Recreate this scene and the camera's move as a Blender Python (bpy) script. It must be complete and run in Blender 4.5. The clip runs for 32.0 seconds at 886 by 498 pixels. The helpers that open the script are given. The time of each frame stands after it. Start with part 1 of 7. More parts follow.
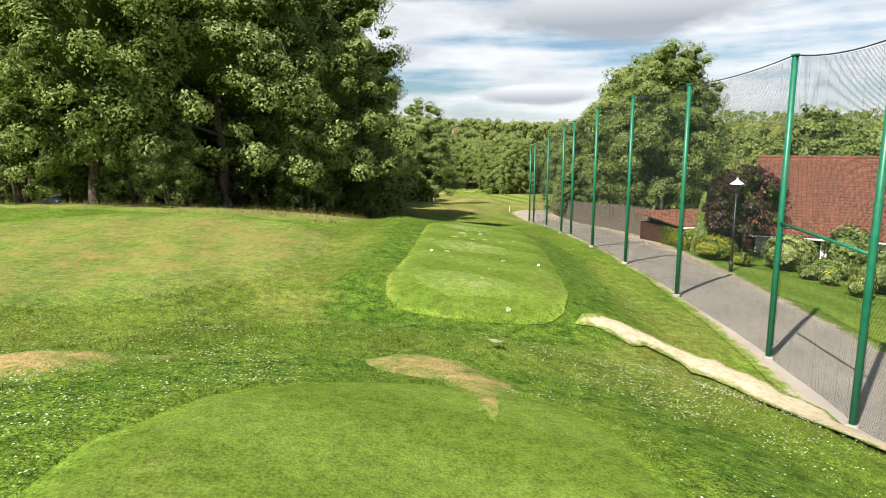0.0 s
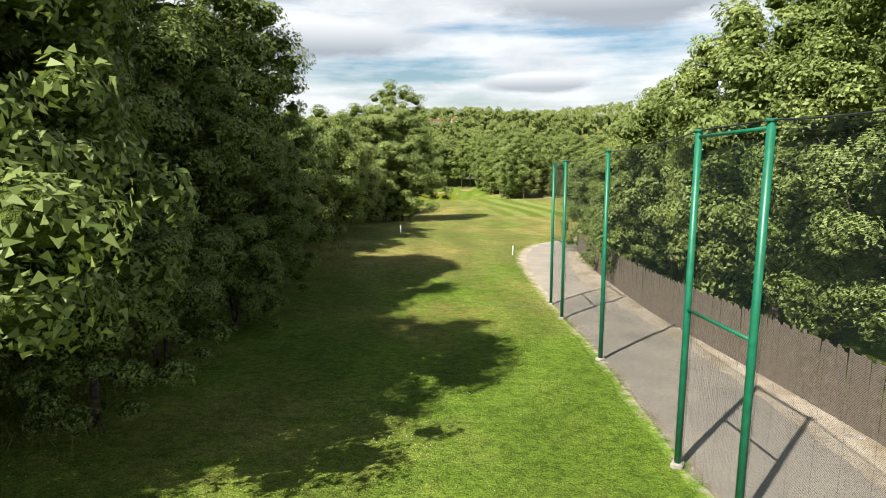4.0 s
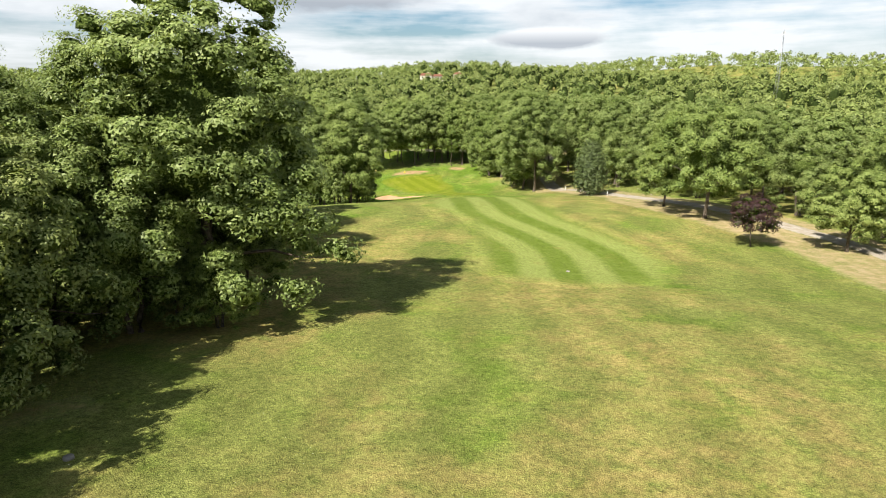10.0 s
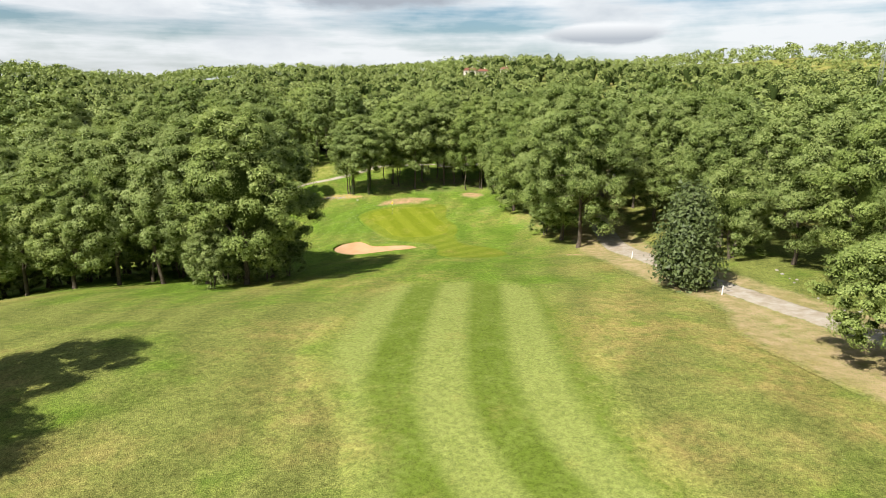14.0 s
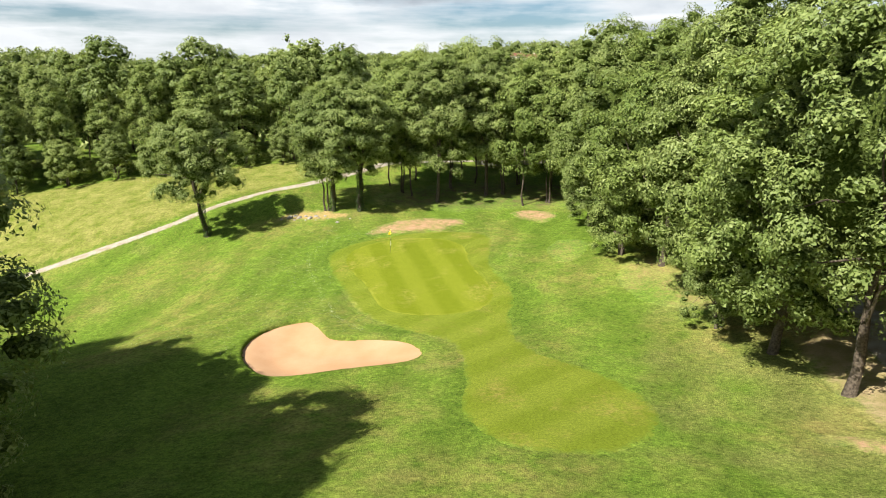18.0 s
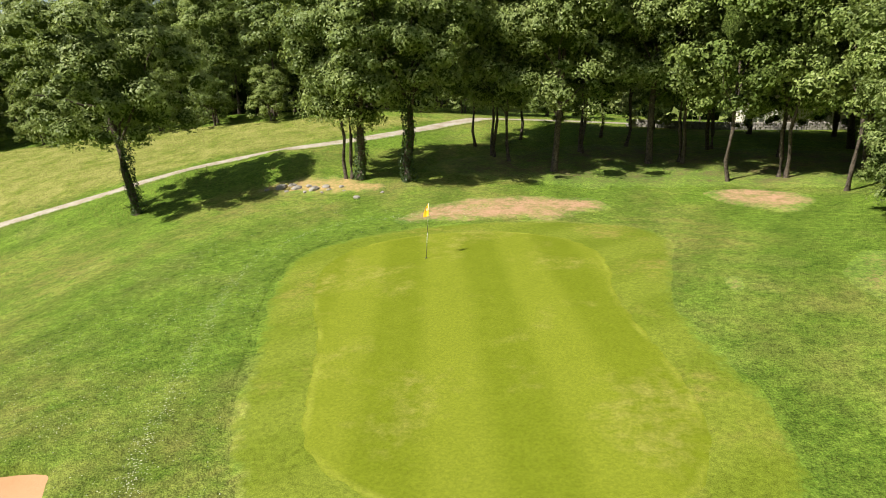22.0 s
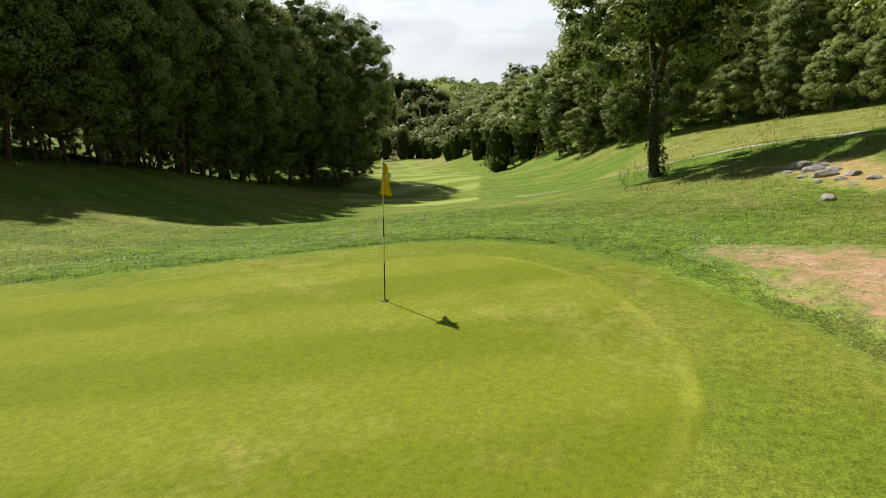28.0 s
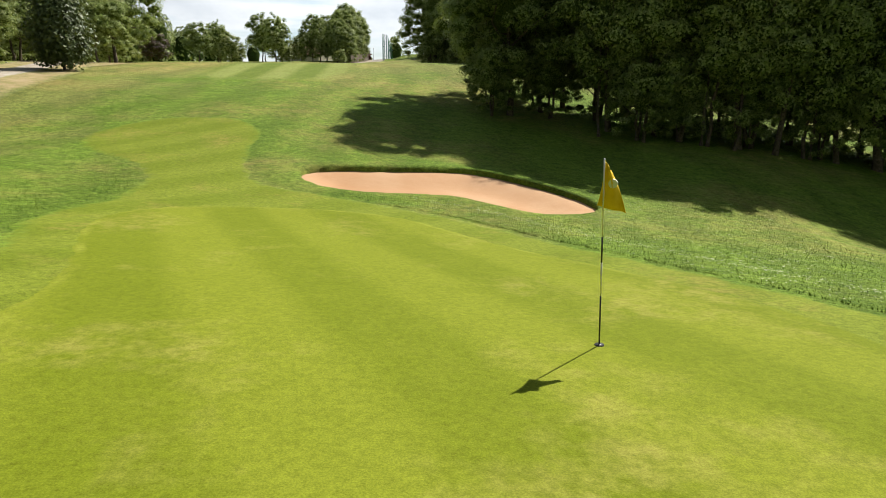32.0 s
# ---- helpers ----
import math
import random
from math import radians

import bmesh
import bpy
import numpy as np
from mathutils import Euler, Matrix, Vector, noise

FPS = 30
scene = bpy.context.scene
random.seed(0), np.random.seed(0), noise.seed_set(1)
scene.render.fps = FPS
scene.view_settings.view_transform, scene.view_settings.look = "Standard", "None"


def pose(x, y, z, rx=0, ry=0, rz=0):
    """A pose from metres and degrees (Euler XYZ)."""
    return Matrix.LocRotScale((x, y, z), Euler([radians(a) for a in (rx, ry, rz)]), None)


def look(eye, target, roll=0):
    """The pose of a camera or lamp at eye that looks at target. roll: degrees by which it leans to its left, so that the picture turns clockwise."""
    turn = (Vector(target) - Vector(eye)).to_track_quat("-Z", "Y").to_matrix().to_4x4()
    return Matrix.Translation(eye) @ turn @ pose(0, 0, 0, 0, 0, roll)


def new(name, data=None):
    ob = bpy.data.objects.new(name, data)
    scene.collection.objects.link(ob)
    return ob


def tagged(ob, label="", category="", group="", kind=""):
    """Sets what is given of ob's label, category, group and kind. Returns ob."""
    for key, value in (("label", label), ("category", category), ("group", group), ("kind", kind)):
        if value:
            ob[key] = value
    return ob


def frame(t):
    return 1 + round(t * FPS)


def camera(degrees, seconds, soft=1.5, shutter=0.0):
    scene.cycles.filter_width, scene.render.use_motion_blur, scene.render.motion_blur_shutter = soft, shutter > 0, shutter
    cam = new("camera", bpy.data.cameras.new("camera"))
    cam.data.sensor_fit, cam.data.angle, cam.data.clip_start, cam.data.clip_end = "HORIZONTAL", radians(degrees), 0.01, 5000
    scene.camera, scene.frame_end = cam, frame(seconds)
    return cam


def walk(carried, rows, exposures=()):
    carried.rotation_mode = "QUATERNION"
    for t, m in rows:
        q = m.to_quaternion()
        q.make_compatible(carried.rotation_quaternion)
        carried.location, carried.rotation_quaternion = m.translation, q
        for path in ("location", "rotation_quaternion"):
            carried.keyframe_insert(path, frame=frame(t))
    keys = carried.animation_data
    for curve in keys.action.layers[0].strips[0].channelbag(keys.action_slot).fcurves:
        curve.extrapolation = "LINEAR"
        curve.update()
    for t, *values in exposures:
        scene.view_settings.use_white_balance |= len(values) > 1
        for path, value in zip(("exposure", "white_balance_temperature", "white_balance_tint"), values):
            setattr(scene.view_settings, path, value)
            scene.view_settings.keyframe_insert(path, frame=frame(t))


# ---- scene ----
cam = camera(71.4, 32.0, soft=1.0, shutter=0.0)
# seconds, eye, target, roll
PATH = [
    (0, (0.755, 1.486, 18.614), (0.752, 3.459, 18.287), -0.0),
    (0.5, (1.119, 4.034, 18.78), (1.118, 6.006, 18.445), 0.2),
    (1, (1.44, 6.884, 18.917), (1.438, 8.855, 18.58), 0.3),
    (1.5, (1.706, 10.136, 19.134), (1.701, 12.107, 18.791), 0.3),
    (2, (2.006, 13.739, 19.351), (2.001, 15.709, 19.005), 0.1),
    (2.5, (2.238, 17.641, 19.601), (2.247, 19.609, 19.248), 0.0),
    (3, (2.702, 21.608, 19.616), (2.71, 23.578, 19.273), -0.4),
    (3.5, (3.235, 25.807, 19.747), (3.232, 27.777, 19.404), -0.5),
    (5.5, (4.477, 43.509, 20.405), (4.456, 45.452, 19.929), -0.3),
    (6, (4.754, 47.847, 20.371), (4.73, 49.787, 19.888), -0.0),
    (6.5, (5.153, 52.376, 20.331), (5.128, 54.315, 19.841), 0.1),
    (7, (5.502, 56.655, 20.338), (5.476, 58.594, 19.849), 0.0),
    (7.5, (5.751, 61.249, 20.253), (5.726, 63.188, 19.765), 0.0),
    (8, (5.982, 65.817, 20.172), (5.955, 67.757, 19.686), -0.1),
    (8.5, (6.24, 70.394, 20.192), (6.212, 72.334, 19.707), -0.2),
    (9, (6.717, 75.101, 20.404), (6.69, 77.04, 19.914), -0.0),
    (9.5, (8.044, 79.945, 20.417), (8.015, 81.884, 19.927), 0.0),
    (10, (9.834, 85.055, 20.364), (9.804, 86.993, 19.872), 0.1),
    (10.5, (11.637, 90.647, 20.299), (11.598, 92.586, 19.81), -0.0),
    (11, (13.156, 96.447, 20.37), (13.101, 98.386, 19.881), -0.1),
    (11.5, (14.36, 102.212, 20.455), (14.285, 104.15, 19.966), 0.0),
    (12, (15.395, 108.064, 20.334), (15.298, 110.002, 19.847), 0.1),
    (12.5, (16.067, 113.829, 20.393), (15.949, 115.764, 19.904), 0.3),
    (13, (16.55, 120.079, 20.335), (16.408, 122.013, 19.844), 0.2),
    (13.5, (16.817, 126.191, 20.219), (16.649, 128.123, 19.728), 0.2),
    (14, (16.908, 132.534, 20.162), (16.713, 134.46, 19.66), 0.0),
    (14.5, (16.8, 138.766, 19.756), (16.584, 140.691, 19.259), -0.3),
    (16.5, (14.608, 161.117, 18.257), (14.353, 163.032, 17.737), 0.2),
    (17, (13.926, 167.431, 17.09), (13.653, 169.342, 16.568), 0.1),
    (17.5, (13.223, 173.704, 16.013), (12.919, 175.61, 15.487), -0.1),
    (18, (12.28, 179.644, 14.864), (11.951, 181.548, 14.346), -0.1),
    (18.5, (11.397, 185.086, 13.404), (11.042, 186.99, 12.907), 0.1),
    (19, (10.587, 190.296, 12.608), (10.208, 192.195, 12.105), -0.2),
    (19.5, (9.813, 195.151, 11.76), (9.398, 197.044, 11.265), -0.1),
    (20, (9.186, 199.108, 10.591), (8.723, 200.992, 10.105), 0.0),
    (20.5, (8.715, 202.314, 9.395), (8.205, 204.187, 8.913), 0.1),
    (21, (8.421, 205.286, 8.151), (7.852, 207.142, 7.672), -0.0),
    (21.5, (8.174, 208.075, 7.023), (7.532, 209.908, 6.546), 0.1),
    (22, (7.827, 210.824, 6.267), (7.091, 212.619, 5.782), -0.1),
    (22.5, (7.409, 213.615, 5.611), (6.584, 215.371, 5.123), -0.1),
    (23, (6.967, 216.322, 5.043), (6.05, 218.032, 4.557), 0.0),
    (23.5, (6.79, 218.541, 4.474), (5.771, 220.192, 3.988), -0.0),
    (24, (6.882, 220.531, 4.143), (5.741, 222.098, 3.653), 0.0),
    (24.5, (7.174, 222.45, 4.062), (5.865, 223.879, 3.57), 0.0),
    (26.5, (7.944, 230.308, 3.322), (6.081, 230.845, 2.832), 0.2),
    (27, (7.768, 232.259, 3.266), (5.844, 232.491, 2.773), 0.2),
    (27.5, (7.367, 234.049, 3.217), (5.435, 233.905, 2.72), 0.2),
    (28, (6.75, 235.568, 3.132), (4.879, 235.061, 2.639), 0.1),
    (28.5, (6.006, 236.742, 3.055), (4.255, 235.909, 2.562), 0.1),
    (29, (5.203, 237.651, 2.979), (3.625, 236.524, 2.487), 0.1),
    (29.5, (4.4, 238.324, 2.925), (3.034, 236.948, 2.435), 0.0),
    (30, (3.613, 238.824, 2.883), (2.489, 237.243, 2.395), 0.1),
    (30.5, (2.813, 239.171, 2.866), (1.96, 237.429, 2.378), 0.1),
    (31, (1.976, 239.385, 2.857), (1.407, 237.531, 2.368), -0.1),
    (31.5, (1.143, 239.446, 2.842), (0.803, 237.537, 2.351), -0.1),
    (32, (0.439, 239.037, 2.902), (0.351, 237.1, 2.412), -0.0),
]
walk(cam, [(t, look(eye, target, roll)) for t, eye, target, roll in PATH], [(t, e + 0.20) for t, e in ((0.0, 0.72), (2.0, 0.66), (4.0, 0.74), (8.0, 0.78), (12.0, 0.68), (14.0, 0.62), (18.0, 0.74), (20.0, 0.62), (24.0, 0.44), (26.0, 0.30), (29.0, 0.20), (32.0, 0.48))])

# ---- light ----
SUN_TURN, SUN_HEIGHT = radians(230.5), radians(47.2)
sun_way = Vector((math.cos(SUN_TURN) * math.cos(SUN_HEIGHT), math.sin(SUN_TURN) * math.cos(SUN_HEIGHT), math.sin(SUN_HEIGHT)))
sun = new("sun", bpy.data.lights.new("sun", "SUN"))
sun.data.energy, sun.data.angle, sun.data.color = 5.0, radians(0.55), (1.0, 0.95, 0.86)
sun.matrix_world = look(sun_way * 300, (0, 0, 0))

world = bpy.data.worlds.new("world")
scene.world, world.use_nodes = world, True


class Nodes:
    """Short way to wire shader nodes."""

    def __init__(self, tree):
        self.tree = tree
        tree.nodes.clear()

    def __call__(self, kind, link=None, **values):
        node = self.tree.nodes.new(kind)
        for key, value in values.items():
            setattr(node, key, value)
        for slot, value in (link or {}).items():
            self.join(value, node.inputs[slot])
        return node

    def join(self, value, slot):
        if isinstance(value, bpy.types.NodeSocket):
            self.tree.links.new(value, slot)
        elif isinstance(value, bpy.types.Node):
            self.tree.links.new(value.outputs[0], slot)
        else:
            slot.default_value = value

    def math(self, op, a, b=0.0, c=0.0):
        return self("ShaderNodeMath", {0: a, 1: b, 2: c}, operation=op).outputs[0]

    def span(self, value, a, b, c=0.0, d=1.0):
        return self("ShaderNodeMapRange", {0: value, 1: a, 2: b, 3: c, 4: d}).outputs[0]

    def mix(self, fac, a, b, blend="MIX"):
        n = self("ShaderNodeMix", data_type="RGBA", blend_type=blend)
        self.join(fac, n.inputs[0])
        self.join(a, n.inputs[6])
        self.join(b, n.inputs[7])
        return n.outputs[2]

    def noise(self, vec, scale, detail=3.0, rough=0.55):
        return self("ShaderNodeTexNoise", {"Vector": vec, "Scale": scale, "Detail": detail, "Roughness": rough}).outputs[0]


def rgb(r, g, b):
    return (r, g, b, 1.0)


def build_sky():
    n = Nodes(world.node_tree)
    sky = n("ShaderNodeTexSky", sky_type="NISHITA", sun_disc=False, sun_elevation=SUN_HEIGHT, sun_rotation=math.pi / 2 - SUN_TURN)
    sky.dust_density, sky.ozone_density = 1.6, 1.2
    d = n("ShaderNodeTexCoord").outputs["Generated"]
    s = n("ShaderNodeSeparateXYZ", {0: d})
    height = n.math("MAXIMUM", s.outputs[2], 0.0)
    turn = n.math("ARCTAN2", s.outputs[0], s.outputs[1])
    # long flat streaks of thin cloud, and rounded heaps between them
    flat = n("ShaderNodeCombineXYZ", {0: n.math("MULTIPLY", turn, 2.6), 1: n.math("MULTIPLY", height, 24.0), 2: 3.7}).outputs[0]
    round_ = n("ShaderNodeCombineXYZ", {0: n.math("MULTIPLY", turn, 5.0), 1: n.math("MULTIPLY", height, 11.0), 2: 1.3}).outputs[0]
    streaks = n.noise(flat, 1.0, 6.0, 0.55)
    heaps = n.noise(round_, 1.0, 7.0, 0.55)
    body = n.math("MULTIPLY_ADD", streaks, 0.6, n.math("MULTIPLY", heaps, 0.4))
    cover = n.math("MULTIPLY", n.span(body, 0.39, 0.53), n.span(height, 0.30, 0.75, 1.0, 0.3))

    def cloud(at, high, wide, tall, ragged):
        """One large cloud: its cover, and how far up in it a point lies."""
        u = n.math("DIVIDE", n.math("SUBTRACT", turn, radians(at)), radians(wide))
        v = n.math("DIVIDE", n.math("SUBTRACT", height, math.sin(radians(high))), math.sin(radians(tall)))
        r = n.math("SQRT", n.math("ADD", n.math("MULTIPLY", u, u), n.math("MULTIPLY", v, v)))
        edge = n.math("ADD", r, n.math("MULTIPLY", n.math("SUBTRACT", n.noise(round_, 1.7, 6.0, 0.6), 0.5), ragged))
        return n.span(edge, 0.75, 1.1, 1.0, 0.0), n.span(v, -0.5, 0.7)

    blue = n("ShaderNodeVectorMath", {0: sky.outputs[0], 1: (0.118, 0.138, 0.148)}, operation="MULTIPLY").outputs[0]
    thick = n.span(heaps, 0.50, 0.72)
    white = n.mix(thick, rgb(1.22, 1.25, 1.28), rgb(0.84, 0.90, 0.97))
    mixed = n.mix(n.math("MULTIPLY", cover, 0.92), blue, white)
    for at, high, wide, tall, ragged in ((15.0, 11.6, 11.5, 2.6, 1.1), (-11.5, 8.4, 9.0, 2.0, 1.2), (8.0, 4.6, 5.0, 0.9, 1.2), (-40.0, 10.0, 16.0, 3.0, 1.2)):
        here, up = cloud(at, high, wide, tall, ragged)
        mixed = n.mix(here, mixed, n.mix(up, rgb(0.56, 0.62, 0.70), rgb(1.22, 1.25, 1.28)))
    near_sun = n("ShaderNodeVectorMath", {0: d, 1: tuple(sun_way)}, operation="DOT_PRODUCT").outputs["Value"]
    glow = n.span(near_sun, 0.05, 0.8, 1.0, 1.45)
    haze = n.span(height, 0.0, 0.09, 0.75, 0.0)
    mixed = n.mix(haze, mixed, rgb(1.10, 1.14, 1.18))
    bg = n("ShaderNodeBackground", {"Color": mixed, "Strength": n.math("MULTIPLY", n.span(height, 0.16, 0.50, 0.44, 0.22), glow)})
    out = n("ShaderNodeOutputWorld")
    n.join(bg.outputs[0], out.inputs[0])


build_sky()

# ---- materials ----


def surface(name, make, rough=0.9, bump=None, spec=0.25, metal=0.0, rim=0.0, thin=0.0, under=None):
    """A principled material. make(n, p) gives the colour socket; bump is (scale, strength, distance); rim: metres over which a patch passes into the colour under it (rough grass); thin: how far it breaks up into flecks."""
    m = bpy.data.materials.new(name)
    m.use_nodes = True
    n = Nodes(m.node_tree)
    p = n("ShaderNodeNewGeometry").outputs["Position"]
    b = n("ShaderNodeBsdfPrincipled", {"Roughness": rough, "Specular IOR Level": spec, "Metallic": metal})
    colour = make(n, p)
    if rim:
        gap = n("ShaderNodeAttribute", attribute_name="rim").outputs["Fac"]
        fray = n.math("ADD", gap, n.math("MULTIPLY", n.math("SUBTRACT", n.noise(p, 2.2 / rim ** 0.5, 5.0, 0.7), 0.62), rim * 1.9))
        keep = n.span(fray, -0.05 * rim, 0.45 * rim)
        if thin:
            specks = n.math("MULTIPLY_ADD", n.noise(p, 7.0, 5.0, 0.75), 0.6, n.math("MULTIPLY", n.noise(p, 0.9, 4.0, 0.6), 0.4))
            keep = n.math("MULTIPLY", keep, n.span(specks, 0.32 + 0.3 * thin, 0.50 + 0.3 * thin))
        colour = n.mix(keep, (under or rough_colour)(n, p), colour)
    n.join(colour, b.inputs["Base Color"])
    if bump:
        h = n.noise(p, bump[0], 4.0, 0.65)
        k = n("ShaderNodeBump", {"Height": h, "Strength": bump[1], "Distance": bump[2]})
        n.join(k.outputs[0], b.inputs["Normal"])
    n.join(b.outputs[0], n("ShaderNodeOutputMaterial").inputs[0])
    return m


def two(a, b, scale, lo=0.35, hi=0.65, detail=4.0):
    return lambda n, p: n.mix(n.span(n.noise(p, scale, detail), lo, hi), a, b)


def grained(n, p, c, amount):
    """Light and dark of single tufts and blades, at a hand's width and at a finger's."""
    tufts = n.span(n.noise(p, 5.0, 3.0, 0.6), 0.36, 0.64)
    fine = n.span(n.noise(p, 24.0, 3.0, 0.75), 0.38, 0.62)
    k = n.math("MULTIPLY_ADD", fine, 0.62, n.math("MULTIPLY", tufts, 0.38))
    return n.mix(1.0, c, n.span(k, 0.0, 1.0, 1.0 - amount, 1.0 + amount), "MULTIPLY")


def turf(n, p, a, b, dry, dry_amount):
    """Grass: fine blades, clumps, soft mower bands and dry patches."""
    blades = n.span(n.noise(p, 13.0, 5.0, 0.85), 0.38, 0.62)
    clumps = n.span(n.noise(p, 1.6, 5.0, 0.7), 0.34, 0.66)
    c = n.mix(n.math("MULTIPLY_ADD", blades, 0.66, n.math("MULTIPLY", clumps, 0.34)), a, b)
    along = n("ShaderNodeSeparateXYZ", {0: p})
    watered = n.span(along.outputs[1], 34.0, 80.0, 0.34, -0.09)
    low = n.math("MULTIPLY", n.span(along.outputs[1], 172.0, 190.0, 0.0, 0.32), n.span(along.outputs[0], 15.0, 25.0, 1.0, 0.0))
    lush = n.span(n.math("ADD", n.noise(p, 0.22, 4.0, 0.6), n.math("ADD", watered, low)), 0.42, 0.66)
    c = n.mix(n.math("MULTIPLY", lush, 0.78), c, n.mix(n.math("MULTIPLY_ADD", blades, 0.5, n.math("MULTIPLY", clumps, 0.5)), rgb(0.040, 0.104, 0.006), rgb(0.168, 0.268, 0.024)))
    field = n.noise(p, 0.085, 5.0, 0.62)
    spots = n.math("MULTIPLY", n.span(field, 0.66 - dry_amount, 0.80 - dry_amount), n.span(n.noise(p, 1.1, 4.0, 0.6), 0.30, 0.62))
    c = n.mix(n.math("MULTIPLY", spots, n.math("SUBTRACT", 0.6, n.math("ADD", watered, low))), c, dry)
    # bands left by the gang mower, wandering along the hole
    drift = n.math("MULTIPLY", n.math("SUBTRACT", n.noise(p, 0.035, 2.0), 0.5), 22.0)
    band = n.span(n.math("PINGPONG", n.math("DIVIDE", n.math("ADD", along.outputs[0], drift), 2.3), 1.0), 0.25, 0.75)
    c = n.mix(1.0, c, n.span(band, 0.0, 1.0, 0.90, 1.08), "MULTIPLY")
    return grained(n, p, c, 0.62)


def rough_colour(n, p):
    return turf(n, p, rgb(0.064, 0.088, 0.014), rgb(0.284, 0.300, 0.082), rgb(0.37, 0.275, 0.10), 0.195)


def stripe_pattern(n, width, wobble=0.04):
    """0 and 1 in mown stripes across the first coordinate of the surface's own map."""
    uv = n("ShaderNodeUVMap", uv_map="mow").outputs[0]
    u = n("ShaderNodeSeparateXYZ", {0: uv}).outputs[0]
    edge = n.math("MULTIPLY", n.math("SUBTRACT", n.noise(uv, 1.4, 3.0), 0.5), wobble * 4)
    w = n.math("PINGPONG", n.math("ADD", n.math("DIVIDE", u, width), edge), 1.0)
    return n.span(w, 0.33, 0.67)


def mown(name, dark, light, dry, width, amount, bump, rim=0.35, grain=0.5, under=None, fine=1.0, hem=None):
    def make(n, p):
        base = n.mix(stripe_pattern(n, width), dark, light)
        q = n("ShaderNodeVectorMath", {0: p, 1: (fine, fine, fine)}, operation="MULTIPLY").outputs[0]
        flecks = n.span(n.noise(q, 15.0, 5.0, 0.85), 0.40, 0.60)
        soft = n.span(n.noise(p, 0.55, 5.0, 0.6), 0.3, 0.7)
        c = n.mix(n.math("MULTIPLY", flecks, grain), base, n.mix(0.4, base, rgb(0.05, 0.08, 0.004)))
        c = n.mix(n.math("MULTIPLY", soft, 0.5), c, n.mix(n.span(n.noise(p, 1.7, 4.0, 0.6), 0.35, 0.65), dark, light))
        spot = n.math("MULTIPLY", n.span(n.noise(p, 0.32, 5.0, 0.65), 0.66 - amount, 0.82 - amount), n.span(n.noise(p, 3.0, 3.0), 0.35, 0.65))
        c = n.mix(n.math("MULTIPLY", spot, 0.6), c, dry)
        if hem:
            gap = n("ShaderNodeAttribute", attribute_name="rim").outputs["Fac"]
            line = n.math("MULTIPLY", n.span(gap, 0.22, 0.32), n.span(gap, 0.36, 0.50, 1.0, 0.0))
            c = n.mix(n.math("MULTIPLY", line, n.span(n.noise(p, 0.5, 2.0), 0.44, 0.66, 0.0, 0.5)), c, hem)
        return grained(n, q, c, grain)
    return surface(name, make, 0.9, bump, 0.06, 0.0, rim, 0.0, under)


def collar_colour(n, p):
    return grained(n, p, rgb(0.134, 0.172, 0.014), 0.42)


def tee_colour(n, p):
    return grained(n, p, rgb(0.136, 0.200, 0.030), 0.5)


def sandy_colour(n, p):
    return n.mix(n.span(n.noise(p, 0.9, 6.0, 0.65), 0.36, 0.66), n.mix(n.noise(p, 18.0), rgb(0.34, 0.28, 0.21), rgb(0.47, 0.40, 0.32)), rgb(0.24, 0.175, 0.11))


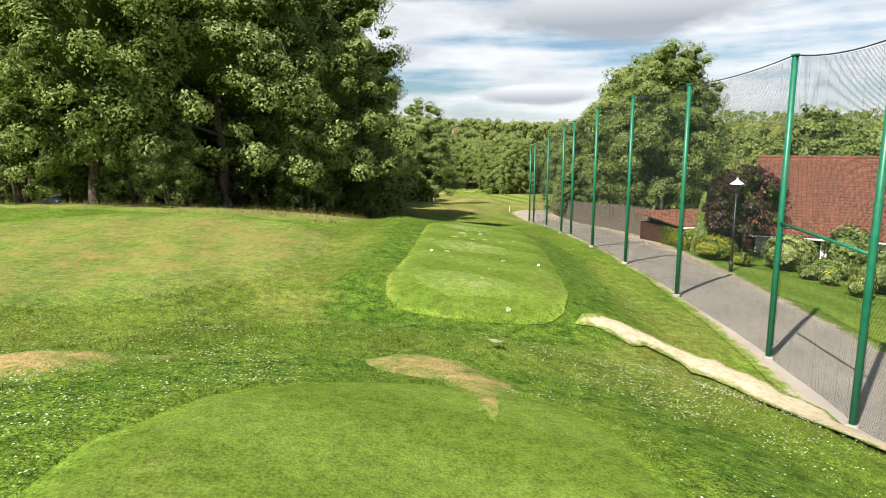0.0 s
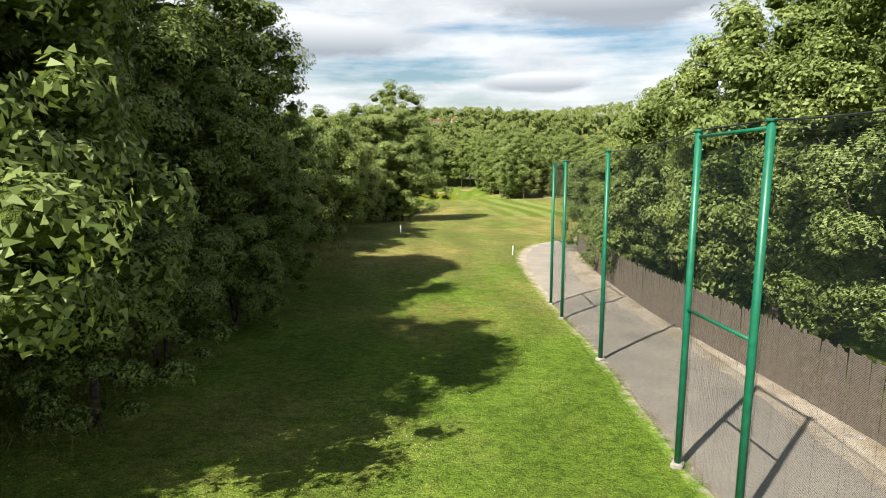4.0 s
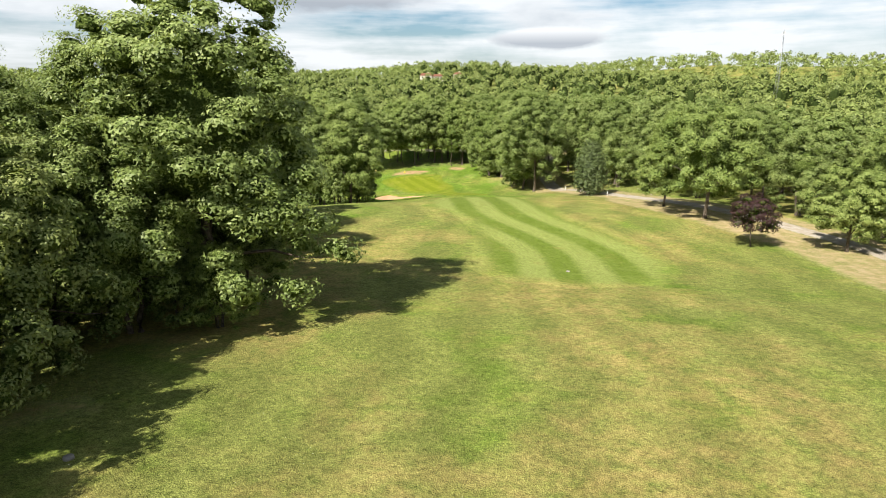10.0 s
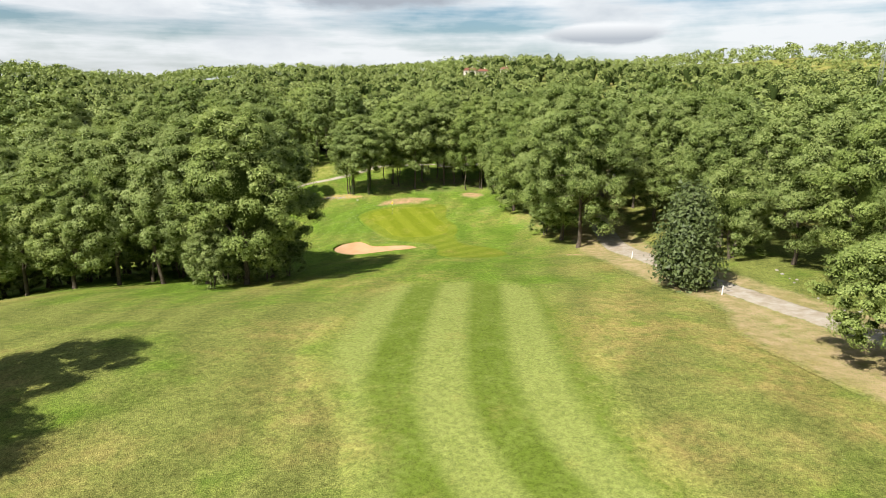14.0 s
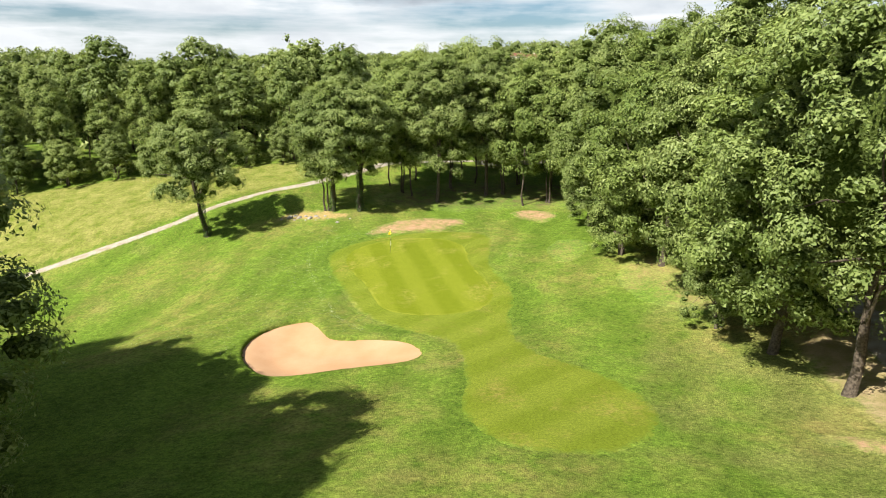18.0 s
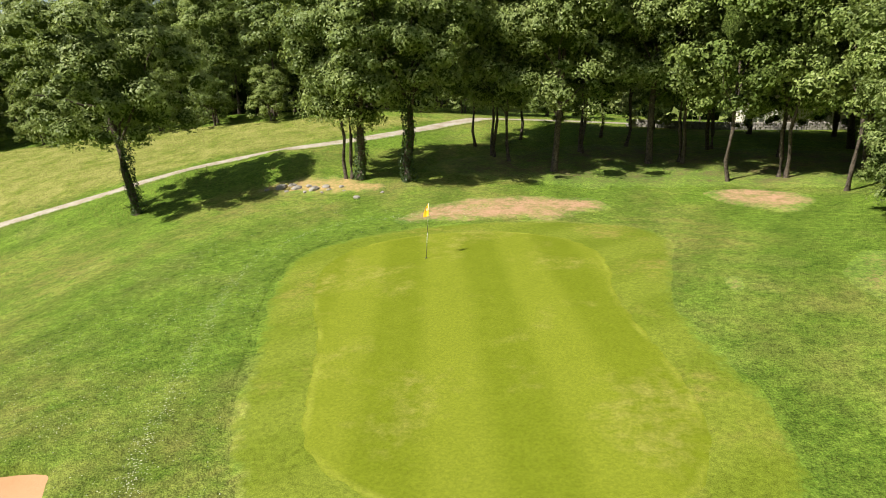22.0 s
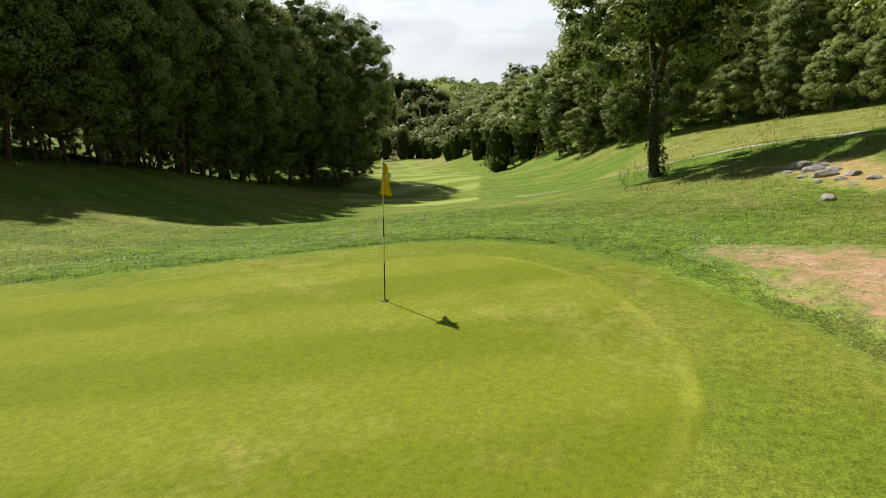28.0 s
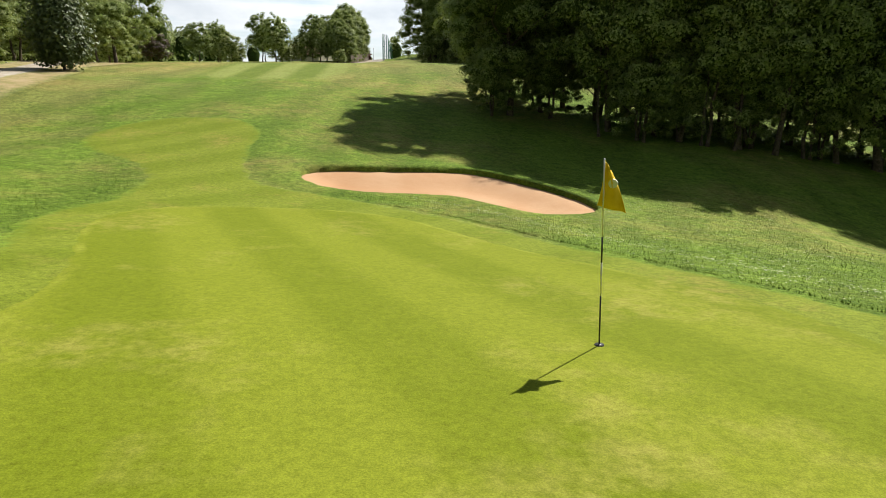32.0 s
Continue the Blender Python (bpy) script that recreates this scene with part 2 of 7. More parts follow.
M = {
    "rough": surface("rough_grass", rough_colour, 0.9, (16.0, 0.9, 0.10), 0.08),
    "fairway": mown("fairway_grass", rgb(0.106, 0.148, 0.019), rgb(0.230, 0.262, 0.072), rgb(0.25, 0.21, 0.06), 2.5, 0.08, (22.0, 0.5, 0.03), 4.0, 0.5),
    "green": mown("green_grass", rgb(0.134, 0.166, 0.0100), rgb(0.180, 0.210, 0.0180), rgb(0.30, 0.27, 0.07), 1.5, 0.13, (40.0, 0.4, 0.015), 0.35, 0.30, collar_colour, 2.4, rgb(0.30, 0.32, 0.05)),
    "fringe": mown("fringe_grass", rgb(0.132, 0.170, 0.015), rgb(0.168, 0.204, 0.024), rgb(0.27, 0.22, 0.06), 1.6, 0.14, (30.0, 0.5, 0.03), 0.8, 0.46, None, 1.7),
    "tee": mown("tee_grass", rgb(0.100, 0.156, 0.020), rgb(0.140, 0.204, 0.032), rgb(0.28, 0.27, 0.09), 1.3, 0.12, (28.0, 0.6, 0.03), 0.4, 0.45),
    "divot": surface("divot_sand", two(rgb(0.34, 0.36, 0.20), rgb(0.22, 0.27, 0.09), 14.0), 0.95, (30.0, 0.6, 0.02)),
    "clover": surface("clover_turf", lambda n, p: grained(n, p, n.mix(n.span(n.noise(p, 3.0, 5.0, 0.7), 0.35, 0.65), rgb(0.044, 0.102, 0.009), rgb(0.146, 0.226, 0.028)), 0.66), 0.9, (12.0, 1.0, 0.12), 0.08, rim=1.4),
    "soil": surface("bare_soil", lambda n, p: n.mix(n.span(n.noise(p, 1.6, 6.0, 0.65), 0.45, 0.72), n.mix(n.noise(p, 9.0), rgb(0.38, 0.205, 0.115), rgb(0.49, 0.31, 0.20)), rgb(0.18, 0.16, 0.045)), 0.95, (9.0, 0.7, 0.05), rim=1.4, thin=0.14),
    "straw": surface("dry_grass", two(rgb(0.34, 0.26, 0.11), rgb(0.20, 0.19, 0.05), 3.0), 0.95, (18.0, 0.8, 0.06), rim=1.6, thin=0.35),
    "meadow": surface("meadow_grass", lambda n, p: grained(n, p, n.mix(n.span(n.noise(p, 0.7, 6.0, 0.7), 0.36, 0.64), rgb(0.150, 0.190, 0.026), rgb(0.300, 0.290, 0.085)), 0.6), 0.95, (6.0, 1.0, 0.2), 0.08, rim=1.6),
    "hay": surface("bleached_stalks", two(rgb(0.27, 0.215, 0.085), rgb(0.13, 0.14, 0.035), 2.0), 0.95, None, 0.1),
    "dry_verge": surface("parched_grass", two(rgb(0.40, 0.30, 0.17), rgb(0.25, 0.21, 0.08), 1.2), 0.95, (18.0, 0.8, 0.06), rim=1.3, thin=0.08),
    "scuff": surface("scuffed_turf", two(rgb(0.50, 0.33, 0.15), rgb(0.30, 0.23, 0.08), 5.0), 0.95, (18.0, 0.8, 0.06), rim=1.1, thin=0.10),
    "faint_dry": surface("faded_grass", two(rgb(0.34, 0.22, 0.09), rgb(0.22, 0.20, 0.05), 2.0), 0.95, (18.0, 0.8, 0.06), rim=2.6, thin=0.42),
    "faint_soil": surface("thin_soil", two(rgb(0.36, 0.21, 0.11), rgb(0.24, 0.19, 0.07), 4.0), 0.95, (9.0, 0.7, 0.05), rim=1.4, thin=0.55),
    "worn": surface("worn_turf", two(rgb(0.42, 0.40, 0.23), rgb(0.28, 0.29, 0.12), 8.0), 0.95, (18.0, 0.6, 0.03), rim=1.3, thin=0.5, under=tee_colour),
    "loose_gravel": surface("loose_gravel", two(rgb(0.52, 0.45, 0.33), rgb(0.40, 0.32, 0.20), 6.0), 0.95, (14.0, 0.6, 0.04), rim=0.3),
    "valley": mown("valley_grass", rgb(0.140, 0.205, 0.020), rgb(0.300, 0.345, 0.095), rgb(0.26, 0.25, 0.07), 3.0, 0.10, (22.0, 0.5, 0.03), 1.2),
    "sand": surface("bunker_sand", lambda n, p: n.mix(n.span(n.noise(p, 0.45, 5.0), 0.3, 0.7), n.mix(n.noise(p, 14.0), rgb(0.44, 0.265, 0.145), rgb(0.53, 0.345, 0.205)), rgb(0.42, 0.235, 0.12)), 0.95, (7.0, 0.35, 0.04)),
    "asphalt": surface("asphalt", lambda n, p: n.mix(n.span(n.noise(p, 0.5, 6.0, 0.6), 0.3, 0.75), n.mix(n.noise(p, 45.0, 2.0), rgb(0.215, 0.195, 0.17), rgb(0.30, 0.272, 0.235)), rgb(0.37, 0.325, 0.27)), 0.9, (60.0, 0.3, 0.01), rim=0.3, under=sandy_colour),
    "gravel": surface("pale_gravel", lambda n, p: n.mix(n.span(n.noise(p, 1.2, 6.0, 0.65), 0.36, 0.66), n.mix(n.noise(p, 22.0), rgb(0.34, 0.30, 0.25), rgb(0.47, 0.43, 0.37)), rgb(0.28, 0.225, 0.16)), 0.95, (14.0, 0.6, 0.04), rim=0.4),
    "verge": surface("sandy_verge", lambda n, p: n.mix(n.span(n.noise(p, 0.9, 6.0, 0.65), 0.42, 0.70), n.mix(n.noise(p, 18.0), rgb(0.36, 0.305, 0.235), rgb(0.49, 0.43, 0.35)), rgb(0.27, 0.21, 0.14)), 0.95, (14.0, 0.6, 0.04), rim=0.7),
    # near-black colour that carries the shade inside the distant crowns
    "crown_shade": surface("crown_shade", two(rgb(0.014, 0.022, 0.006), rgb(0.046, 0.066, 0.018), 9.0), 0.95, (10.0, 0.8, 0.1), 0.0),
    # solid plant cores: a green darkened to carry the shade behind the leaves
    "inner": surface("core_shade_green", lambda n, p: n.mix(n.span(n.noise(p, 11.0, 4.0, 0.7), 0.36, 0.64), rgb(0.040, 0.066, 0.012), rgb(0.150, 0.196, 0.046)), 0.9, (9.0, 1.0, 0.25), 0.05),
    "bark": surface("bark", two(rgb(0.05, 0.038, 0.028), rgb(0.15, 0.12, 0.09), 9.0), 0.95, (26.0, 0.8, 0.04)),
    "stone": surface("limestone", two(rgb(0.22, 0.20, 0.17), rgb(0.37, 0.34, 0.30), 3.5), 0.9, (8.0, 0.6, 0.05)),
    "paint": surface("green_paint", two(rgb(0.004, 0.115, 0.058), rgb(0.010, 0.150, 0.078), 6.0), 0.42, None, 0.5),
    "net": surface("netting", two(rgb(0.010, 0.022, 0.018), rgb(0.02, 0.035, 0.03), 3.0), 0.8),
    "plank": surface("weathered_timber", lambda n, p: n.mix(n("ShaderNodeObjectInfo").outputs["Random"], n.mix(n.span(n.noise(p, 5.0, 5.0), 0.3, 0.7), rgb(0.115, 0.092, 0.072), rgb(0.205, 0.172, 0.138)), rgb(0.16, 0.13, 0.105)), 0.9, (20.0, 0.5, 0.02)),
    "dark_wood": surface("stained_timber", two(rgb(0.045, 0.018, 0.013), rgb(0.085, 0.035, 0.026), 5.0), 0.7, (18.0, 0.4, 0.01)),
    "tile": surface("clay_roof_tile", lambda n, p: n.mix(n.span(n.noise(p, 2.0, 5.0, 0.65), 0.3, 0.7), n.mix(n("ShaderNodeObjectInfo").outputs["Random"], rgb(0.21, 0.075, 0.045), rgb(0.31, 0.130, 0.078)), rgb(0.13, 0.070, 0.050)), 0.85, (14.0, 0.4, 0.01)),
    "plaster": surface("cream_plaster", two(rgb(0.62, 0.56, 0.46), rgb(0.74, 0.69, 0.59), 1.4), 0.9, (20.0, 0.3, 0.01)),
    "white": surface("white_paint", two(rgb(0.72, 0.72, 0.70), rgb(0.82, 0.82, 0.80), 4.0), 0.5, None, 0.5),
    "black": surface("black_enamel", two(rgb(0.012, 0.012, 0.014), rgb(0.03, 0.03, 0.032), 5.0), 0.4, None, 0.5),
    "yellow": surface("yellow_cloth", two(rgb(0.72, 0.46, 0.015), rgb(0.85, 0.58, 0.03), 6.0), 0.8),
    "steel": surface("galvanised_steel", two(rgb(0.38, 0.40, 0.42), rgb(0.52, 0.54, 0.56), 3.0), 0.4, None, 0.5, 0.7),
    "glass": surface("window_glass", two(rgb(0.02, 0.025, 0.03), rgb(0.04, 0.045, 0.05), 1.0), 0.06, None, 0.7),
    "car_paint": surface("blue_car_paint", two(rgb(0.02, 0.10, 0.26), rgb(0.03, 0.12, 0.30), 3.0), 0.25, None, 0.6),
    "rubber": surface("rubber", two(rgb(0.015, 0.015, 0.015), rgb(0.03, 0.03, 0.03), 8.0), 0.8),
    "petal": surface("clover_flowers", two(rgb(0.40, 0.45, 0.27), rgb(0.62, 0.64, 0.48), 8.0), 0.9),
    "bloom": surface("yellow_flowers", two(rgb(0.72, 0.50, 0.02), rgb(0.85, 0.66, 0.05), 8.0), 0.8),
    "clay": surface("red_clay", two(rgb(0.40, 0.19, 0.09), rgb(0.50, 0.28, 0.15), 3.0), 0.9, (9.0, 0.5, 0.05)),
}


def leafy(name, dark, mid, light, through_part=0.08):
    """Leaves: colour from leaf to leaf and from plant to plant, part of the light passing through."""
    m = bpy.data.materials.new(name)
    m.use_nodes = True
    n = Nodes(m.node_tree)
    one = n("ShaderNodeNewGeometry").outputs["Random Per Island"]
    whole = n("ShaderNodeObjectInfo").outputs["Random"]
    p = n("ShaderNodeNewGeometry").outputs["Position"]
    some = n.span(n.noise(p, 0.16, 3.0, 0.6), 0.34, 0.66)
    mood = n.math("MULTIPLY_ADD", whole, 0.45, n.math("MULTIPLY", some, 0.55))
    c = n.mix(one, n.mix(mood, dark, mid), n.mix(mood, mid, light))
    d = n("ShaderNodeBsdfPrincipled", {"Base Color": c, "Roughness": 0.52, "Specular IOR Level": 0.3})
    t = n("ShaderNodeBsdfTranslucent", {"Color": n.mix(0.5, c, rgb(0.34, 0.39, 0.05))})
    s = n("ShaderNodeMixShader", {0: through_part, 1: d.outputs[0], 2: t.outputs[0]})
    n.join(s.outputs[0], n("ShaderNodeOutputMaterial").inputs[0])
    return m


M["oak"] = leafy("oak_leaves", rgb(0.066, 0.110, 0.022), rgb(0.180, 0.244, 0.062), rgb(0.400, 0.456, 0.165), 0.28)
M["lime"] = leafy("bright_leaves", rgb(0.086, 0.142, 0.026), rgb(0.214, 0.284, 0.066), rgb(0.425, 0.484, 0.160), 0.28)
M["grey"] = leafy("dull_leaves", rgb(0.098, 0.136, 0.034), rgb(0.220, 0.264, 0.074), rgb(0.405, 0.432, 0.155), 0.22)
M["ivy"] = leafy("ivy_leaves", rgb(0.018, 0.040, 0.008), rgb(0.042, 0.078, 0.018), rgb(0.095, 0.135, 0.040), 0.08)
M["pine"] = leafy("pine_needles", rgb(0.036, 0.056, 0.016), rgb(0.070, 0.098, 0.030), rgb(0.120, 0.150, 0.050), 0.1)
M["plum"] = leafy("plum_leaves", rgb(0.024, 0.009, 0.011), rgb(0.042, 0.017, 0.019), rgb(0.066, 0.030, 0.028), 0.2)
M["gold"] = leafy("golden_leaves", rgb(0.14, 0.17, 0.014), rgb(0.22, 0.24, 0.022), rgb(0.30, 0.30, 0.035), 0.2)
M["woods"] = leafy("woodland_leaves", rgb(0.050, 0.082, 0.016), rgb(0.150, 0.198, 0.046), rgb(0.330, 0.372, 0.115), 0.12)

from mathutils.geometry import delaunay_2d_cdt

# ---- mesh helpers ----


def mesh_of(name, verts, faces, mat, smooth=False):
    me = bpy.data.meshes.new(name)
    verts = np.asarray(verts, np.float32).reshape(-1, 3)
    if isinstance(faces, np.ndarray):
        k = faces.shape[1]
        me.vertices.add(len(verts))
        me.vertices.foreach_set("co", verts.ravel())
        me.loops.add(faces.size)
        me.loops.foreach_set("vertex_index", faces.astype(np.int32).ravel())
        me.polygons.add(len(faces))
        me.polygons.foreach_set("loop_start", np.arange(0, faces.size, k, dtype=np.int32))
        me.update(calc_edges=True)
    else:
        me.from_pydata(verts.tolist(), [], faces)
        me.update()
    if mat:
        me.materials.append(M[mat])
    if smooth:
        me.polygons.foreach_set("use_smooth", np.ones(len(me.polygons), bool))
    return me


def piece(name, me, parent=None, at=None, label=""):
    ob = new(name, me)
    if parent:
        ob.parent = parent
    if at is not None:
        ob.matrix_basis = at
    if label:
        ob["label"] = label
    return ob


def done(bm, name, mat, smooth=False):
    me = bpy.data.meshes.new(name)
    bm.to_mesh(me)
    bm.free()
    me.materials.append(M[mat])
    if smooth:
        me.polygons.foreach_set("use_smooth", np.ones(len(me.polygons), bool))
    return me


def box_mesh(name, size, mat, bevel=0.0, at=(0, 0, 0)):
    """A box with soft edges, centred at the place given."""
    bm = bmesh.new()
    bmesh.ops.create_cube(bm, size=1.0, matrix=Matrix.Translation(at) @ Matrix.Diagonal((*size, 1)))
    if bevel:
        bmesh.ops.bevel(bm, geom=bm.edges[:], offset=bevel, segments=1, affect="EDGES")
    return done(bm, name, mat)


def rod(bm, a, b, r0, r1=None, sides=8):
    """A tapered rod from a to b."""
    a, b = Vector(a), Vector(b)
    d = b - a
    m = Matrix.Translation((a + b) / 2) @ d.to_track_quat("Z", "Y").to_matrix().to_4x4()
    bmesh.ops.create_cone(bm, cap_ends=True, segments=sides, radius1=r0, radius2=r0 if r1 is None else r1, depth=d.length, matrix=m)


def rod_mesh(name, a, b, r0, mat, r1=None, sides=8):
    bm = bmesh.new()
    rod(bm, a, b, r0, r1, sides)
    return done(bm, name, mat, True)


# ---- the ground ----

LAND = {
    0: (14.3, 15.3, 15.3, 14.0, 13.0, 12.5),
    14: (14.6, 15.4, 15.1, 13.6, 12.6, 12.4),
    30: (15.0, 15.9, 15.5, 13.6, 12.5, 12.5),
    46: (13.8, 14.3, 13.5, 12.7, 12.2, 12.0),
    62: (12.4, 12.5, 11.9, 11.4, 11.4, 11.2),
    88: (10.2, 10.8, 11.2, 10.1, 9.2, 9.3),
    112: (7.7, 8.4, 8.7, 8.5, 8.8, 8.3),
    136: (4.8, 6.4, 6.5, 6.7, 6.2, 6.3),
    160: (1.0, 5.4, 6.1, 6.0, 6.1, 6.6),
    178: (-1.9, 3.0, 3.7, 4.4, 4.7, 5.6),
    192: (-4.2, 0.3, 1.2, 2.7, 3.3, 4.9),
    206: (-7.0, -1.3, -0.9, 0.5, 1.1, 3.7),
    218: (-7.0, -2.9, -1.4, -0.5, 1.1, 3.7),
    232: (-4.4, -1.1, -0.3, 0.5, 2.1, 3.7),
    244: (-0.9, 1.1, 1.2, 1.0, 2.4, 3.7),
    262: (3.3, 4.8, 4.1, 3.3, 3.3, 3.7),
}
XK = np.array([-60, -22, -7, 8, 24, 42], float)
YK = np.array(sorted(LAND), float)
ZK = np.array([LAND[k] for k in sorted(LAND)], float)


def weights(k, v):
    """Cubic weights of the knots k at the places v."""
    v = np.clip(v, k[0], k[-1])
    i = np.clip(np.searchsorted(k, v) - 1, 0, len(k) - 2)
    h = k[i + 1] - k[i]
    t = (v - k[i]) / h
    w, n = np.zeros((len(v), len(k))), np.arange(len(v))
    w[n, i] += 2 * t**3 - 3 * t * t + 1
    w[n, i + 1] += 3 * t * t - 2 * t**3
    for j, c in ((i, t**3 - 2 * t * t + t), (i + 1, t**3 - t * t)):
        a, b = np.maximum(j - 1, 0), np.minimum(j + 1, len(k) - 1)
        s = c * h / (k[b] - k[a])
        w[n, b] += s
        w[n, a] -= s
    return w


def smooth(a, b, v):
    t = np.clip((v - a) / (b - a), 0, 1)
    return t * t * (3 - 2 * t)


def land(x, y):
    """Height of the ground at arrays of x and y."""
    x, y = np.atleast_1d(np.asarray(x, float)), np.atleast_1d(np.asarray(y, float))
    bend = np.interp(x, [-300, -236, -150, -63], [80, 66, 28, 0])
    z = ((weights(YK, y + bend) @ ZK) * weights(XK, x)).sum(1)
    # rear tee mound and the raised front tee
    z = z + 0.9 * np.exp(-(((x - 0.5) / 7) ** 4) - ((y - 3.5) / 8.0) ** 4)
    round_tee = np.hypot((x - 1.0) * 0.95, y - 7.0)
    z = z + 0.16 * np.exp(-(((round_tee - 7.2) / 1.3) ** 2)) * smooth(4, 9, y) - 0.20 * np.exp(-(((round_tee - 9.4) / 1.4) ** 2)) * smooth(8, 12, y)
    z = z + 0.12 * np.exp(-(((round_tee - 2.2) / 1.5) ** 4))
    z = z + 0.45 * (1 - smooth(2.6, 5.2, np.abs(x - 1.6))) * smooth(15.5, 18.5, y) * (1 - smooth(33, 37, y))
    z = z + 0.45 * np.exp(-(((y - 164) / 14) ** 2)) * smooth(-14, -2, x) * (1 - smooth(26, 36, x))
    z = z - 0.3 * np.exp(-(((x - 10) / 4) ** 2) - ((y - 13) / 7) ** 2)
    z = z - 8 * smooth(-60, -150, x) * smooth(150, 200, y + bend) * (1 - smooth(225, 262, y + bend))
    # the valley falls away from the green to the west
    z = z - np.interp(y + bend, [150, 178, 192, 206, 218, 232, 246], [0, 2.1, 2.8, 0.7, 0.3, 1.3, 0]) * smooth(-24, -58, x) - np.interp(y, [198, 206, 218, 232, 242], [0, 0.5, 1.2, 0.9, 0]) * smooth(-12, -24, x)
    # grassed hump with an eroded face below the bank path
    z = z + 0.65 * np.exp(-(((x + 16.5) / 4.6) ** 4) - ((y - 245.6) / 2.8) ** 4)
    # low berm on the near side of the bank path
    for (x0, y0), (x1, y1) in (((-27.0, 239.0), (-23.9, 243.7)), ((-23.9, 243.7), (-20.0, 247.6)), ((-20.0, 247.6), (-15.4, 251.0)), ((-33.0, 234.2), (-27.0, 239.0))):
        t = np.clip(((x - x0) * (x1 - x0) + (y - y0) * (y1 - y0)) / ((x1 - x0) ** 2 + (y1 - y0) ** 2), 0, 1)
        z = np.maximum(z, z + 0.13 * np.exp(-((x - x0 - t * (x1 - x0)) ** 2 + (y - y0 - t * (y1 - y0)) ** 2) / 1.6))
    # far country: a wooded valley to the north, hills all round
    dx, dy = np.maximum(np.abs(x + 10) - 80, 0), np.maximum(np.abs(y - 135) - 150, 0)
    r = np.hypot(dx, dy)
    north = smooth(-0.3, 0.6, (y - 150) / (np.hypot(x, y - 150) + 1))
    lump = 6 * np.sin(x / 83 + 1) * np.cos(y / 97) + 5 * np.sin(x / 47 + y / 61)
    far = smooth(120, 620, r)
    west = smooth(-110, -330, x) * (1 - smooth(250, 430, y)) * smooth(40, 120, y)
    z = z + far * (north * (36 + lump) * (1 - 0.3 * smooth(20, -260, x)) * (1 - 0.95 * west) + (1 - north) * (4 + 0.3 * lump) * (1 - west)) - 6 * smooth(0, 120, r) * (1 - far) * north - 13 * west
    # rounded tops along the far ridge
    for cx, cy, high, broad in ((345, 790, 4.0, 120), (5, 790, 4.0, 90), (-150, 790, 2.0, 90), (180, 790, -4.0, 80), (480, 790, 2.0, 120)):
        z = z + high * np.exp(-((x - cx) ** 2 + (y - cy) ** 2) / broad**2)
    return z


def ground_at(x, y):
    return float(land(x, y)[0])


def closed(points, step=0.5):
    """A smooth closed outline through corner points, with a slightly uneven edge."""
    p = np.array(points, float)
    out = []
    for i in range(len(p)):
        a, b, c, d = p[i - 1], p[i], p[(i + 1) % len(p)], p[(i + 2) % len(p)]
        k = max(2, int(np.linalg.norm(c - b) / step))
        for t in np.arange(k) / k:
            q = 0.5 * (2 * b + (c - a) * t + (2 * a - 5 * b + 4 * c - d) * t**2 + (3 * b - a - 3 * c + d) * t**3)
            out.append(q)
    return np.array(out)


def opened(points, step=1.0):
    """A smooth open line through points."""
    p = [np.array(q, float) for q in points]
    p = [2 * p[0] - p[1], *p, 2 * p[-1] - p[-2]]
    out = []
    for i in range(1, len(p) - 2):
        a, b, c, d = p[i - 1], p[i], p[i + 1], p[i + 2]
        k = max(2, int(np.linalg.norm(c[:2] - b[:2]) / step))
        for t in np.arange(k) / k:
            out.append(0.5 * (2 * b + (c - a) * t + (2 * a - 5 * b + 4 * c - d) * t**2 + (3 * b - a - 3 * c + d) * t**3))
    out.append(p[-2])
    return np.array(out)


def inside(poly, x, y):
    """Which of the points lie in the outline."""
    hit = np.zeros(len(x), bool)
    for (x0, y0), (x1, y1) in zip(poly, np.roll(poly, -1, 0)):
        cross = (y0 > y) != (y1 > y)
        if cross.any():
            hit ^= cross & (x < (x1 - x0) * (y - y0) / (y1 - y0 + 1e-12) + x0)
    return hit


def edge_gap(poly, x, y):
    """Distance from points to the outline."""
    best = np.full(len(x), 1e9)
    for (x0, y0), (x1, y1) in zip(poly, np.roll(poly, -1, 0)):
        dx, dy = x1 - x0, y1 - y0
        t = np.clip(((x - x0) * dx + (y - y0) * dy) / (dx * dx + dy * dy + 1e-12), 0, 1)
        best = np.minimum(best, np.hypot(x - x0 - t * dx, y - y0 - t * dy))
    return best


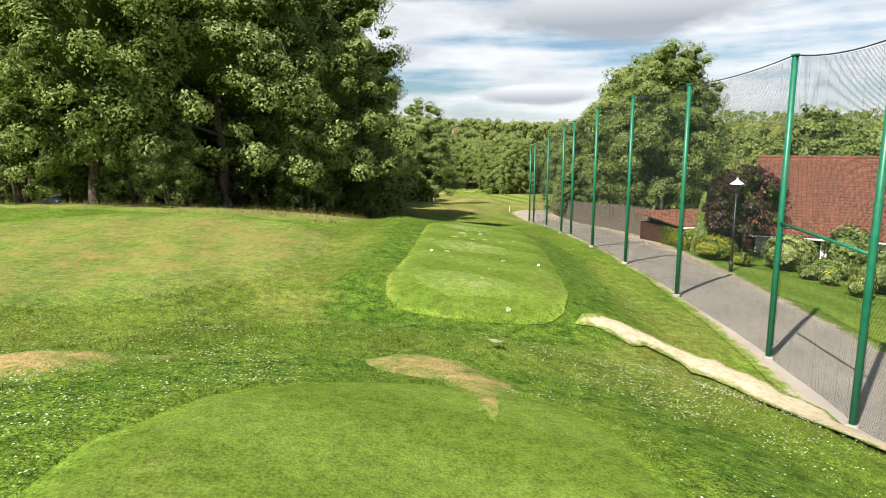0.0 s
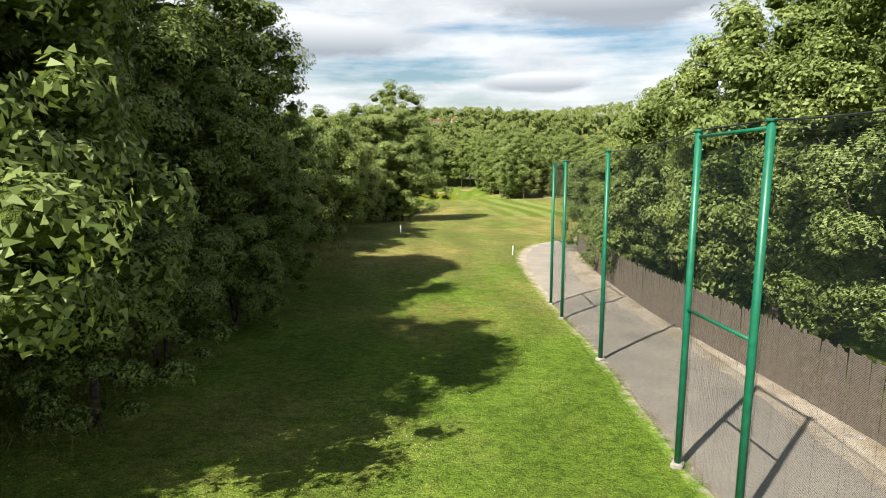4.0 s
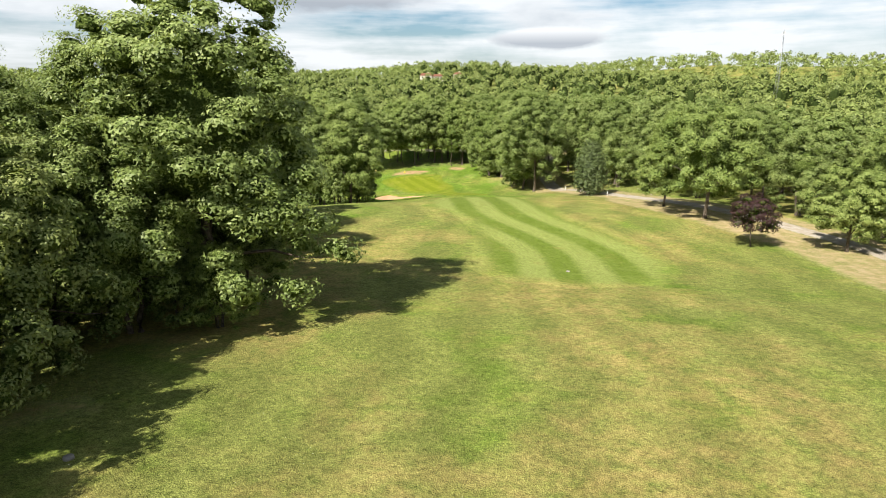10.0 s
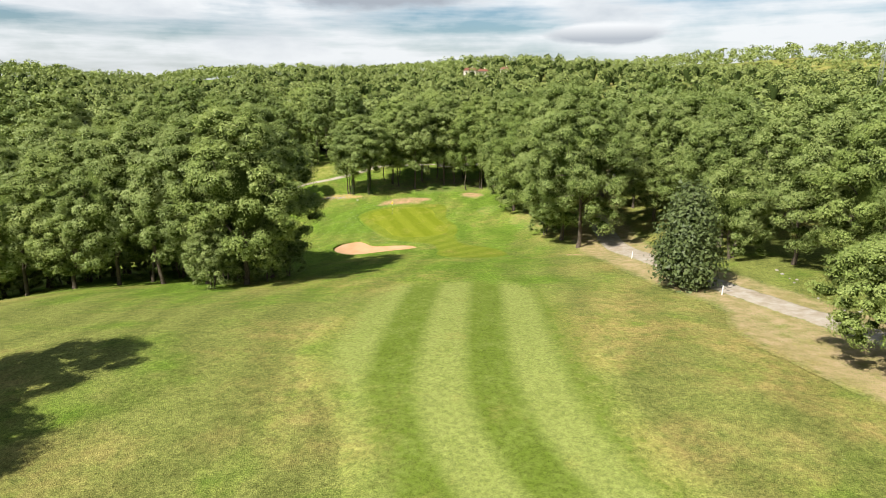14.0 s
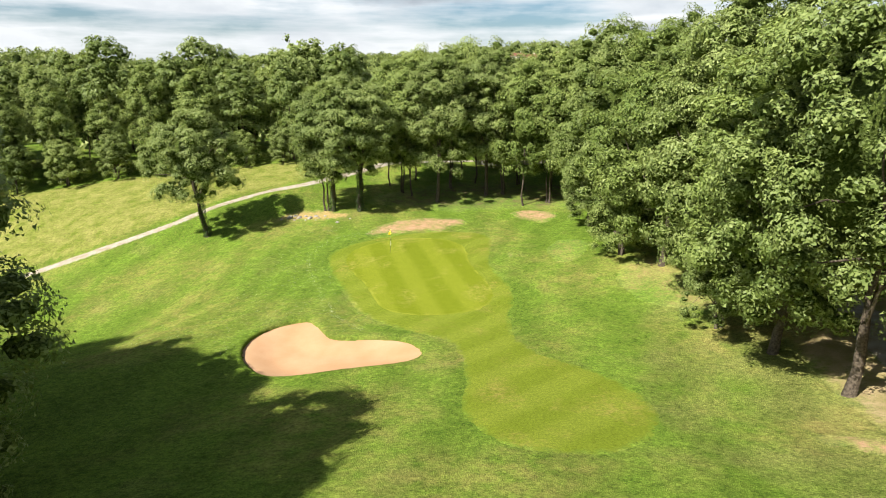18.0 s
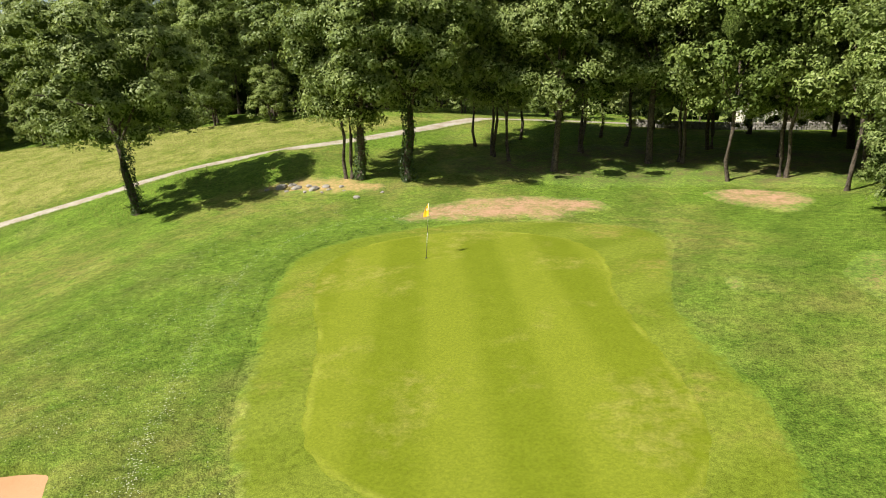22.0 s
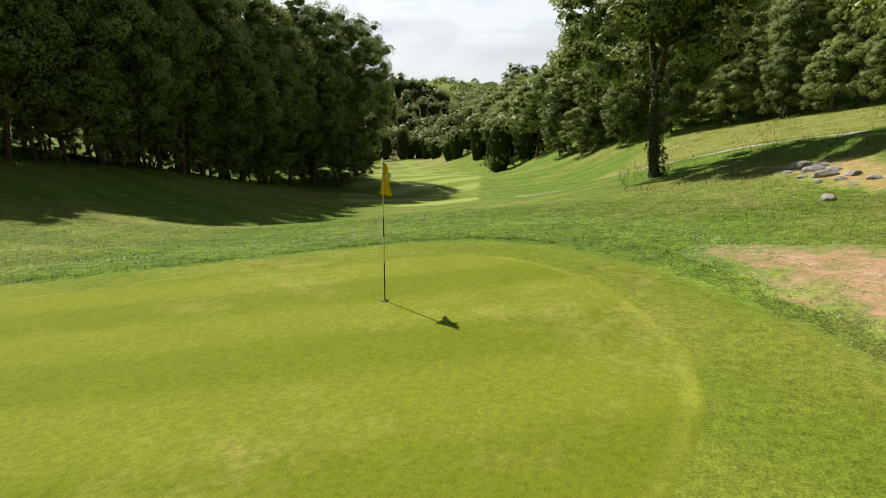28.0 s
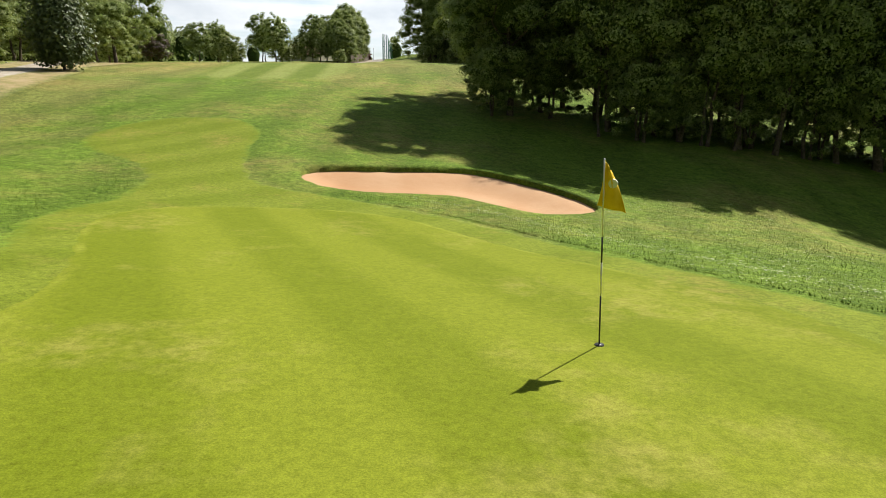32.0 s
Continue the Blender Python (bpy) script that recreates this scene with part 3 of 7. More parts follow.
def patch_mesh(name, outline, mat, lift, step=0.8, mow=None, jitter=0.0, sink=0.0, shoulder=1.5, dip=None):
    """A surface draped on the land inside an outline. mow(x, y) gives the coordinate across the mown stripes; sink lowers the middle."""
    rng = np.random.default_rng(len(name) * 7 + 3)
    edge = outline + rng.normal(0, jitter, outline.shape) if jitter else outline
    lo, hi = edge.min(0), edge.max(0)
    gx, gy = np.meshgrid(np.arange(lo[0], hi[0], step), np.arange(lo[1], hi[1], step))
    gx, gy = gx.ravel() + rng.uniform(-0.1, 0.1, gx.size) * step, gy.ravel() + rng.uniform(-0.1, 0.1, gy.size) * step
    keep = inside(edge, gx, gy)
    gx, gy = gx[keep], gy[keep]
    keep = edge_gap(edge, gx, gy) > step * 0.35
    pts = [Vector(p) for p in np.concatenate([edge, np.stack([gx[keep], gy[keep]], 1)]).tolist()]
    n = len(edge)
    co, _, faces, *_ = delaunay_2d_cdt(pts, [(i, (i + 1) % n) for i in range(n)], [], 1, 1e-4)
    co = np.array([tuple(c) for c in co])
    z = land(co[:, 0], co[:, 1]) + lift
    if sink:
        z -= sink * smooth(0.0, shoulder, edge_gap(edge, co[:, 0], co[:, 1])) * inside(edge, co[:, 0], co[:, 1])
    gap = edge_gap(edge, co[:, 0], co[:, 1])
    # the edge runs into the ground
    if not sink:
        z -= (lift + 0.04 if dip is None else dip) * (1 - smooth(0.0, 0.5, gap))
    me = mesh_of(name, np.column_stack([co, z]), [tuple(f) for f in faces], mat, True)
    me.attributes.new("rim", "FLOAT", "POINT").data.foreach_set("value", gap.astype(np.float32))
    uv = me.uv_layers.new(name="mow")
    u = mow(co[:, 0], co[:, 1]) if mow else co[:, 0]
    idx = np.empty(len(me.loops), np.int32)
    me.loops.foreach_get("vertex_index", idx)
    uv.data.foreach_set("uv", np.stack([u[idx], co[idx, 1]], 1).astype(np.float32).ravel())
    return me


BUNKER = closed([(-5.3, 211.0), (-6.8, 214.2), (-6.2, 216.9), (-4.1, 218.2), (-2.5, 216.7), (-1.0, 215.2), (2.3, 215.3), (4.4, 214.4),
                 (5.4, 212.4), (4.8, 210.9), (1.8, 209.8), (-2.3, 208.7)], 0.4)


def ground_lines(lo, hi, step, far_lo, far_hi):
    """Grid lines that are close in the middle and spread out towards the horizon."""
    mid = list(np.arange(lo, hi + step / 2, step))
    for sign, end, out in ((-1, far_lo, []), (1, far_hi, [])):
        at, gap = (mid[0], step) if sign < 0 else (mid[-1], step)
        while sign * at < sign * end:
            gap *= 1.16
            at += sign * gap
            out.append(at)
        mid = out[::-1] + mid if sign < 0 else mid + out
    return np.array(mid)


def build_ground():
    xs, ys = ground_lines(-34, 48, 0.8, -2500, 2500), ground_lines(-4, 266, 0.8, -2500, 2600)
    gx, gy = np.meshgrid(xs, ys)
    x, y = gx.ravel(), gy.ravel()
    z = land(x, y)
    near = (np.abs(x) < 12) & (y > 204) & (y < 222)
    deep = np.zeros(len(x))
    deep[near] = np.where(inside(BUNKER, x[near], y[near]), 1.0, 0.0)
    z -= deep
    # low unevenness of the rough
    z += 0.012 * np.sin(x * 0.9 + np.sin(y * 0.31) * 2) * np.cos(y * 0.77 + x * 0.2) * (np.hypot(x - 2, y - 228) > 16) * (np.abs(x) < 60) - 0.02
    w = len(xs)
    i = (np.arange(len(ys) - 1)[:, None] * w + np.arange(w - 1)).ravel()
    me = mesh_of("ground", np.column_stack([x, y, z]), np.stack([i, i + 1, i + w + 1, i + w], 1), "rough", True)
    tagged(piece("ground", me), "rough grass course with dry and clover-strewn patches", "grass", kind="structure")


build_ground()


def strip_mesh(name, rows, mat, lift, across=7, crown=0.0):
    """A road along rows of x, y, width, draped on the land."""
    line = opened(rows, 0.9)
    way = np.gradient(line[:, :2], axis=0)
    way /= np.linalg.norm(way, axis=1)[:, None]
    side = np.stack([way[:, 1], -way[:, 0]], 1)
    rng = np.random.default_rng(5)
    wob = rng.normal(0, 0.05, (len(line), 2))
    verts = []
    for k, t in enumerate(np.linspace(-0.5, 0.5, across)):
        w = line[:, 2] * t + (wob[:, 0] if k == 0 else wob[:, 1] if k == across - 1 else 0)
        p = line[:, :2] + side * w[:, None]
        z = land(p[:, 0], p[:, 1]) + lift + crown * (1 - (2 * t) ** 2)
        if k in (0, across - 1):
            z = z - lift + 0.005
        verts.append(np.column_stack([p, z]))
    v = np.concatenate(verts)
    m = len(line)
    i = (np.arange(across - 1)[:, None] * m + np.arange(m - 1)).ravel()
    me = mesh_of(name, v, np.stack([i, i + m, i + m + 1, i + 1], 1), mat, True)
    gap = np.concatenate([line[:, 2] * (0.5 - abs(t)) for t in np.linspace(-0.5, 0.5, across)])
    me.attributes.new("rim", "FLOAT", "POINT").data.foreach_set("value", gap.astype(np.float32))
    return me


ROAD = [(10.4, -30, 4.2), (10.5, 0, 4.2), (10.6, 12, 4.2), (10.7, 22, 3.8), (10.6, 35, 3.8), (10.85, 45, 3.8), (10.9, 56, 3.5), (10.65, 66, 3.0), (11.15, 74, 3.3),
        (12.1, 80.5, 3.3), (14.4, 87, 3.2), (18.6, 92.3, 3.2), (26, 97, 3.0)]
CART = [(26, 97, 3.0), (34, 103, 2.8), (42, 112, 2.8), (47.4, 126, 2.8), (48.6, 140, 2.8), (46.2, 149.2, 2.8), (42.2, 159.6, 2.8), (38.8, 168.6, 2.8), (36.4, 175.2, 2.8), (33.4, 184, 2.8), (31.8, 192, 2.8),
        (30.8, 201, 3.0), (30.2, 210, 3.0), (30.6, 225, 2.8), (34, 245, 2.6), (45, 280, 2.6)]
BANK = [(-52, 227.0, 0.9), (-44, 230, 1.2), (-34.6, 235.4, 1.5), (-28.5, 240.3, 1.5), (-25.4, 245, 1.5), (-21.5, 249.0, 1.5), (-17.0, 252.4, 1.6),
        (-13.2, 256.8, 1.7), (-8, 264, 1.8), (4, 274, 1.9), (20, 282, 2.0)]
# width of the gravel on the two sides of the road
VERGE_W = [0.25, 0.25, 0.25, 0.25, 0.3, 0.35, 0.35, 0.5, 0.7, 0.8, 0.7, 0.6, 0.6]
VERGE_E = [0.35, 0.35, 0.4, 0.6, 1.6, 1.9, 1.9, 1.9, 1.8, 2.0, 1.7, 0.9, 0.6]
tagged(piece("road", strip_mesh("road", ROAD, "asphalt", 0.05, 9, 0.03)), "worn grey asphalt service road with pale edges", "road", kind="structure")
tagged(piece("road_verge", strip_mesh("road_verge", [(x + (r - l) / 2, y, w + r + l) for (x, y, w), l, r in zip(ROAD, VERGE_W, VERGE_E)], "verge", 0.02, 11)), "pale crushed gravel verge of the service road", "verge", kind="structure")
tagged(piece("cart_path", strip_mesh("cart_path", CART, "gravel", 0.05, 7, 0.03)), "pale compacted gravel cart path through dry grass", "path", kind="structure")
tagged(piece("cart_path_verge", strip_mesh("cart_path_verge", [(x - (2.0 if 120 < y < 175 else 0.4), y, w + (9.0 if 120 < y < 175 else 5.5)) for x, y, w in CART[1:]], "dry_verge", 0.02, 9)), "dry straw-coloured grass beside the cart path", "verge", kind="structure")
tagged(piece("bank_path", strip_mesh("bank_path", BANK, "gravel", 0.05, 5, 0.02)), "narrow pale gravel path winding up a grassy bank", "path", kind="structure")
STEPS = [(4.2, 17.1), (4.9, 17.6), (6.0, 17.2), (7.2, 16.2), (8.4, 14.4), (9.2, 11), (8.2, 9.6), (7.6, 13), (6.65, 15.3), (5.5, 16.55)]
tagged(piece("tee_steps_path", patch_mesh("tee_steps_path", closed(STEPS, 0.4), "loose_gravel", 0.14, 0.35, None, 0.08, dip=0.09)), "pale gravel footpath from the tee down to the road", "path", kind="structure")


def tilt_map(ax, ay, turn):
    c, s = math.cos(radians(turn)), math.sin(radians(turn))
    return lambda x, y: (x - ax) * c + (y - ay) * s


def fairway_map(x, y):
    line = lambda v: np.interp(v, [126, 131, 139.5, 147, 152, 157.3, 165.7, 181, 185], [20.9, 21.3, 21.8, 19.2, 16.2, 14.2, 13.6, 13.0, 12.9])  # noqa: E731
    return x - sum(line(y + d) for d in (-3, -2, -1, 0, 1, 2, 3)) / 7 + 2.5


FAIRWAY = closed([(5.4, 171.5), (5.4, 165.0), (6.4, 160.5), (9.4, 155.6), (11.6, 149), (11.3, 140.3), (10.8, 132.7), (12.8, 128.7), (16.2, 126.8), (18.8, 125.6), (23.5, 126.6),
                  (27.4, 130.3), (29.2, 136.2), (28.9, 141.8), (26.4, 149.3), (23.8, 156), (22.8, 165), (22.2, 176.1), (20.2, 182.6), (15, 185.2), (11.0, 184.4), (7.6, 182.6), (5.9, 178.0)], 0.6)
tagged(piece("fairway", patch_mesh("fairway", FAIRWAY, "fairway", 0.03, 1.0, fairway_map, 0.05)), "mown fairway with curving light and dark stripes", "fairway", kind="structure")
VALLEY = closed([(-42, 213.5), (-63, 203.5), (-100, 188.5), (-140, 176), (-190, 157), (-236, 138), (-252, 150), (-225, 170), (-190, 188), (-140, 205), (-100, 214), (-68, 220.5), (-50, 223)], 1.6)
tagged(piece("valley_fairway", patch_mesh("valley_fairway", VALLEY, "valley", 0.06, 2.5, tilt_map(-40, 215, 78), 0.15)), "bright striped second fairway running down the valley", "fairway", kind="structure")
FRINGE = closed([(-7.5, 231.9), (-6.6, 229), (-5.1, 226.3), (-2.9, 222.7), (-0.8, 219.5), (1.0, 217.9), (3.8, 215.9), (6.3, 214.6), (7.4, 212.0), (8.2, 208.4), (8.5, 204.8), (9.6, 202.0), (11.2, 200.5), (13.3, 200.2), (15.1, 200.6),
                 (16.7, 202.1), (17.6, 204.5), (17.2, 207.3), (15.8, 209.5), (13.9, 211.3), (12.0, 213.1), (10.8, 215.6), (10.3, 219), (10.4, 222.2), (9.9, 224.6), (8.5, 227.6), (7.8, 230.2), (7.6, 233.5), (7.2, 236.9), (5.2, 239.1), (0.6, 238.8), (-3.9, 236.7), (-6.4, 234.4)], 0.5)
tagged(piece("fringe", patch_mesh("fringe", FRINGE, "fringe", 0.02, 0.8, tilt_map(0, 230, -37), 0.03)), "closely mown yellow-green collar and approach round the green", "fringe", kind="structure")
GREEN = closed([(0.3, 220.5), (-1.0, 222.8), (-2.2, 224.9), (-3.9, 227.2), (-5.0, 229.1), (-5.7, 231.4), (-5.3, 233.6), (-3.5, 235.4), (-1.4, 236.4), (0.8, 236.8), (3.2, 236.2), (4.7, 234.6), (5.5, 232.6), (6.2, 229.6), (7.3, 227.2), (8.3, 224.9), (8.8, 222.8),
                (8.7, 221.2), (8.0, 220.0), (5.9, 219.1), (3.5, 218.9), (1.6, 219.5)], 0.4)
tagged(piece("putting_green", patch_mesh("putting_green", GREEN, "green", 0.035, 0.5, tilt_map(-0.7, 227.9, 23.8), 0.02, dip=0.03)), "bright putting green with broad mown stripes", "green", kind="structure")
TEE_1 = closed([(-2.8, 6), (-2.5, 7.6), (-2.0, 8.9), (-0.7, 10.0), (0.9, 10.5), (2.2, 10.1), (2.9, 8.7), (3.1, 6), (3.0, -4), (-2.7, -4)], 0.4)
TEE_2 = closed([(-0.7, 17.1), (-0.45, 20.7), (-0.25, 23.7), (0.0, 28.4), (0.35, 30.3), (0.9, 31.5), (2.0, 32.5), (3.3, 33.0), (4.4, 32.3), (4.85, 31.0), (4.85, 27.2), (4.7, 23.7), (4.45, 20.4), (4.25, 18.4), (3.6, 17.0), (1.5, 16.6)], 0.4)
CLOVER = closed([(-2.9, 4), (-2.6, 7.4), (-2.1, 8.9), (-0.7, 10.1), (0.9, 10.6), (2.3, 10.2), (3.0, 8.8), (3.2, 6.0), (3.1, 3), (6.4, 3), (6.2, 7.5), (5.2, 10.6), (3.4, 12.7), (1.0, 13.5), (-1.4, 13.0), (-3.2, 11.6), (-4.8, 9.6), (-6.0, 6.6), (-6.4, 3.0)], 0.5)
LUSH = closed([(-2.7, 15.6), (-2.4, 22), (-2.0, 28), (-1.0, 32), (0.9, 34.8), (4.2, 35.4), (6.4, 33), (7.0, 26), (6.8, 20), (5.8, 16), (2, 14.7)], 0.5)
tagged(piece("lush_bank", patch_mesh("lush_bank", LUSH, "clover", 0.012, 0.6, None, 0.06)), "lush green bank round the raised front tee", "grass", kind="structure")
tagged(piece("clover_bank", patch_mesh("clover_bank", CLOVER, "clover", 0.03, 0.4, None, 0.06)), "dark lush clover on the bank round the back tee", "clover", kind="structure")
tagged(piece("tee_1", patch_mesh("tee_1", TEE_1, "tee", 0.06, 0.5, tilt_map(0, 0, 65), 0.02, dip=0.04)), "rounded mown back tee with a scuffed dry end", "tee", kind="structure")
tagged(piece("tee_2", patch_mesh("tee_2", TEE_2, "tee", 0.15, 0.35, tilt_map(0, 20, 80), 0.02, dip=0.11)), "raised mown front tee with worn pale spots", "tee", kind="structure")
MEADOW = closed([(-50, 230.5), (-40, 233.6), (-34, 237.6), (-28.5, 242.0), (-25.5, 247), (-21.0, 251.2), (-16.5, 255), (-12.5, 261), (-20, 261), (-33, 258.5), (-46, 255), (-60, 249), (-66, 243), (-62, 236)], 0.8)
tagged(piece("bank_meadow", patch_mesh("bank_meadow", MEADOW, "meadow", 0.03, 1.0, None, 0.1)), "tall yellowing meadow grass on the bank above the path", "meadow", kind="structure")
SOIL = {
    "behind the green": [(-5.6, 237.0), (-5.2, 239.9), (-3.4, 242.0), (-0.4, 243.4), (2.9, 243.9), (4.2, 242.4), (3.0, 240.2), (1.6, 238.9), (0.2, 238.9), (-1.6, 238.0), (-3.6, 237.3)],
    "under the oaks": [(8.2, 245.6), (9.4, 247.2), (11.9, 247.0), (13.4, 244.9), (12.1, 242.0), (10.2, 243.0)],
    "beside the green": [(8.7, 231.8), (9.1, 232.3), (9.6, 231.7), (9.5, 230.6), (9.0, 230.4)],
    "at the edge of the wood": [(22.5, 203.4), (24.5, 203.9), (27.0, 202.9), (28.4, 201.0), (26.8, 200.6), (24.4, 202.0)],
    "faint beyond the collar": [(12.2, 232.0), (13.4, 235.4), (15.8, 234.4), (15.6, 230.6), (13.6, 228.6)],
    "faint under the side trees": [(17.5, 224.5), (18.5, 228.5), (21.5, 228.5), (24.0, 224.0), (25.5, 219.0), (22.5, 218.0), (19.0, 220.5)],
}
for where, points in SOIL.items():
    tagged(piece("bare_soil", patch_mesh("bare_soil", closed(points, 0.3), "faint_soil" if "faint" in where else "soil", 0.025, 0.5, None, 0.12)), "patch of bare reddish soil " + where.replace("faint ", ""), "bare soil", kind="structure")
STRAW = {
    "on the front of the back tee": [(-0.4, 11.4), (-0.1, 12.3), (0.9, 12.6), (1.7, 11.6), (1.8, 10.4), (1.7, 9.3), (1.6, 7.9), (1.1, 7.7), (0.9, 9.2), (0.8, 10.4)],
    "beside the tees": [(-17, 16.0), (-16.5, 23.0), (-11, 28.0), (-6, 27.5), (-3.4, 24.6), (-3.4, 20.5), (-5.5, 17.0), (-10.0, 13.5)],
    "on the shoulder of the back tee": [(-8.4, 8.2), (-7.4, 10.0), (-5.4, 10.8), (-3.6, 11.0), (-4.6, 9.8), (-6.0, 8.6)],
    "on the worn end of the front tee": [(0.3, 18.0), (0.6, 18.8), (1.5, 19.1), (2.4, 18.7), (2.5, 18.0), (1.4, 17.8)],
    "on the worn middle of the front tee": [(0.7, 23.2), (1.1, 24.2), (2.2, 24.4), (2.9, 23.8), (2.6, 23.0), (1.5, 22.8)],
    "on the worn far part of the front tee": [(1.0, 28.4), (1.3, 29.6), (2.4, 29.7), (2.6, 28.7), (1.8, 28.2)],
    "in front of the worn front tee": [(1.2, 30.6), (1.5, 31.2), (2.2, 31.3), (2.5, 30.9), (1.8, 30.5)],
    "under the wood's edge": [(-9.0, 72.0), (-6.0, 76.0), (-2.6, 79.0), (-1.4, 81.4), (-3.0, 82.4), (-7.0, 79.4), (-10.6, 75.4)],
    "in front of the tall tree": [(-6.8, 100.0), (-4.6, 102.4), (-2.6, 104.6), (-4.2, 106.0), (-7.2, 103.8)],
    "before the great wood": [(-36, 34), (-26, 30.5), (-16, 28.6), (-9, 27.8), (-4.5, 28.6), (-3.0, 32.0), (-8, 35.0), (-16, 36.4), (-26, 40.0), (-36, 46)],
}
for where, points in STRAW.items():
    if "worn" in where or "back" in where:
        mid = np.mean(points, axis=0)
        points = (np.array(points) - mid) * 1.28 + mid
    tagged(piece("dry_grass", patch_mesh("dry_grass", closed(points, 0.4), "worn" if "worn" in where else "scuff" if "of the back tee" in where else "faint_dry" if "tees" in where else "straw", 0.165 if "worn" in where else 0.10 if "back tee" in where else 0.05, 0.45, None, 0.14, dip=0.012 if "worn" in where else None)), "bleached dry grass " + where, "dry grass", kind="structure")


def build_bunker():
    tagged(piece("bunker_sand", patch_mesh("bunker_sand", BUNKER, "sand", -0.22, 0.5, None, 0.0, 0.42, 2.2)), "raked pale orange sand of a kidney-shaped bunker", "bunker", kind="structure")
    # turf lip that folds over into the sand
    c = BUNKER
    way = np.gradient(np.concatenate([c[-2:], c, c[:2]]), axis=0)[2:-2]
    way /= np.linalg.norm(way, axis=1)[:, None]
    out = np.stack([way[:, 1], -way[:, 0]], 1)
    if inside(c, (c + out * 0.3)[:, 0], (c + out * 0.3)[:, 1]).mean() > 0.5:
        out = -out
    rng = np.random.default_rng(4)
    rings = []
    for off, dz in ((1.5, -0.03), (0.8, 0.04), (0.15, 0.06), (-0.05, 0.0), (-0.07, -0.5)):
        p = c + out * off + (rng.normal(0, 0.03, c.shape) if abs(off) < 1 else 0)
        rings.append(np.column_stack([p, land(p[:, 0], p[:, 1]) + dz]))
    m = len(c)
    faces = []
    for k in range(len(rings) - 1):
        for i in range(m):
            faces.append((k * m + i, k * m + (i + 1) % m, (k + 1) * m + (i + 1) % m, (k + 1) * m + i))
    tagged(piece("bunker_lip", mesh_of("bunker_lip", np.concatenate(rings), faces, "rough", True)), "turf lip standing round the bunker sand", "turf", kind="structure")


build_bunker()


# ---- trees ----


def leaf_cards(rng, centres, normals, size, droop=0.15, loose=0.5):
    """Small pointed leaf sprays, one rhombus each, at the centres, facing roughly along the normals."""
    n = len(centres)
    nor = normals + rng.normal(0, loose, (n, 3))
    nor /= np.linalg.norm(nor, axis=1)[:, None]
    ref = rng.normal(0, 1, (n, 3))
    u = np.cross(nor, ref)
    u /= np.linalg.norm(u, axis=1)[:, None] + 1e-9
    v = np.cross(nor, u)
    s = size * rng.uniform(0.6, 1.35, (n, 1))
    u, v = u * s, v * s * 0.55
    bend = nor * s * rng.uniform(-droop, droop * 2, (n, 1))
    tri = np.stack([centres - u, centres + u * 0.7 - v + bend, centres + u * 0.7 + v], 1)
    return tri.reshape(-1, 3), np.arange(3 * n).reshape(-1, 3)


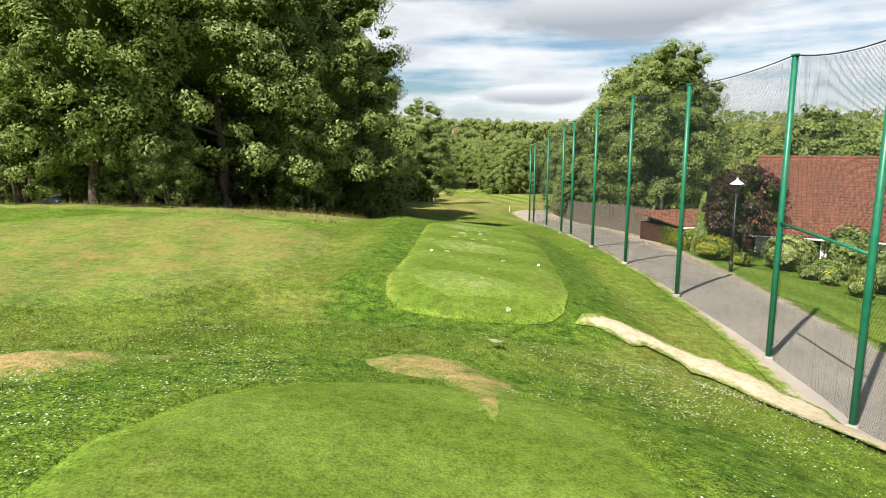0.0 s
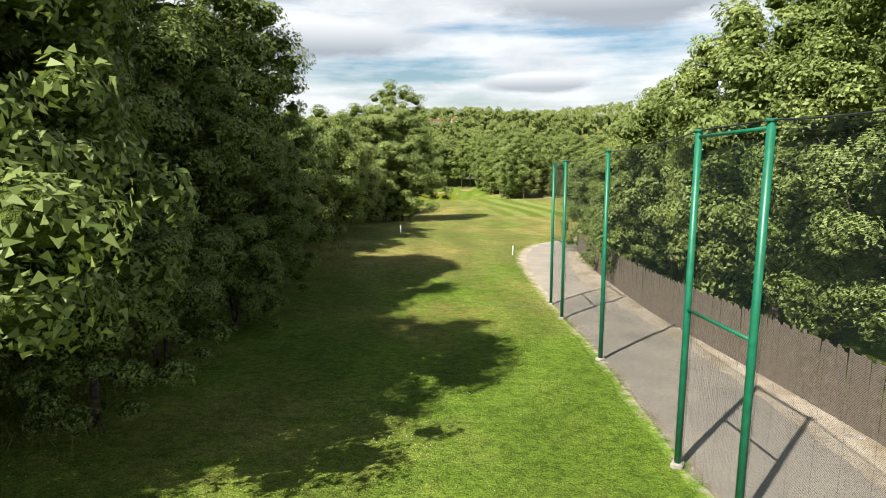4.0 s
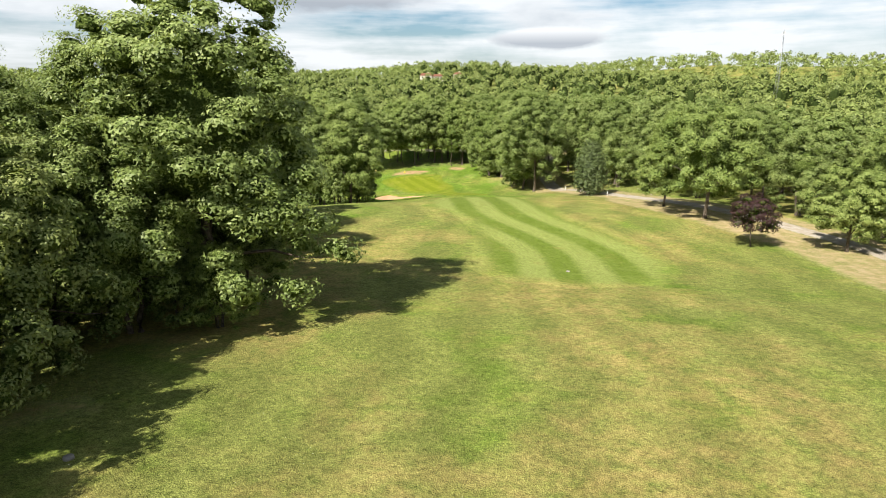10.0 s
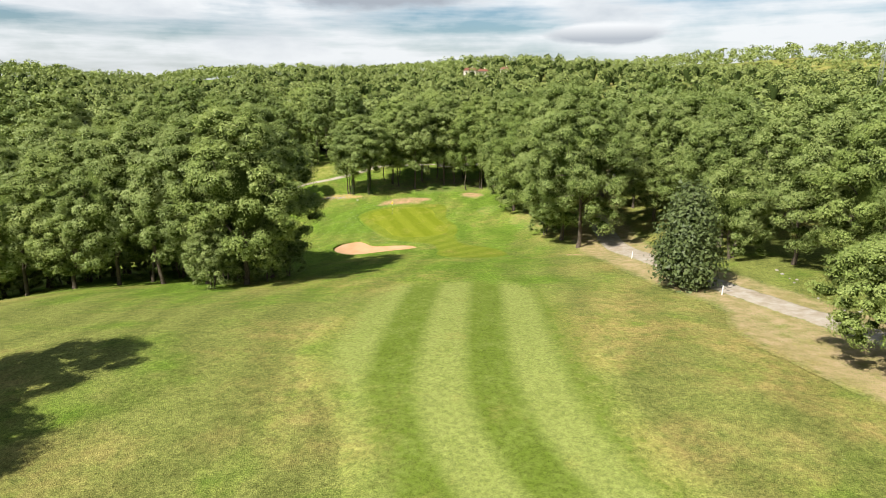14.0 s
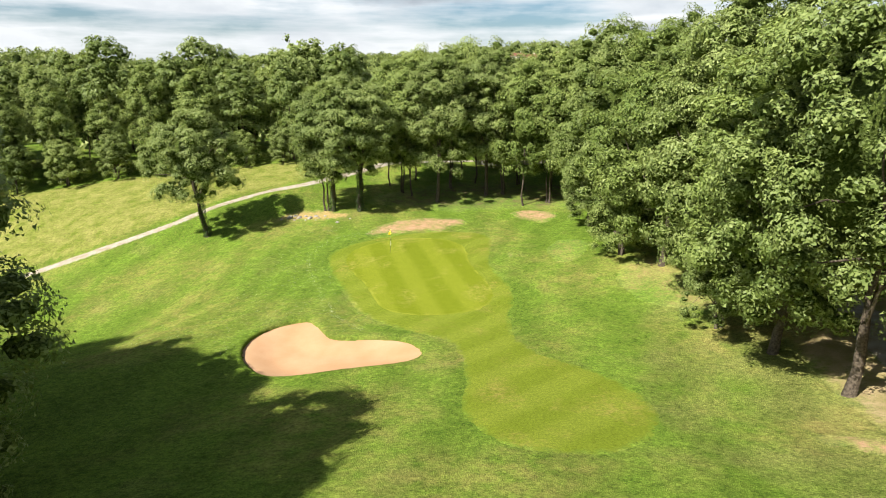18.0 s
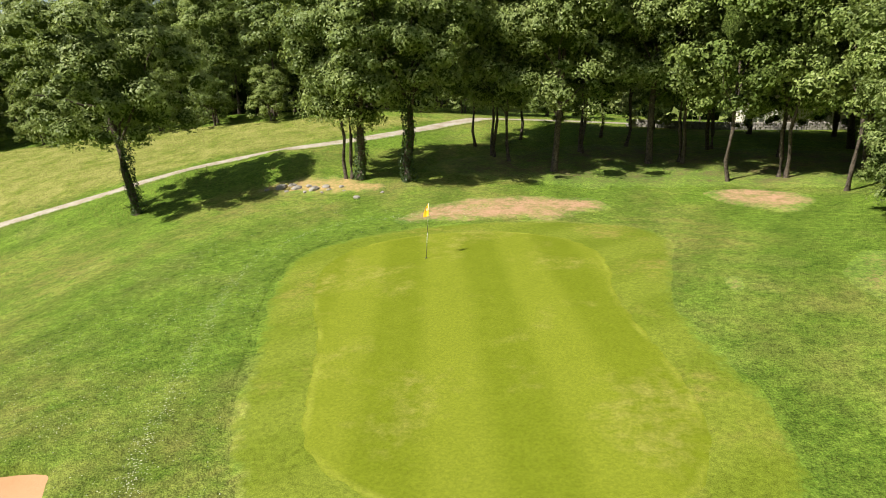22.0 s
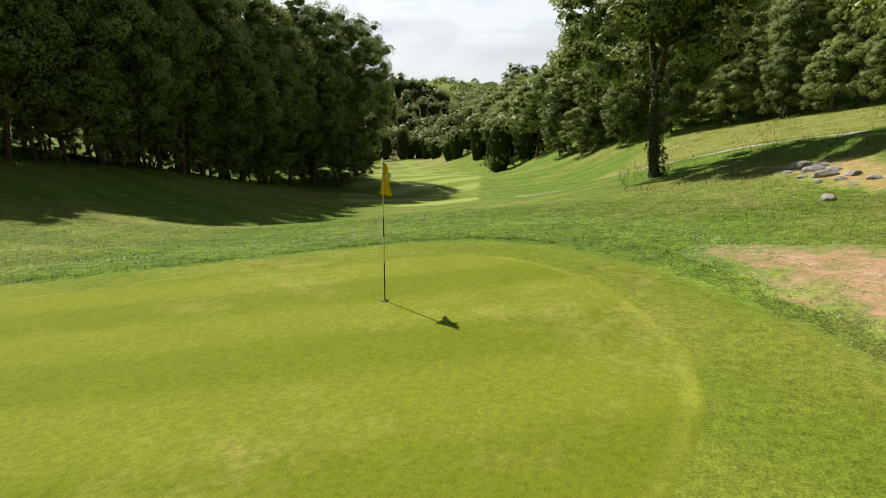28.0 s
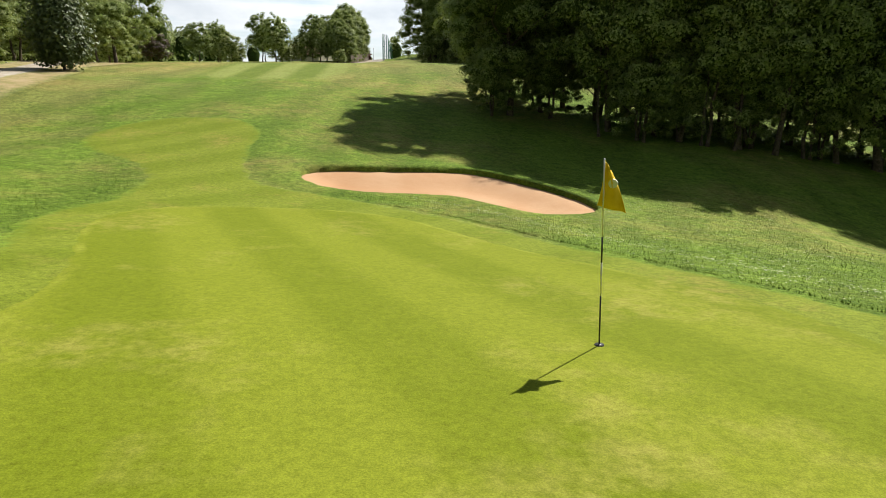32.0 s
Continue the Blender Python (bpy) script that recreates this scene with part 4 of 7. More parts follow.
def crown_parts(seed, top, base, wide, clumps, per, size, lobes=9, hang=0.0, taper=0.0, core=0.37):
    """Leaves of a crown, set as rounded boughs with dark gaps between them, and the centres of the boughs."""
    rng = np.random.default_rng(seed)
    mid, half = (top + base) / 2, (top - base) / 2
    # boughs spread evenly over the crown, most of them near its outside
    k = np.arange(clumps) + 0.5
    up = 1 - (1.98 if base < 2.5 else 1.86) * k / clumps
    turn = k * 2.39996 + rng.normal(0, 0.25, clumps)
    ring = np.sqrt(np.clip(1 - np.abs(up) ** np.where((up < 0) & (base < 3.0), 3.6, 2.2), 0, 1))
    way = np.column_stack([np.cos(turn) * ring, np.sin(turn) * ring, up])
    way += rng.normal(0, 0.10, way.shape)
    way /= np.linalg.norm(way, axis=1)[:, None]
    bumps = rng.normal(0, 1, (lobes, 3))
    bumps /= np.linalg.norm(bumps, axis=1)[:, None]
    lump = 0.78 + 0.28 * np.max(np.clip(way @ bumps.T, 0, 1) ** 4, axis=1)
    deep = np.where(rng.random(clumps) < 0.74, rng.uniform(0.80, 1.04, clumps), rng.uniform(0.45, 0.8, clumps))
    deep = np.where(way[:, 2] > 0.5, np.clip(deep, 0.8, 0.95), deep)
    c = way * (lump * deep)[:, None] * (wide, wide, half)
    up = c[:, 2] / half
    c[:, :2] *= (1 - taper * np.clip(up, -1, 1))[:, None]
    if base < 1.0:
        # boughs that sweep to the ground
        c[:, :2] *= (1 + 0.9 * np.clip(-up, 0, 1) ** 1.5)[:, None]
    c[:, 2] += mid
    spread = (5.8 * wide * half / clumps) ** 0.5 * rng.uniform(0.52, 1.15, clumps)
    share = np.maximum(4, (per * (spread / spread.mean()) ** 2)).astype(int)
    who = np.repeat(np.arange(clumps), share)
    ball = rng.normal(0, 1, (len(who), 3)) + way[who] * 0.62 + (0, 0, 0.55)
    ball /= np.linalg.norm(ball, axis=1)[:, None]
    # each bough is itself knobbly
    knobs = rng.normal(0, 1, (clumps, 5, 3))
    knobs /= np.linalg.norm(knobs, axis=2)[:, :, None]
    bulge = 0.72 + 0.45 * np.max(np.clip(np.einsum("ij,ikj->ik", ball, knobs[who]), 0, 1) ** 4, axis=1)
    off = ball * (bulge * rng.uniform(0.72, 1.06, len(who)) * spread[who])[:, None]
    off[:, 2] = off[:, 2] * 0.74 - hang * np.abs(off[:, 0])
    out = ball * 1.1 + way[who] * 0.2 + (0, 0, 0.30)
    v, f = leaf_cards(rng, c[who] + off, out, size, 0.15, 0.42)
    # closed inner mass, lumped like the crown, its green darkened for shade within
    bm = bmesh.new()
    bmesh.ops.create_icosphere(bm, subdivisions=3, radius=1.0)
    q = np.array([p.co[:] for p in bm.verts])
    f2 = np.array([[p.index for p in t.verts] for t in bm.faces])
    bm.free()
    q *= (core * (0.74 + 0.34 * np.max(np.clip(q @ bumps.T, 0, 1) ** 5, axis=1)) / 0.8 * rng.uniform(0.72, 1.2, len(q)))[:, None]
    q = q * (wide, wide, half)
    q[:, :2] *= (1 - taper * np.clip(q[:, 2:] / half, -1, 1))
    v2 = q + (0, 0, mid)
    # a solid puff in each bough, of the same shade-darkened green
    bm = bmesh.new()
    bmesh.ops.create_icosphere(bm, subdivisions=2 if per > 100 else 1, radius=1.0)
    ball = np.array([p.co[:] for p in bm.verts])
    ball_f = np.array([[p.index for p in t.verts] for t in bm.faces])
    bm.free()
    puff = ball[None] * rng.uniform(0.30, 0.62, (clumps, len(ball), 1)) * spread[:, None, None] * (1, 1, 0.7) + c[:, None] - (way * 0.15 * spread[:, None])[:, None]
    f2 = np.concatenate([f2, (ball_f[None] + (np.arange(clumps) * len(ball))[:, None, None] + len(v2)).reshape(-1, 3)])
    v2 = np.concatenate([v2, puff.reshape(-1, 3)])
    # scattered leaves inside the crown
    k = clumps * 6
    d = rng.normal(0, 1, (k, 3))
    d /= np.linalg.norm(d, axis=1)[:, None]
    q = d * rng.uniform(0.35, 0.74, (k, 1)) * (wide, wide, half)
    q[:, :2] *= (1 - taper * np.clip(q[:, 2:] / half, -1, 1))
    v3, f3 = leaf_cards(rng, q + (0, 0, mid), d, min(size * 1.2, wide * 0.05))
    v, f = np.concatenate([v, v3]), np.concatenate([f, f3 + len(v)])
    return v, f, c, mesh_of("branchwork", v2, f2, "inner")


def limb(bm, a, b, r0, r1, sides=6, bends=3, rng=None, sway=0.06, flare=0.0):
    """A crooked tapered limb; flare widens its foot."""
    a, b = Vector(a), Vector(b)
    pts = [a.lerp(b, k / bends) for k in range(bends + 1)]
    for p in pts[1:-1]:
        p += Vector(rng.normal(0, sway * (b - a).length, 3).tolist())
    radii = [r0 + (r1 - r0) * k / bends for k in range(bends + 1)]
    if flare:
        pts = [a, a + (pts[1] - a) * 0.10, a + (pts[1] - a) * 0.35, *pts[1:]]
        radii = [r0 * flare, r0 * (1 + 0.45 * (flare - 1)), r0 * 1.05, *radii[1:]]
    ring0 = None
    for k, p in enumerate(pts):
        d = (pts[min(k + 1, len(pts) - 1)] - pts[max(k - 1, 0)]).normalized()
        q = d.to_track_quat("Z", "Y").to_matrix()
        ring = [bm.verts.new(p + q @ Vector((math.cos(t) * radii[k], math.sin(t) * radii[k], 0))) for t in np.arange(sides) * 2 * math.pi / sides]
        if ring0:
            for i in range(sides):
                bm.faces.new((ring0[i], ring0[(i + 1) % sides], ring[(i + 1) % sides], ring[i]))
        ring0 = ring
    return pts


def limb_mesh(name, *args, **more):
    bm = bmesh.new()
    pts = limb(bm, *args, **more)
    return done(bm, name, "bark", True), pts


def wood_of(seed, height, girth, fork, tips, stems=1, limbs=5, sides=8):
    """Trunks with a flared foot, each with the limbs that reach into the crown."""
    rng = np.random.default_rng(seed + 50)
    out = []
    for s in range(stems):
        foot = Vector((0, 0, 0)) if stems == 1 else Vector((math.cos(s * 2.4) * girth * 1.6, math.sin(s * 2.4) * girth * 1.6, 0))
        head = foot * 3 + Vector((rng.normal(0, 0.05 * height), rng.normal(0, 0.05 * height), height * 0.85))
        trunk, pts = limb_mesh("trunk", foot - Vector((0, 0, 0.4)), head, girth * 1.08, girth * 0.3, sides, 6, rng, 0.009, flare=1.6)
        pts = pts[2:]
        arms = []
        for k in rng.permutation(len(tips))[:limbs if stems == 1 else min(limbs, 3)]:
            start = pts[2].lerp(pts[5], rng.uniform(0, 1)) if fork > 0.3 else pts[1].lerp(pts[5], rng.uniform(0, 1))
            arms.append(limb_mesh("limb", start, tips[k], girth * 0.36, girth * 0.06, 5, 3, rng, 0.05)[0])
        out.append((trunk, arms))
    return out


KINDS = {}


def tree_kind(key, seed, mat, top, base, wide, clumps, per, size, girth, stems=1, hang=0.0, taper=0.0, fork=0.4):
    v, f, c, inner = crown_parts(seed, top, base, wide, clumps, per, size, 9, hang, taper, 0.25 if wide < 3.0 else 0.36)
    crown = mesh_of("crown", v, f, mat)
    deep = "inner" in key
    wood = wood_of(seed, base + (top - base) * 0.62, girth, fork, c[c[:, 2] < base + (top - base) * 0.8], 1 if deep else stems, 0 if deep else 6)
    ivy = None
    if key == "lone":
        r = np.random.default_rng(seed + 9)
        t, h = r.uniform(0, 2 * math.pi, 1500), r.uniform(0.0, 1.0, 1500) ** 1.3 * 4.6
        q = girth * (1.2 - 0.1 * h) + r.uniform(0.0, 0.32, 1500) * (0.5 + 0.5 * np.sin(h * 2.1 + t))
        out = np.column_stack([np.cos(t), np.sin(t), np.full(1500, 0.25)])
        ivy = mesh_of("ivy", *leaf_cards(r, np.column_stack([np.cos(t) * q, np.sin(t) * q, h]), out, 0.075), "ivy")
    KINDS[key] = (wood, crown, inner, ivy)


# key, seed, leaves, top, foot of the crown, half width, clumps, leaves a clump, leaf size, girth
tree_kind("oak_a", 11, "oak", 18.0, 1.6, 5.6, 190, 215, 0.094, 0.23)
tree_kind("oak_b", 12, "oak", 19.0, 3.2, 4.9, 165, 185, 0.105, 0.23)
tree_kind("oak_c", 13, "lime", 15.5, 1.2, 5.3, 180, 210, 0.094, 0.23)
tree_kind("edge_a", 14, "oak", 11.0, 0.2, 4.1, 140, 160, 0.090, 0.18, 2)
tree_kind("edge_b", 15, "grey", 9.6, 0.1, 3.9, 140, 160, 0.088, 0.16, 2)
tree_kind("edge_c", 16, "lime", 8.2, 0.1, 3.5, 120, 150, 0.086, 0.15, 3)
tree_kind("tall_a", 17, "oak", 18.5, 0.5, 5.4, 230, 205, 0.102, 0.32)
tree_kind("tall_b", 18, "oak", 17.5, 4.6, 3.6, 70, 180, 0.12, 0.17)
tree_kind("slim_a", 19, "lime", 17.0, 2.4, 3.0, 74, 170, 0.11, 0.12, 1)
tree_kind("slim_b", 20, "lime", 15.0, 2.2, 2.8, 68, 160, 0.105, 0.12, 2)
tree_kind("park", 21, "lime", 12.0, 1.7, 5.9, 165, 180, 0.105, 0.24)
tree_kind("lone", 22, "oak", 13.5, 3.2, 4.9, 145, 170, 0.10, 0.26)
tree_kind("plum", 23, "plum", 4.6, 1.1, 1.9, 46, 120, 0.09, 0.07)
tree_kind("bush", 24, "oak", 2.4, 0.0, 1.5, 26, 110, 0.10, 0.05, 3)
tree_kind("inner_a", 26, "oak", 17.5, 2.6, 5.2, 96, 58, 0.25, 0.26)
tree_kind("inner_b", 27, "lime", 16.0, 2.0, 5.2, 96, 58, 0.25, 0.26)
tree_kind("inner_c", 28, "oak", 18.0, 5.0, 3.6, 80, 56, 0.235, 0.2)
tree_kind("inner_d", 29, "grey", 10.5, 0.4, 4.4, 86, 56, 0.235, 0.18)


def plant(key, x, y, size, turn, name, label, category="tree", group="", tall=1.0, lean=0.0):
    top = new(name)
    top.matrix_basis = Matrix.Translation((x, y, ground_at(x, y) - 0.03)) @ Matrix.Rotation(radians(turn), 4, "Z") @ Matrix.Rotation(radians(lean), 4, "Y") @ Matrix.Diagonal((size, size, size * tall, 1))
    wood, crown, inner, ivy = KINDS[key]
    if ivy:
        piece("ivy", ivy, top, None, "dark green climbing ivy")
    for trunk, arms in wood:
        stem = piece("trunk", trunk, top)
        for arm in arms:
            piece("limb", arm, stem)
    piece("crown", crown, top)
    # solid core whose dark colour deepens the gaps between boughs
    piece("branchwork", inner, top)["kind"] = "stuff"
    return tagged(top, label, category, group)


LABELS = {
    "oak_a": "broad green oak with a dense rounded crown", "oak_b": "tall green oak with layered foliage", "oak_c": "light green broadleaf tree with a wide crown",
    "edge_a": "bushy green woodland-edge tree leafed to the ground", "edge_b": "dull grey-green thicket tree leafed to the ground", "edge_c": "low bright green woodland-edge tree",
    "tall_a": "very tall dark green oak standing above the wood", "tall_b": "tall woodland oak with a bare lower trunk", "slim_a": "slender woodland tree with a high crown",
    "slim_b": "thin pale-stemmed woodland tree", "park": "small round-headed park tree on a clear stem", "lone": "ivy-footed lone oak leaning over the bank",
    "inner_a": "leafy green oak inside the wood", "inner_b": "light green oak inside the wood", "inner_c": "tall narrow oak inside the wood", "inner_d": "bushy grey-green tree inside the wood",
    "plum": "purple-leaved plum tree on a short stem", "bush": "low green bush on the grassy bank",
}
NAMES = {"park": "park_tree", "plum": "plum_tree", "lone": "lone_oak", "bush": "bush", "slim_a": "woodland_tree", "slim_b": "woodland_tree", "inner_a": "woodland_oak", "inner_b": "woodland_oak", "inner_c": "woodland_oak", "inner_d": "thicket_tree", "edge_a": "edge_tree", "edge_b": "thicket_tree", "edge_c": "edge_tree"}
planted = []


def put_tree(key, x, y, size=1.0, turn=None, tall=1.0, lean=0.0, group="trees of the course"):
    planted.append((x, y))
    plant(key, x, y, size, (x * 37 + y * 53) % 360 if turn is None else turn, NAMES.get(key, "oak_tree"), LABELS[key], "bush" if "bush" in key else "tree", group, tall, lean)


def fill_wood(poly, gap, kinds, seed, group, lo=0.85, hi=1.15):
    """Trees scattered evenly in an outline."""
    rng = np.random.default_rng(seed)
    p = np.array(poly, float)
    a, b = p.min(0), p.max(0)
    for _ in range(int(10 * (b - a).prod() / gap**2)):
        x, y = rng.uniform(a, b)
        if inside(p, np.array([x]), np.array([y]))[0] and all((x - u) ** 2 + (y - v) ** 2 > (gap * 0.82) ** 2 for u, v in planted):
            s = rng.uniform(lo * 0.88, hi)
            put_tree(kinds[rng.integers(len(kinds))], x, y, s, None, rng.uniform(0.8, 1.16), 0.0, group)


# the great wood beside the tees
for row in [("tall_a", -9.8, 53.5, 0.96), ("oak_a", -7.8, 60.8, 0.82), ("oak_b", -8.4, 61, 1.0), ("tall_a", -11.8, 50.5, 1.02), ("oak_b", -15.5, 57, 1.05), ("tall_a", -18.0, 50.5, 1.0), ("oak_c", -24, 51.5, 1.2), ("oak_c", -28.5, 51.0, 1.1), ("oak_b", -33, 58, 1.0), ("edge_c", -26.0, 47.8, 0.85),
            ("oak_a", -11.8, 69.5, 0.72), ("oak_b", -14.6, 65.5, 0.85), ("tall_b", -39, 66, 1.0), ("oak_b", -46, 62, 0.95), ("tall_b", -42, 60, 1.0), ("edge_a", -6.9, 66.0, 0.85), ("edge_a", -8.0, 75.0, 0.95), ("oak_b", -12.5, 77, 0.62), ("bush", -15.5, 46.4, 1.3), ("edge_a", -9.0, 47.6, 0.4), ("tall_a", -7.0, 40.8, 0.98), ("tall_a", -11.2, 35.4, 1.0), ("oak_c", -16.4, 31.6, 1.04), ("edge_c", -20.0, 31.8, 0.7), ("edge_a", -23.5, 35.0, 0.6), ("edge_a", -29.0, 38.5, 0.7), ("edge_a", -33.0, 41.5, 0.75), ("edge_a", -12.6, 31.4, 0.42), ("edge_a", -7.2, 36.6, 0.42), ("oak_c", -24.0, 38.0, 0.95), ("edge_a", -15.0, 33.0, 0.5), ("tall_a", -13.0, 39.6, 0.9), ("oak_c", -18.0, 40.0, 0.98), ("tall_a", -11.0, 43.5, 0.98), ("oak_b", -24.0, 43.0, 0.95), ("edge_a", -4.2, 43.0, 0.5), ("edge_c", -21, 38.5, 0.55), ("edge_a", -5.0, 48.0, 0.5), ("edge_a", -27.5, 43, 0.6), ("edge_c", -4.6, 53.5, 0.55), ("edge_a", -4.9, 59.5, 0.6), ("edge_a", -20.5, 46.4, 0.6), ("oak_c", -20.5, 47.5, 0.95)]:
    put_tree(*row, group="trees of the wood beside the tees")
fill_wood([(-14, 62), (-34, 62), (-52, 76), (-52, 90), (-14, 88)], 7.0, ["inner_a", "inner_c", "inner_c"], 3, "trees of the wood beside the tees", 0.85, 1.0)
# thickets down the side of the hole
for row in [("edge_a", -7.0, 82.8, 1.0), ("edge_a", -11.0, 85.5, 0.95), ("edge_b", -7.2, 89.5, 1.16), ("edge_c", -13.0, 92.5, 1.15), ("edge_b", -8.2, 95.8, 1.05), ("edge_a", -12.5, 98, 0.95), ("edge_b", -8.2, 101.5, 1.0),
            ("edge_b", -8.4, 107.0, 1.08), ("edge_a", -9.5, 112.5, 1.0), ("tall_a", -3.5, 118.2, 1.18, None, 0.89), ("edge_a", -6.2, 114.2, 0.85), ("edge_c", -2.4, 115.4, 0.55), ("edge_a", -5.0, 116.6, 0.5), ("edge_a", -3.0, 121.0, 0.7), ("oak_a", -8.4, 120.0, 0.95), ("oak_a", -10.5, 121.5, 0.9), ("oak_a", -12, 112.5, 0.8), ("edge_a", -15, 105, 1.0), ("edge_a", -12.5, 127.5, 0.95)]:
    put_tree(*row, group="trees down the side of the hole")
fill_wood([(-15, 92), (-40, 90), (-52, 100), (-52, 140), (-16, 126)], 7.2, ["inner_d", "inner_d", "inner_b"], 4, "trees down the side of the hole", 0.75, 0.95)
for row in [("oak_a", -10.0, 134.0, 0.95), ("oak_c", -11.8, 142.5, 0.98), ("oak_a", -13.2, 151.0, 0.9), ("edge_a", -9.0, 139.0, 0.6), ("edge_a", -10.5, 147.0, 0.6), ("edge_a", -9.8, 129.5, 0.7), ("edge_a", -8.2, 135.6, 0.85), ("edge_a", -9.6, 143.6, 0.85), ("edge_a", -11.2, 151.6, 0.8), ("oak_a", -11.8, 187.4, 0.92), ("oak_b", -16.6, 188.0, 0.9), ("oak_a", -21.8, 188.6, 0.9), ("oak_c", -27.0, 189.0, 0.92), ("oak_a", -33.0, 189.6, 0.9), ("oak_b", -39.0, 190.0, 0.88), ("oak_c", -45.0, 190.0, 0.9), ("tall_b", -14.2, 189.6, 0.95), ("tall_b", -19.2, 190.2, 0.95),
            ("oak_c", -7.2, 186.0, 1.05), ("oak_a", -6.8, 191.4, 1.0), ("oak_b", -13.2, 195.5, 0.84), ("tall_b", -9.6, 189.5, 1.0), ("tall_b", -17.0, 198.5, 0.95), ("oak_b", -20.5, 199.7, 0.9), ("tall_b", -22.5, 200.4, 1.0), ("tall_b", -26.5, 200.7, 0.95),
            ("oak_b", -31, 200.9, 0.95), ("tall_b", -35, 200.9, 1.0), ("oak_b", -40, 201.0, 0.92), ("oak_a", -46, 201.0, 0.9), ("oak_c", -52, 200.6, 0.95), ("slim_b", -14.6, 198.8, 0.95), ("slim_a", -12.0, 197.4, 0.9), ("slim_b", -33.0, 201.0, 1.0)]:
    put_tree(*row, group="trees of the corner wood")
for row in [("edge_a", -14.4, 198.2, 0.62), ("slim_a", -19.8, 200.3, 0.92), ("slim_b", -24.6, 200.5, 1.0), ("slim_a", -29.2, 200.9, 0.95), ("slim_b", -18.2, 199.6, 1.0), ("edge_a", -34.0, 200.4, 0.72), ("slim_a", -38, 201.1, 0.95), ("edge_a", -43, 200.5, 0.75), ("edge_a", -16.0, 196.5, 0.8),
            ("edge_a", -9.0, 183.0, 0.55), ("edge_a", -5.6, 187.6, 0.5), ("edge_a", -9.6, 187.0, 0.6), ("edge_a", -13.4, 191.4, 0.7), ("edge_a", -17.6, 193.0, 0.7), ("edge_a", -21.8, 194.4, 0.7), ("edge_a", -26.2, 195.6, 0.72), ("edge_a", -31.0, 196.6, 0.75), ("edge_a", -36.4, 197.4, 0.75), ("edge_a", -9.8, 191.6, 0.6), ("edge_a", -5.4, 192.2, 0.5), ("edge_a", -21.5, 198.8, 0.8), ("edge_a", -49, 201.1, 0.7)]:
    put_tree(*row, group="trees of the corner wood")
for row in [("oak_a", -56.5, 200.2, 1.1), ("oak_b", -50.5, 200.8, 1.08), ("oak_a", -43.5, 201.2, 1.12), ("oak_b", -37, 201.2, 1.1), ("oak_a", -62, 199.0, 1.05), ("oak_b", -67, 198.0, 1.0), ("oak_a", -73, 195.0, 1.0), ("oak_a", -80, 190.0, 1.05), ("oak_c", -29, 201.1, 1.15), ("oak_b", -59.5, 201.6, 1.15), ("oak_a", -66.5, 202.2, 1.2), ("oak_b", -74.5, 200.6, 1.15), ("edge_a", -63.0, 203.4, 0.8), ("edge_a", -70.5, 202.6, 0.8)] + [("edge_a", -17.0 - 4.4 * k, 198.6 + min(k, 3) * 0.7, 0.42 + 0.06 * (k % 3)) for k in range(11)]:
    put_tree(*row, group="trees of the corner wood")
fill_wood([(-12, 190), (-17, 197), (-30, 199), (-60, 198), (-66, 190), (-40, 190), (-20, 190)], 5.2, ["inner_c", "inner_a", "inner_d", "inner_d", "slim_a"], 5, "trees of the corner wood", 0.9, 1.05)
fill_wood([(-18, 128), (-52, 130), (-52, 160), (-30, 156), (-18, 150)], 7.4, ["inner_a", "inner_b"], 6, "trees down the side of the hole", 0.66, 0.8)
# behind the netting and the timber fence
for row in [("oak_a", 17.2, 47.6, 0.78), ("oak_a", 18.8, 53.0, 0.8), ("edge_a", 17.8, 55, 1.25), ("oak_c", 18.8, 60, 0.92), ("edge_a", 17.4, 65.5, 1.15), ("oak_c", 18.6, 71, 0.82), ("edge_c", 17.6, 76, 1.0), ("oak_c", 18.9, 81.5, 0.68), ("edge_a", 17.2, 84.2, 0.85), ("edge_a", 15.6, 71.6, 0.62), ("edge_a", 16.7, 78.0, 0.58), ("edge_a", 15.4, 67.4, 0.6),
            ("edge_c", 17.4, 89.6, 0.42), ("oak_a", 20.0, 57, 0.86), ("oak_a", 24, 63, 0.68), ("oak_c", 24.5, 72, 0.72), ("oak_a", 25, 80, 0.66)]:
    put_tree(*row, group="trees behind the timber fence")
fill_wood([(29, 52), (50, 58), (54, 82), (36, 83), (30, 80)], 7.6, ["inner_b", "inner_a", "inner_d"], 7, "trees behind the timber fence", 0.62, 0.75)
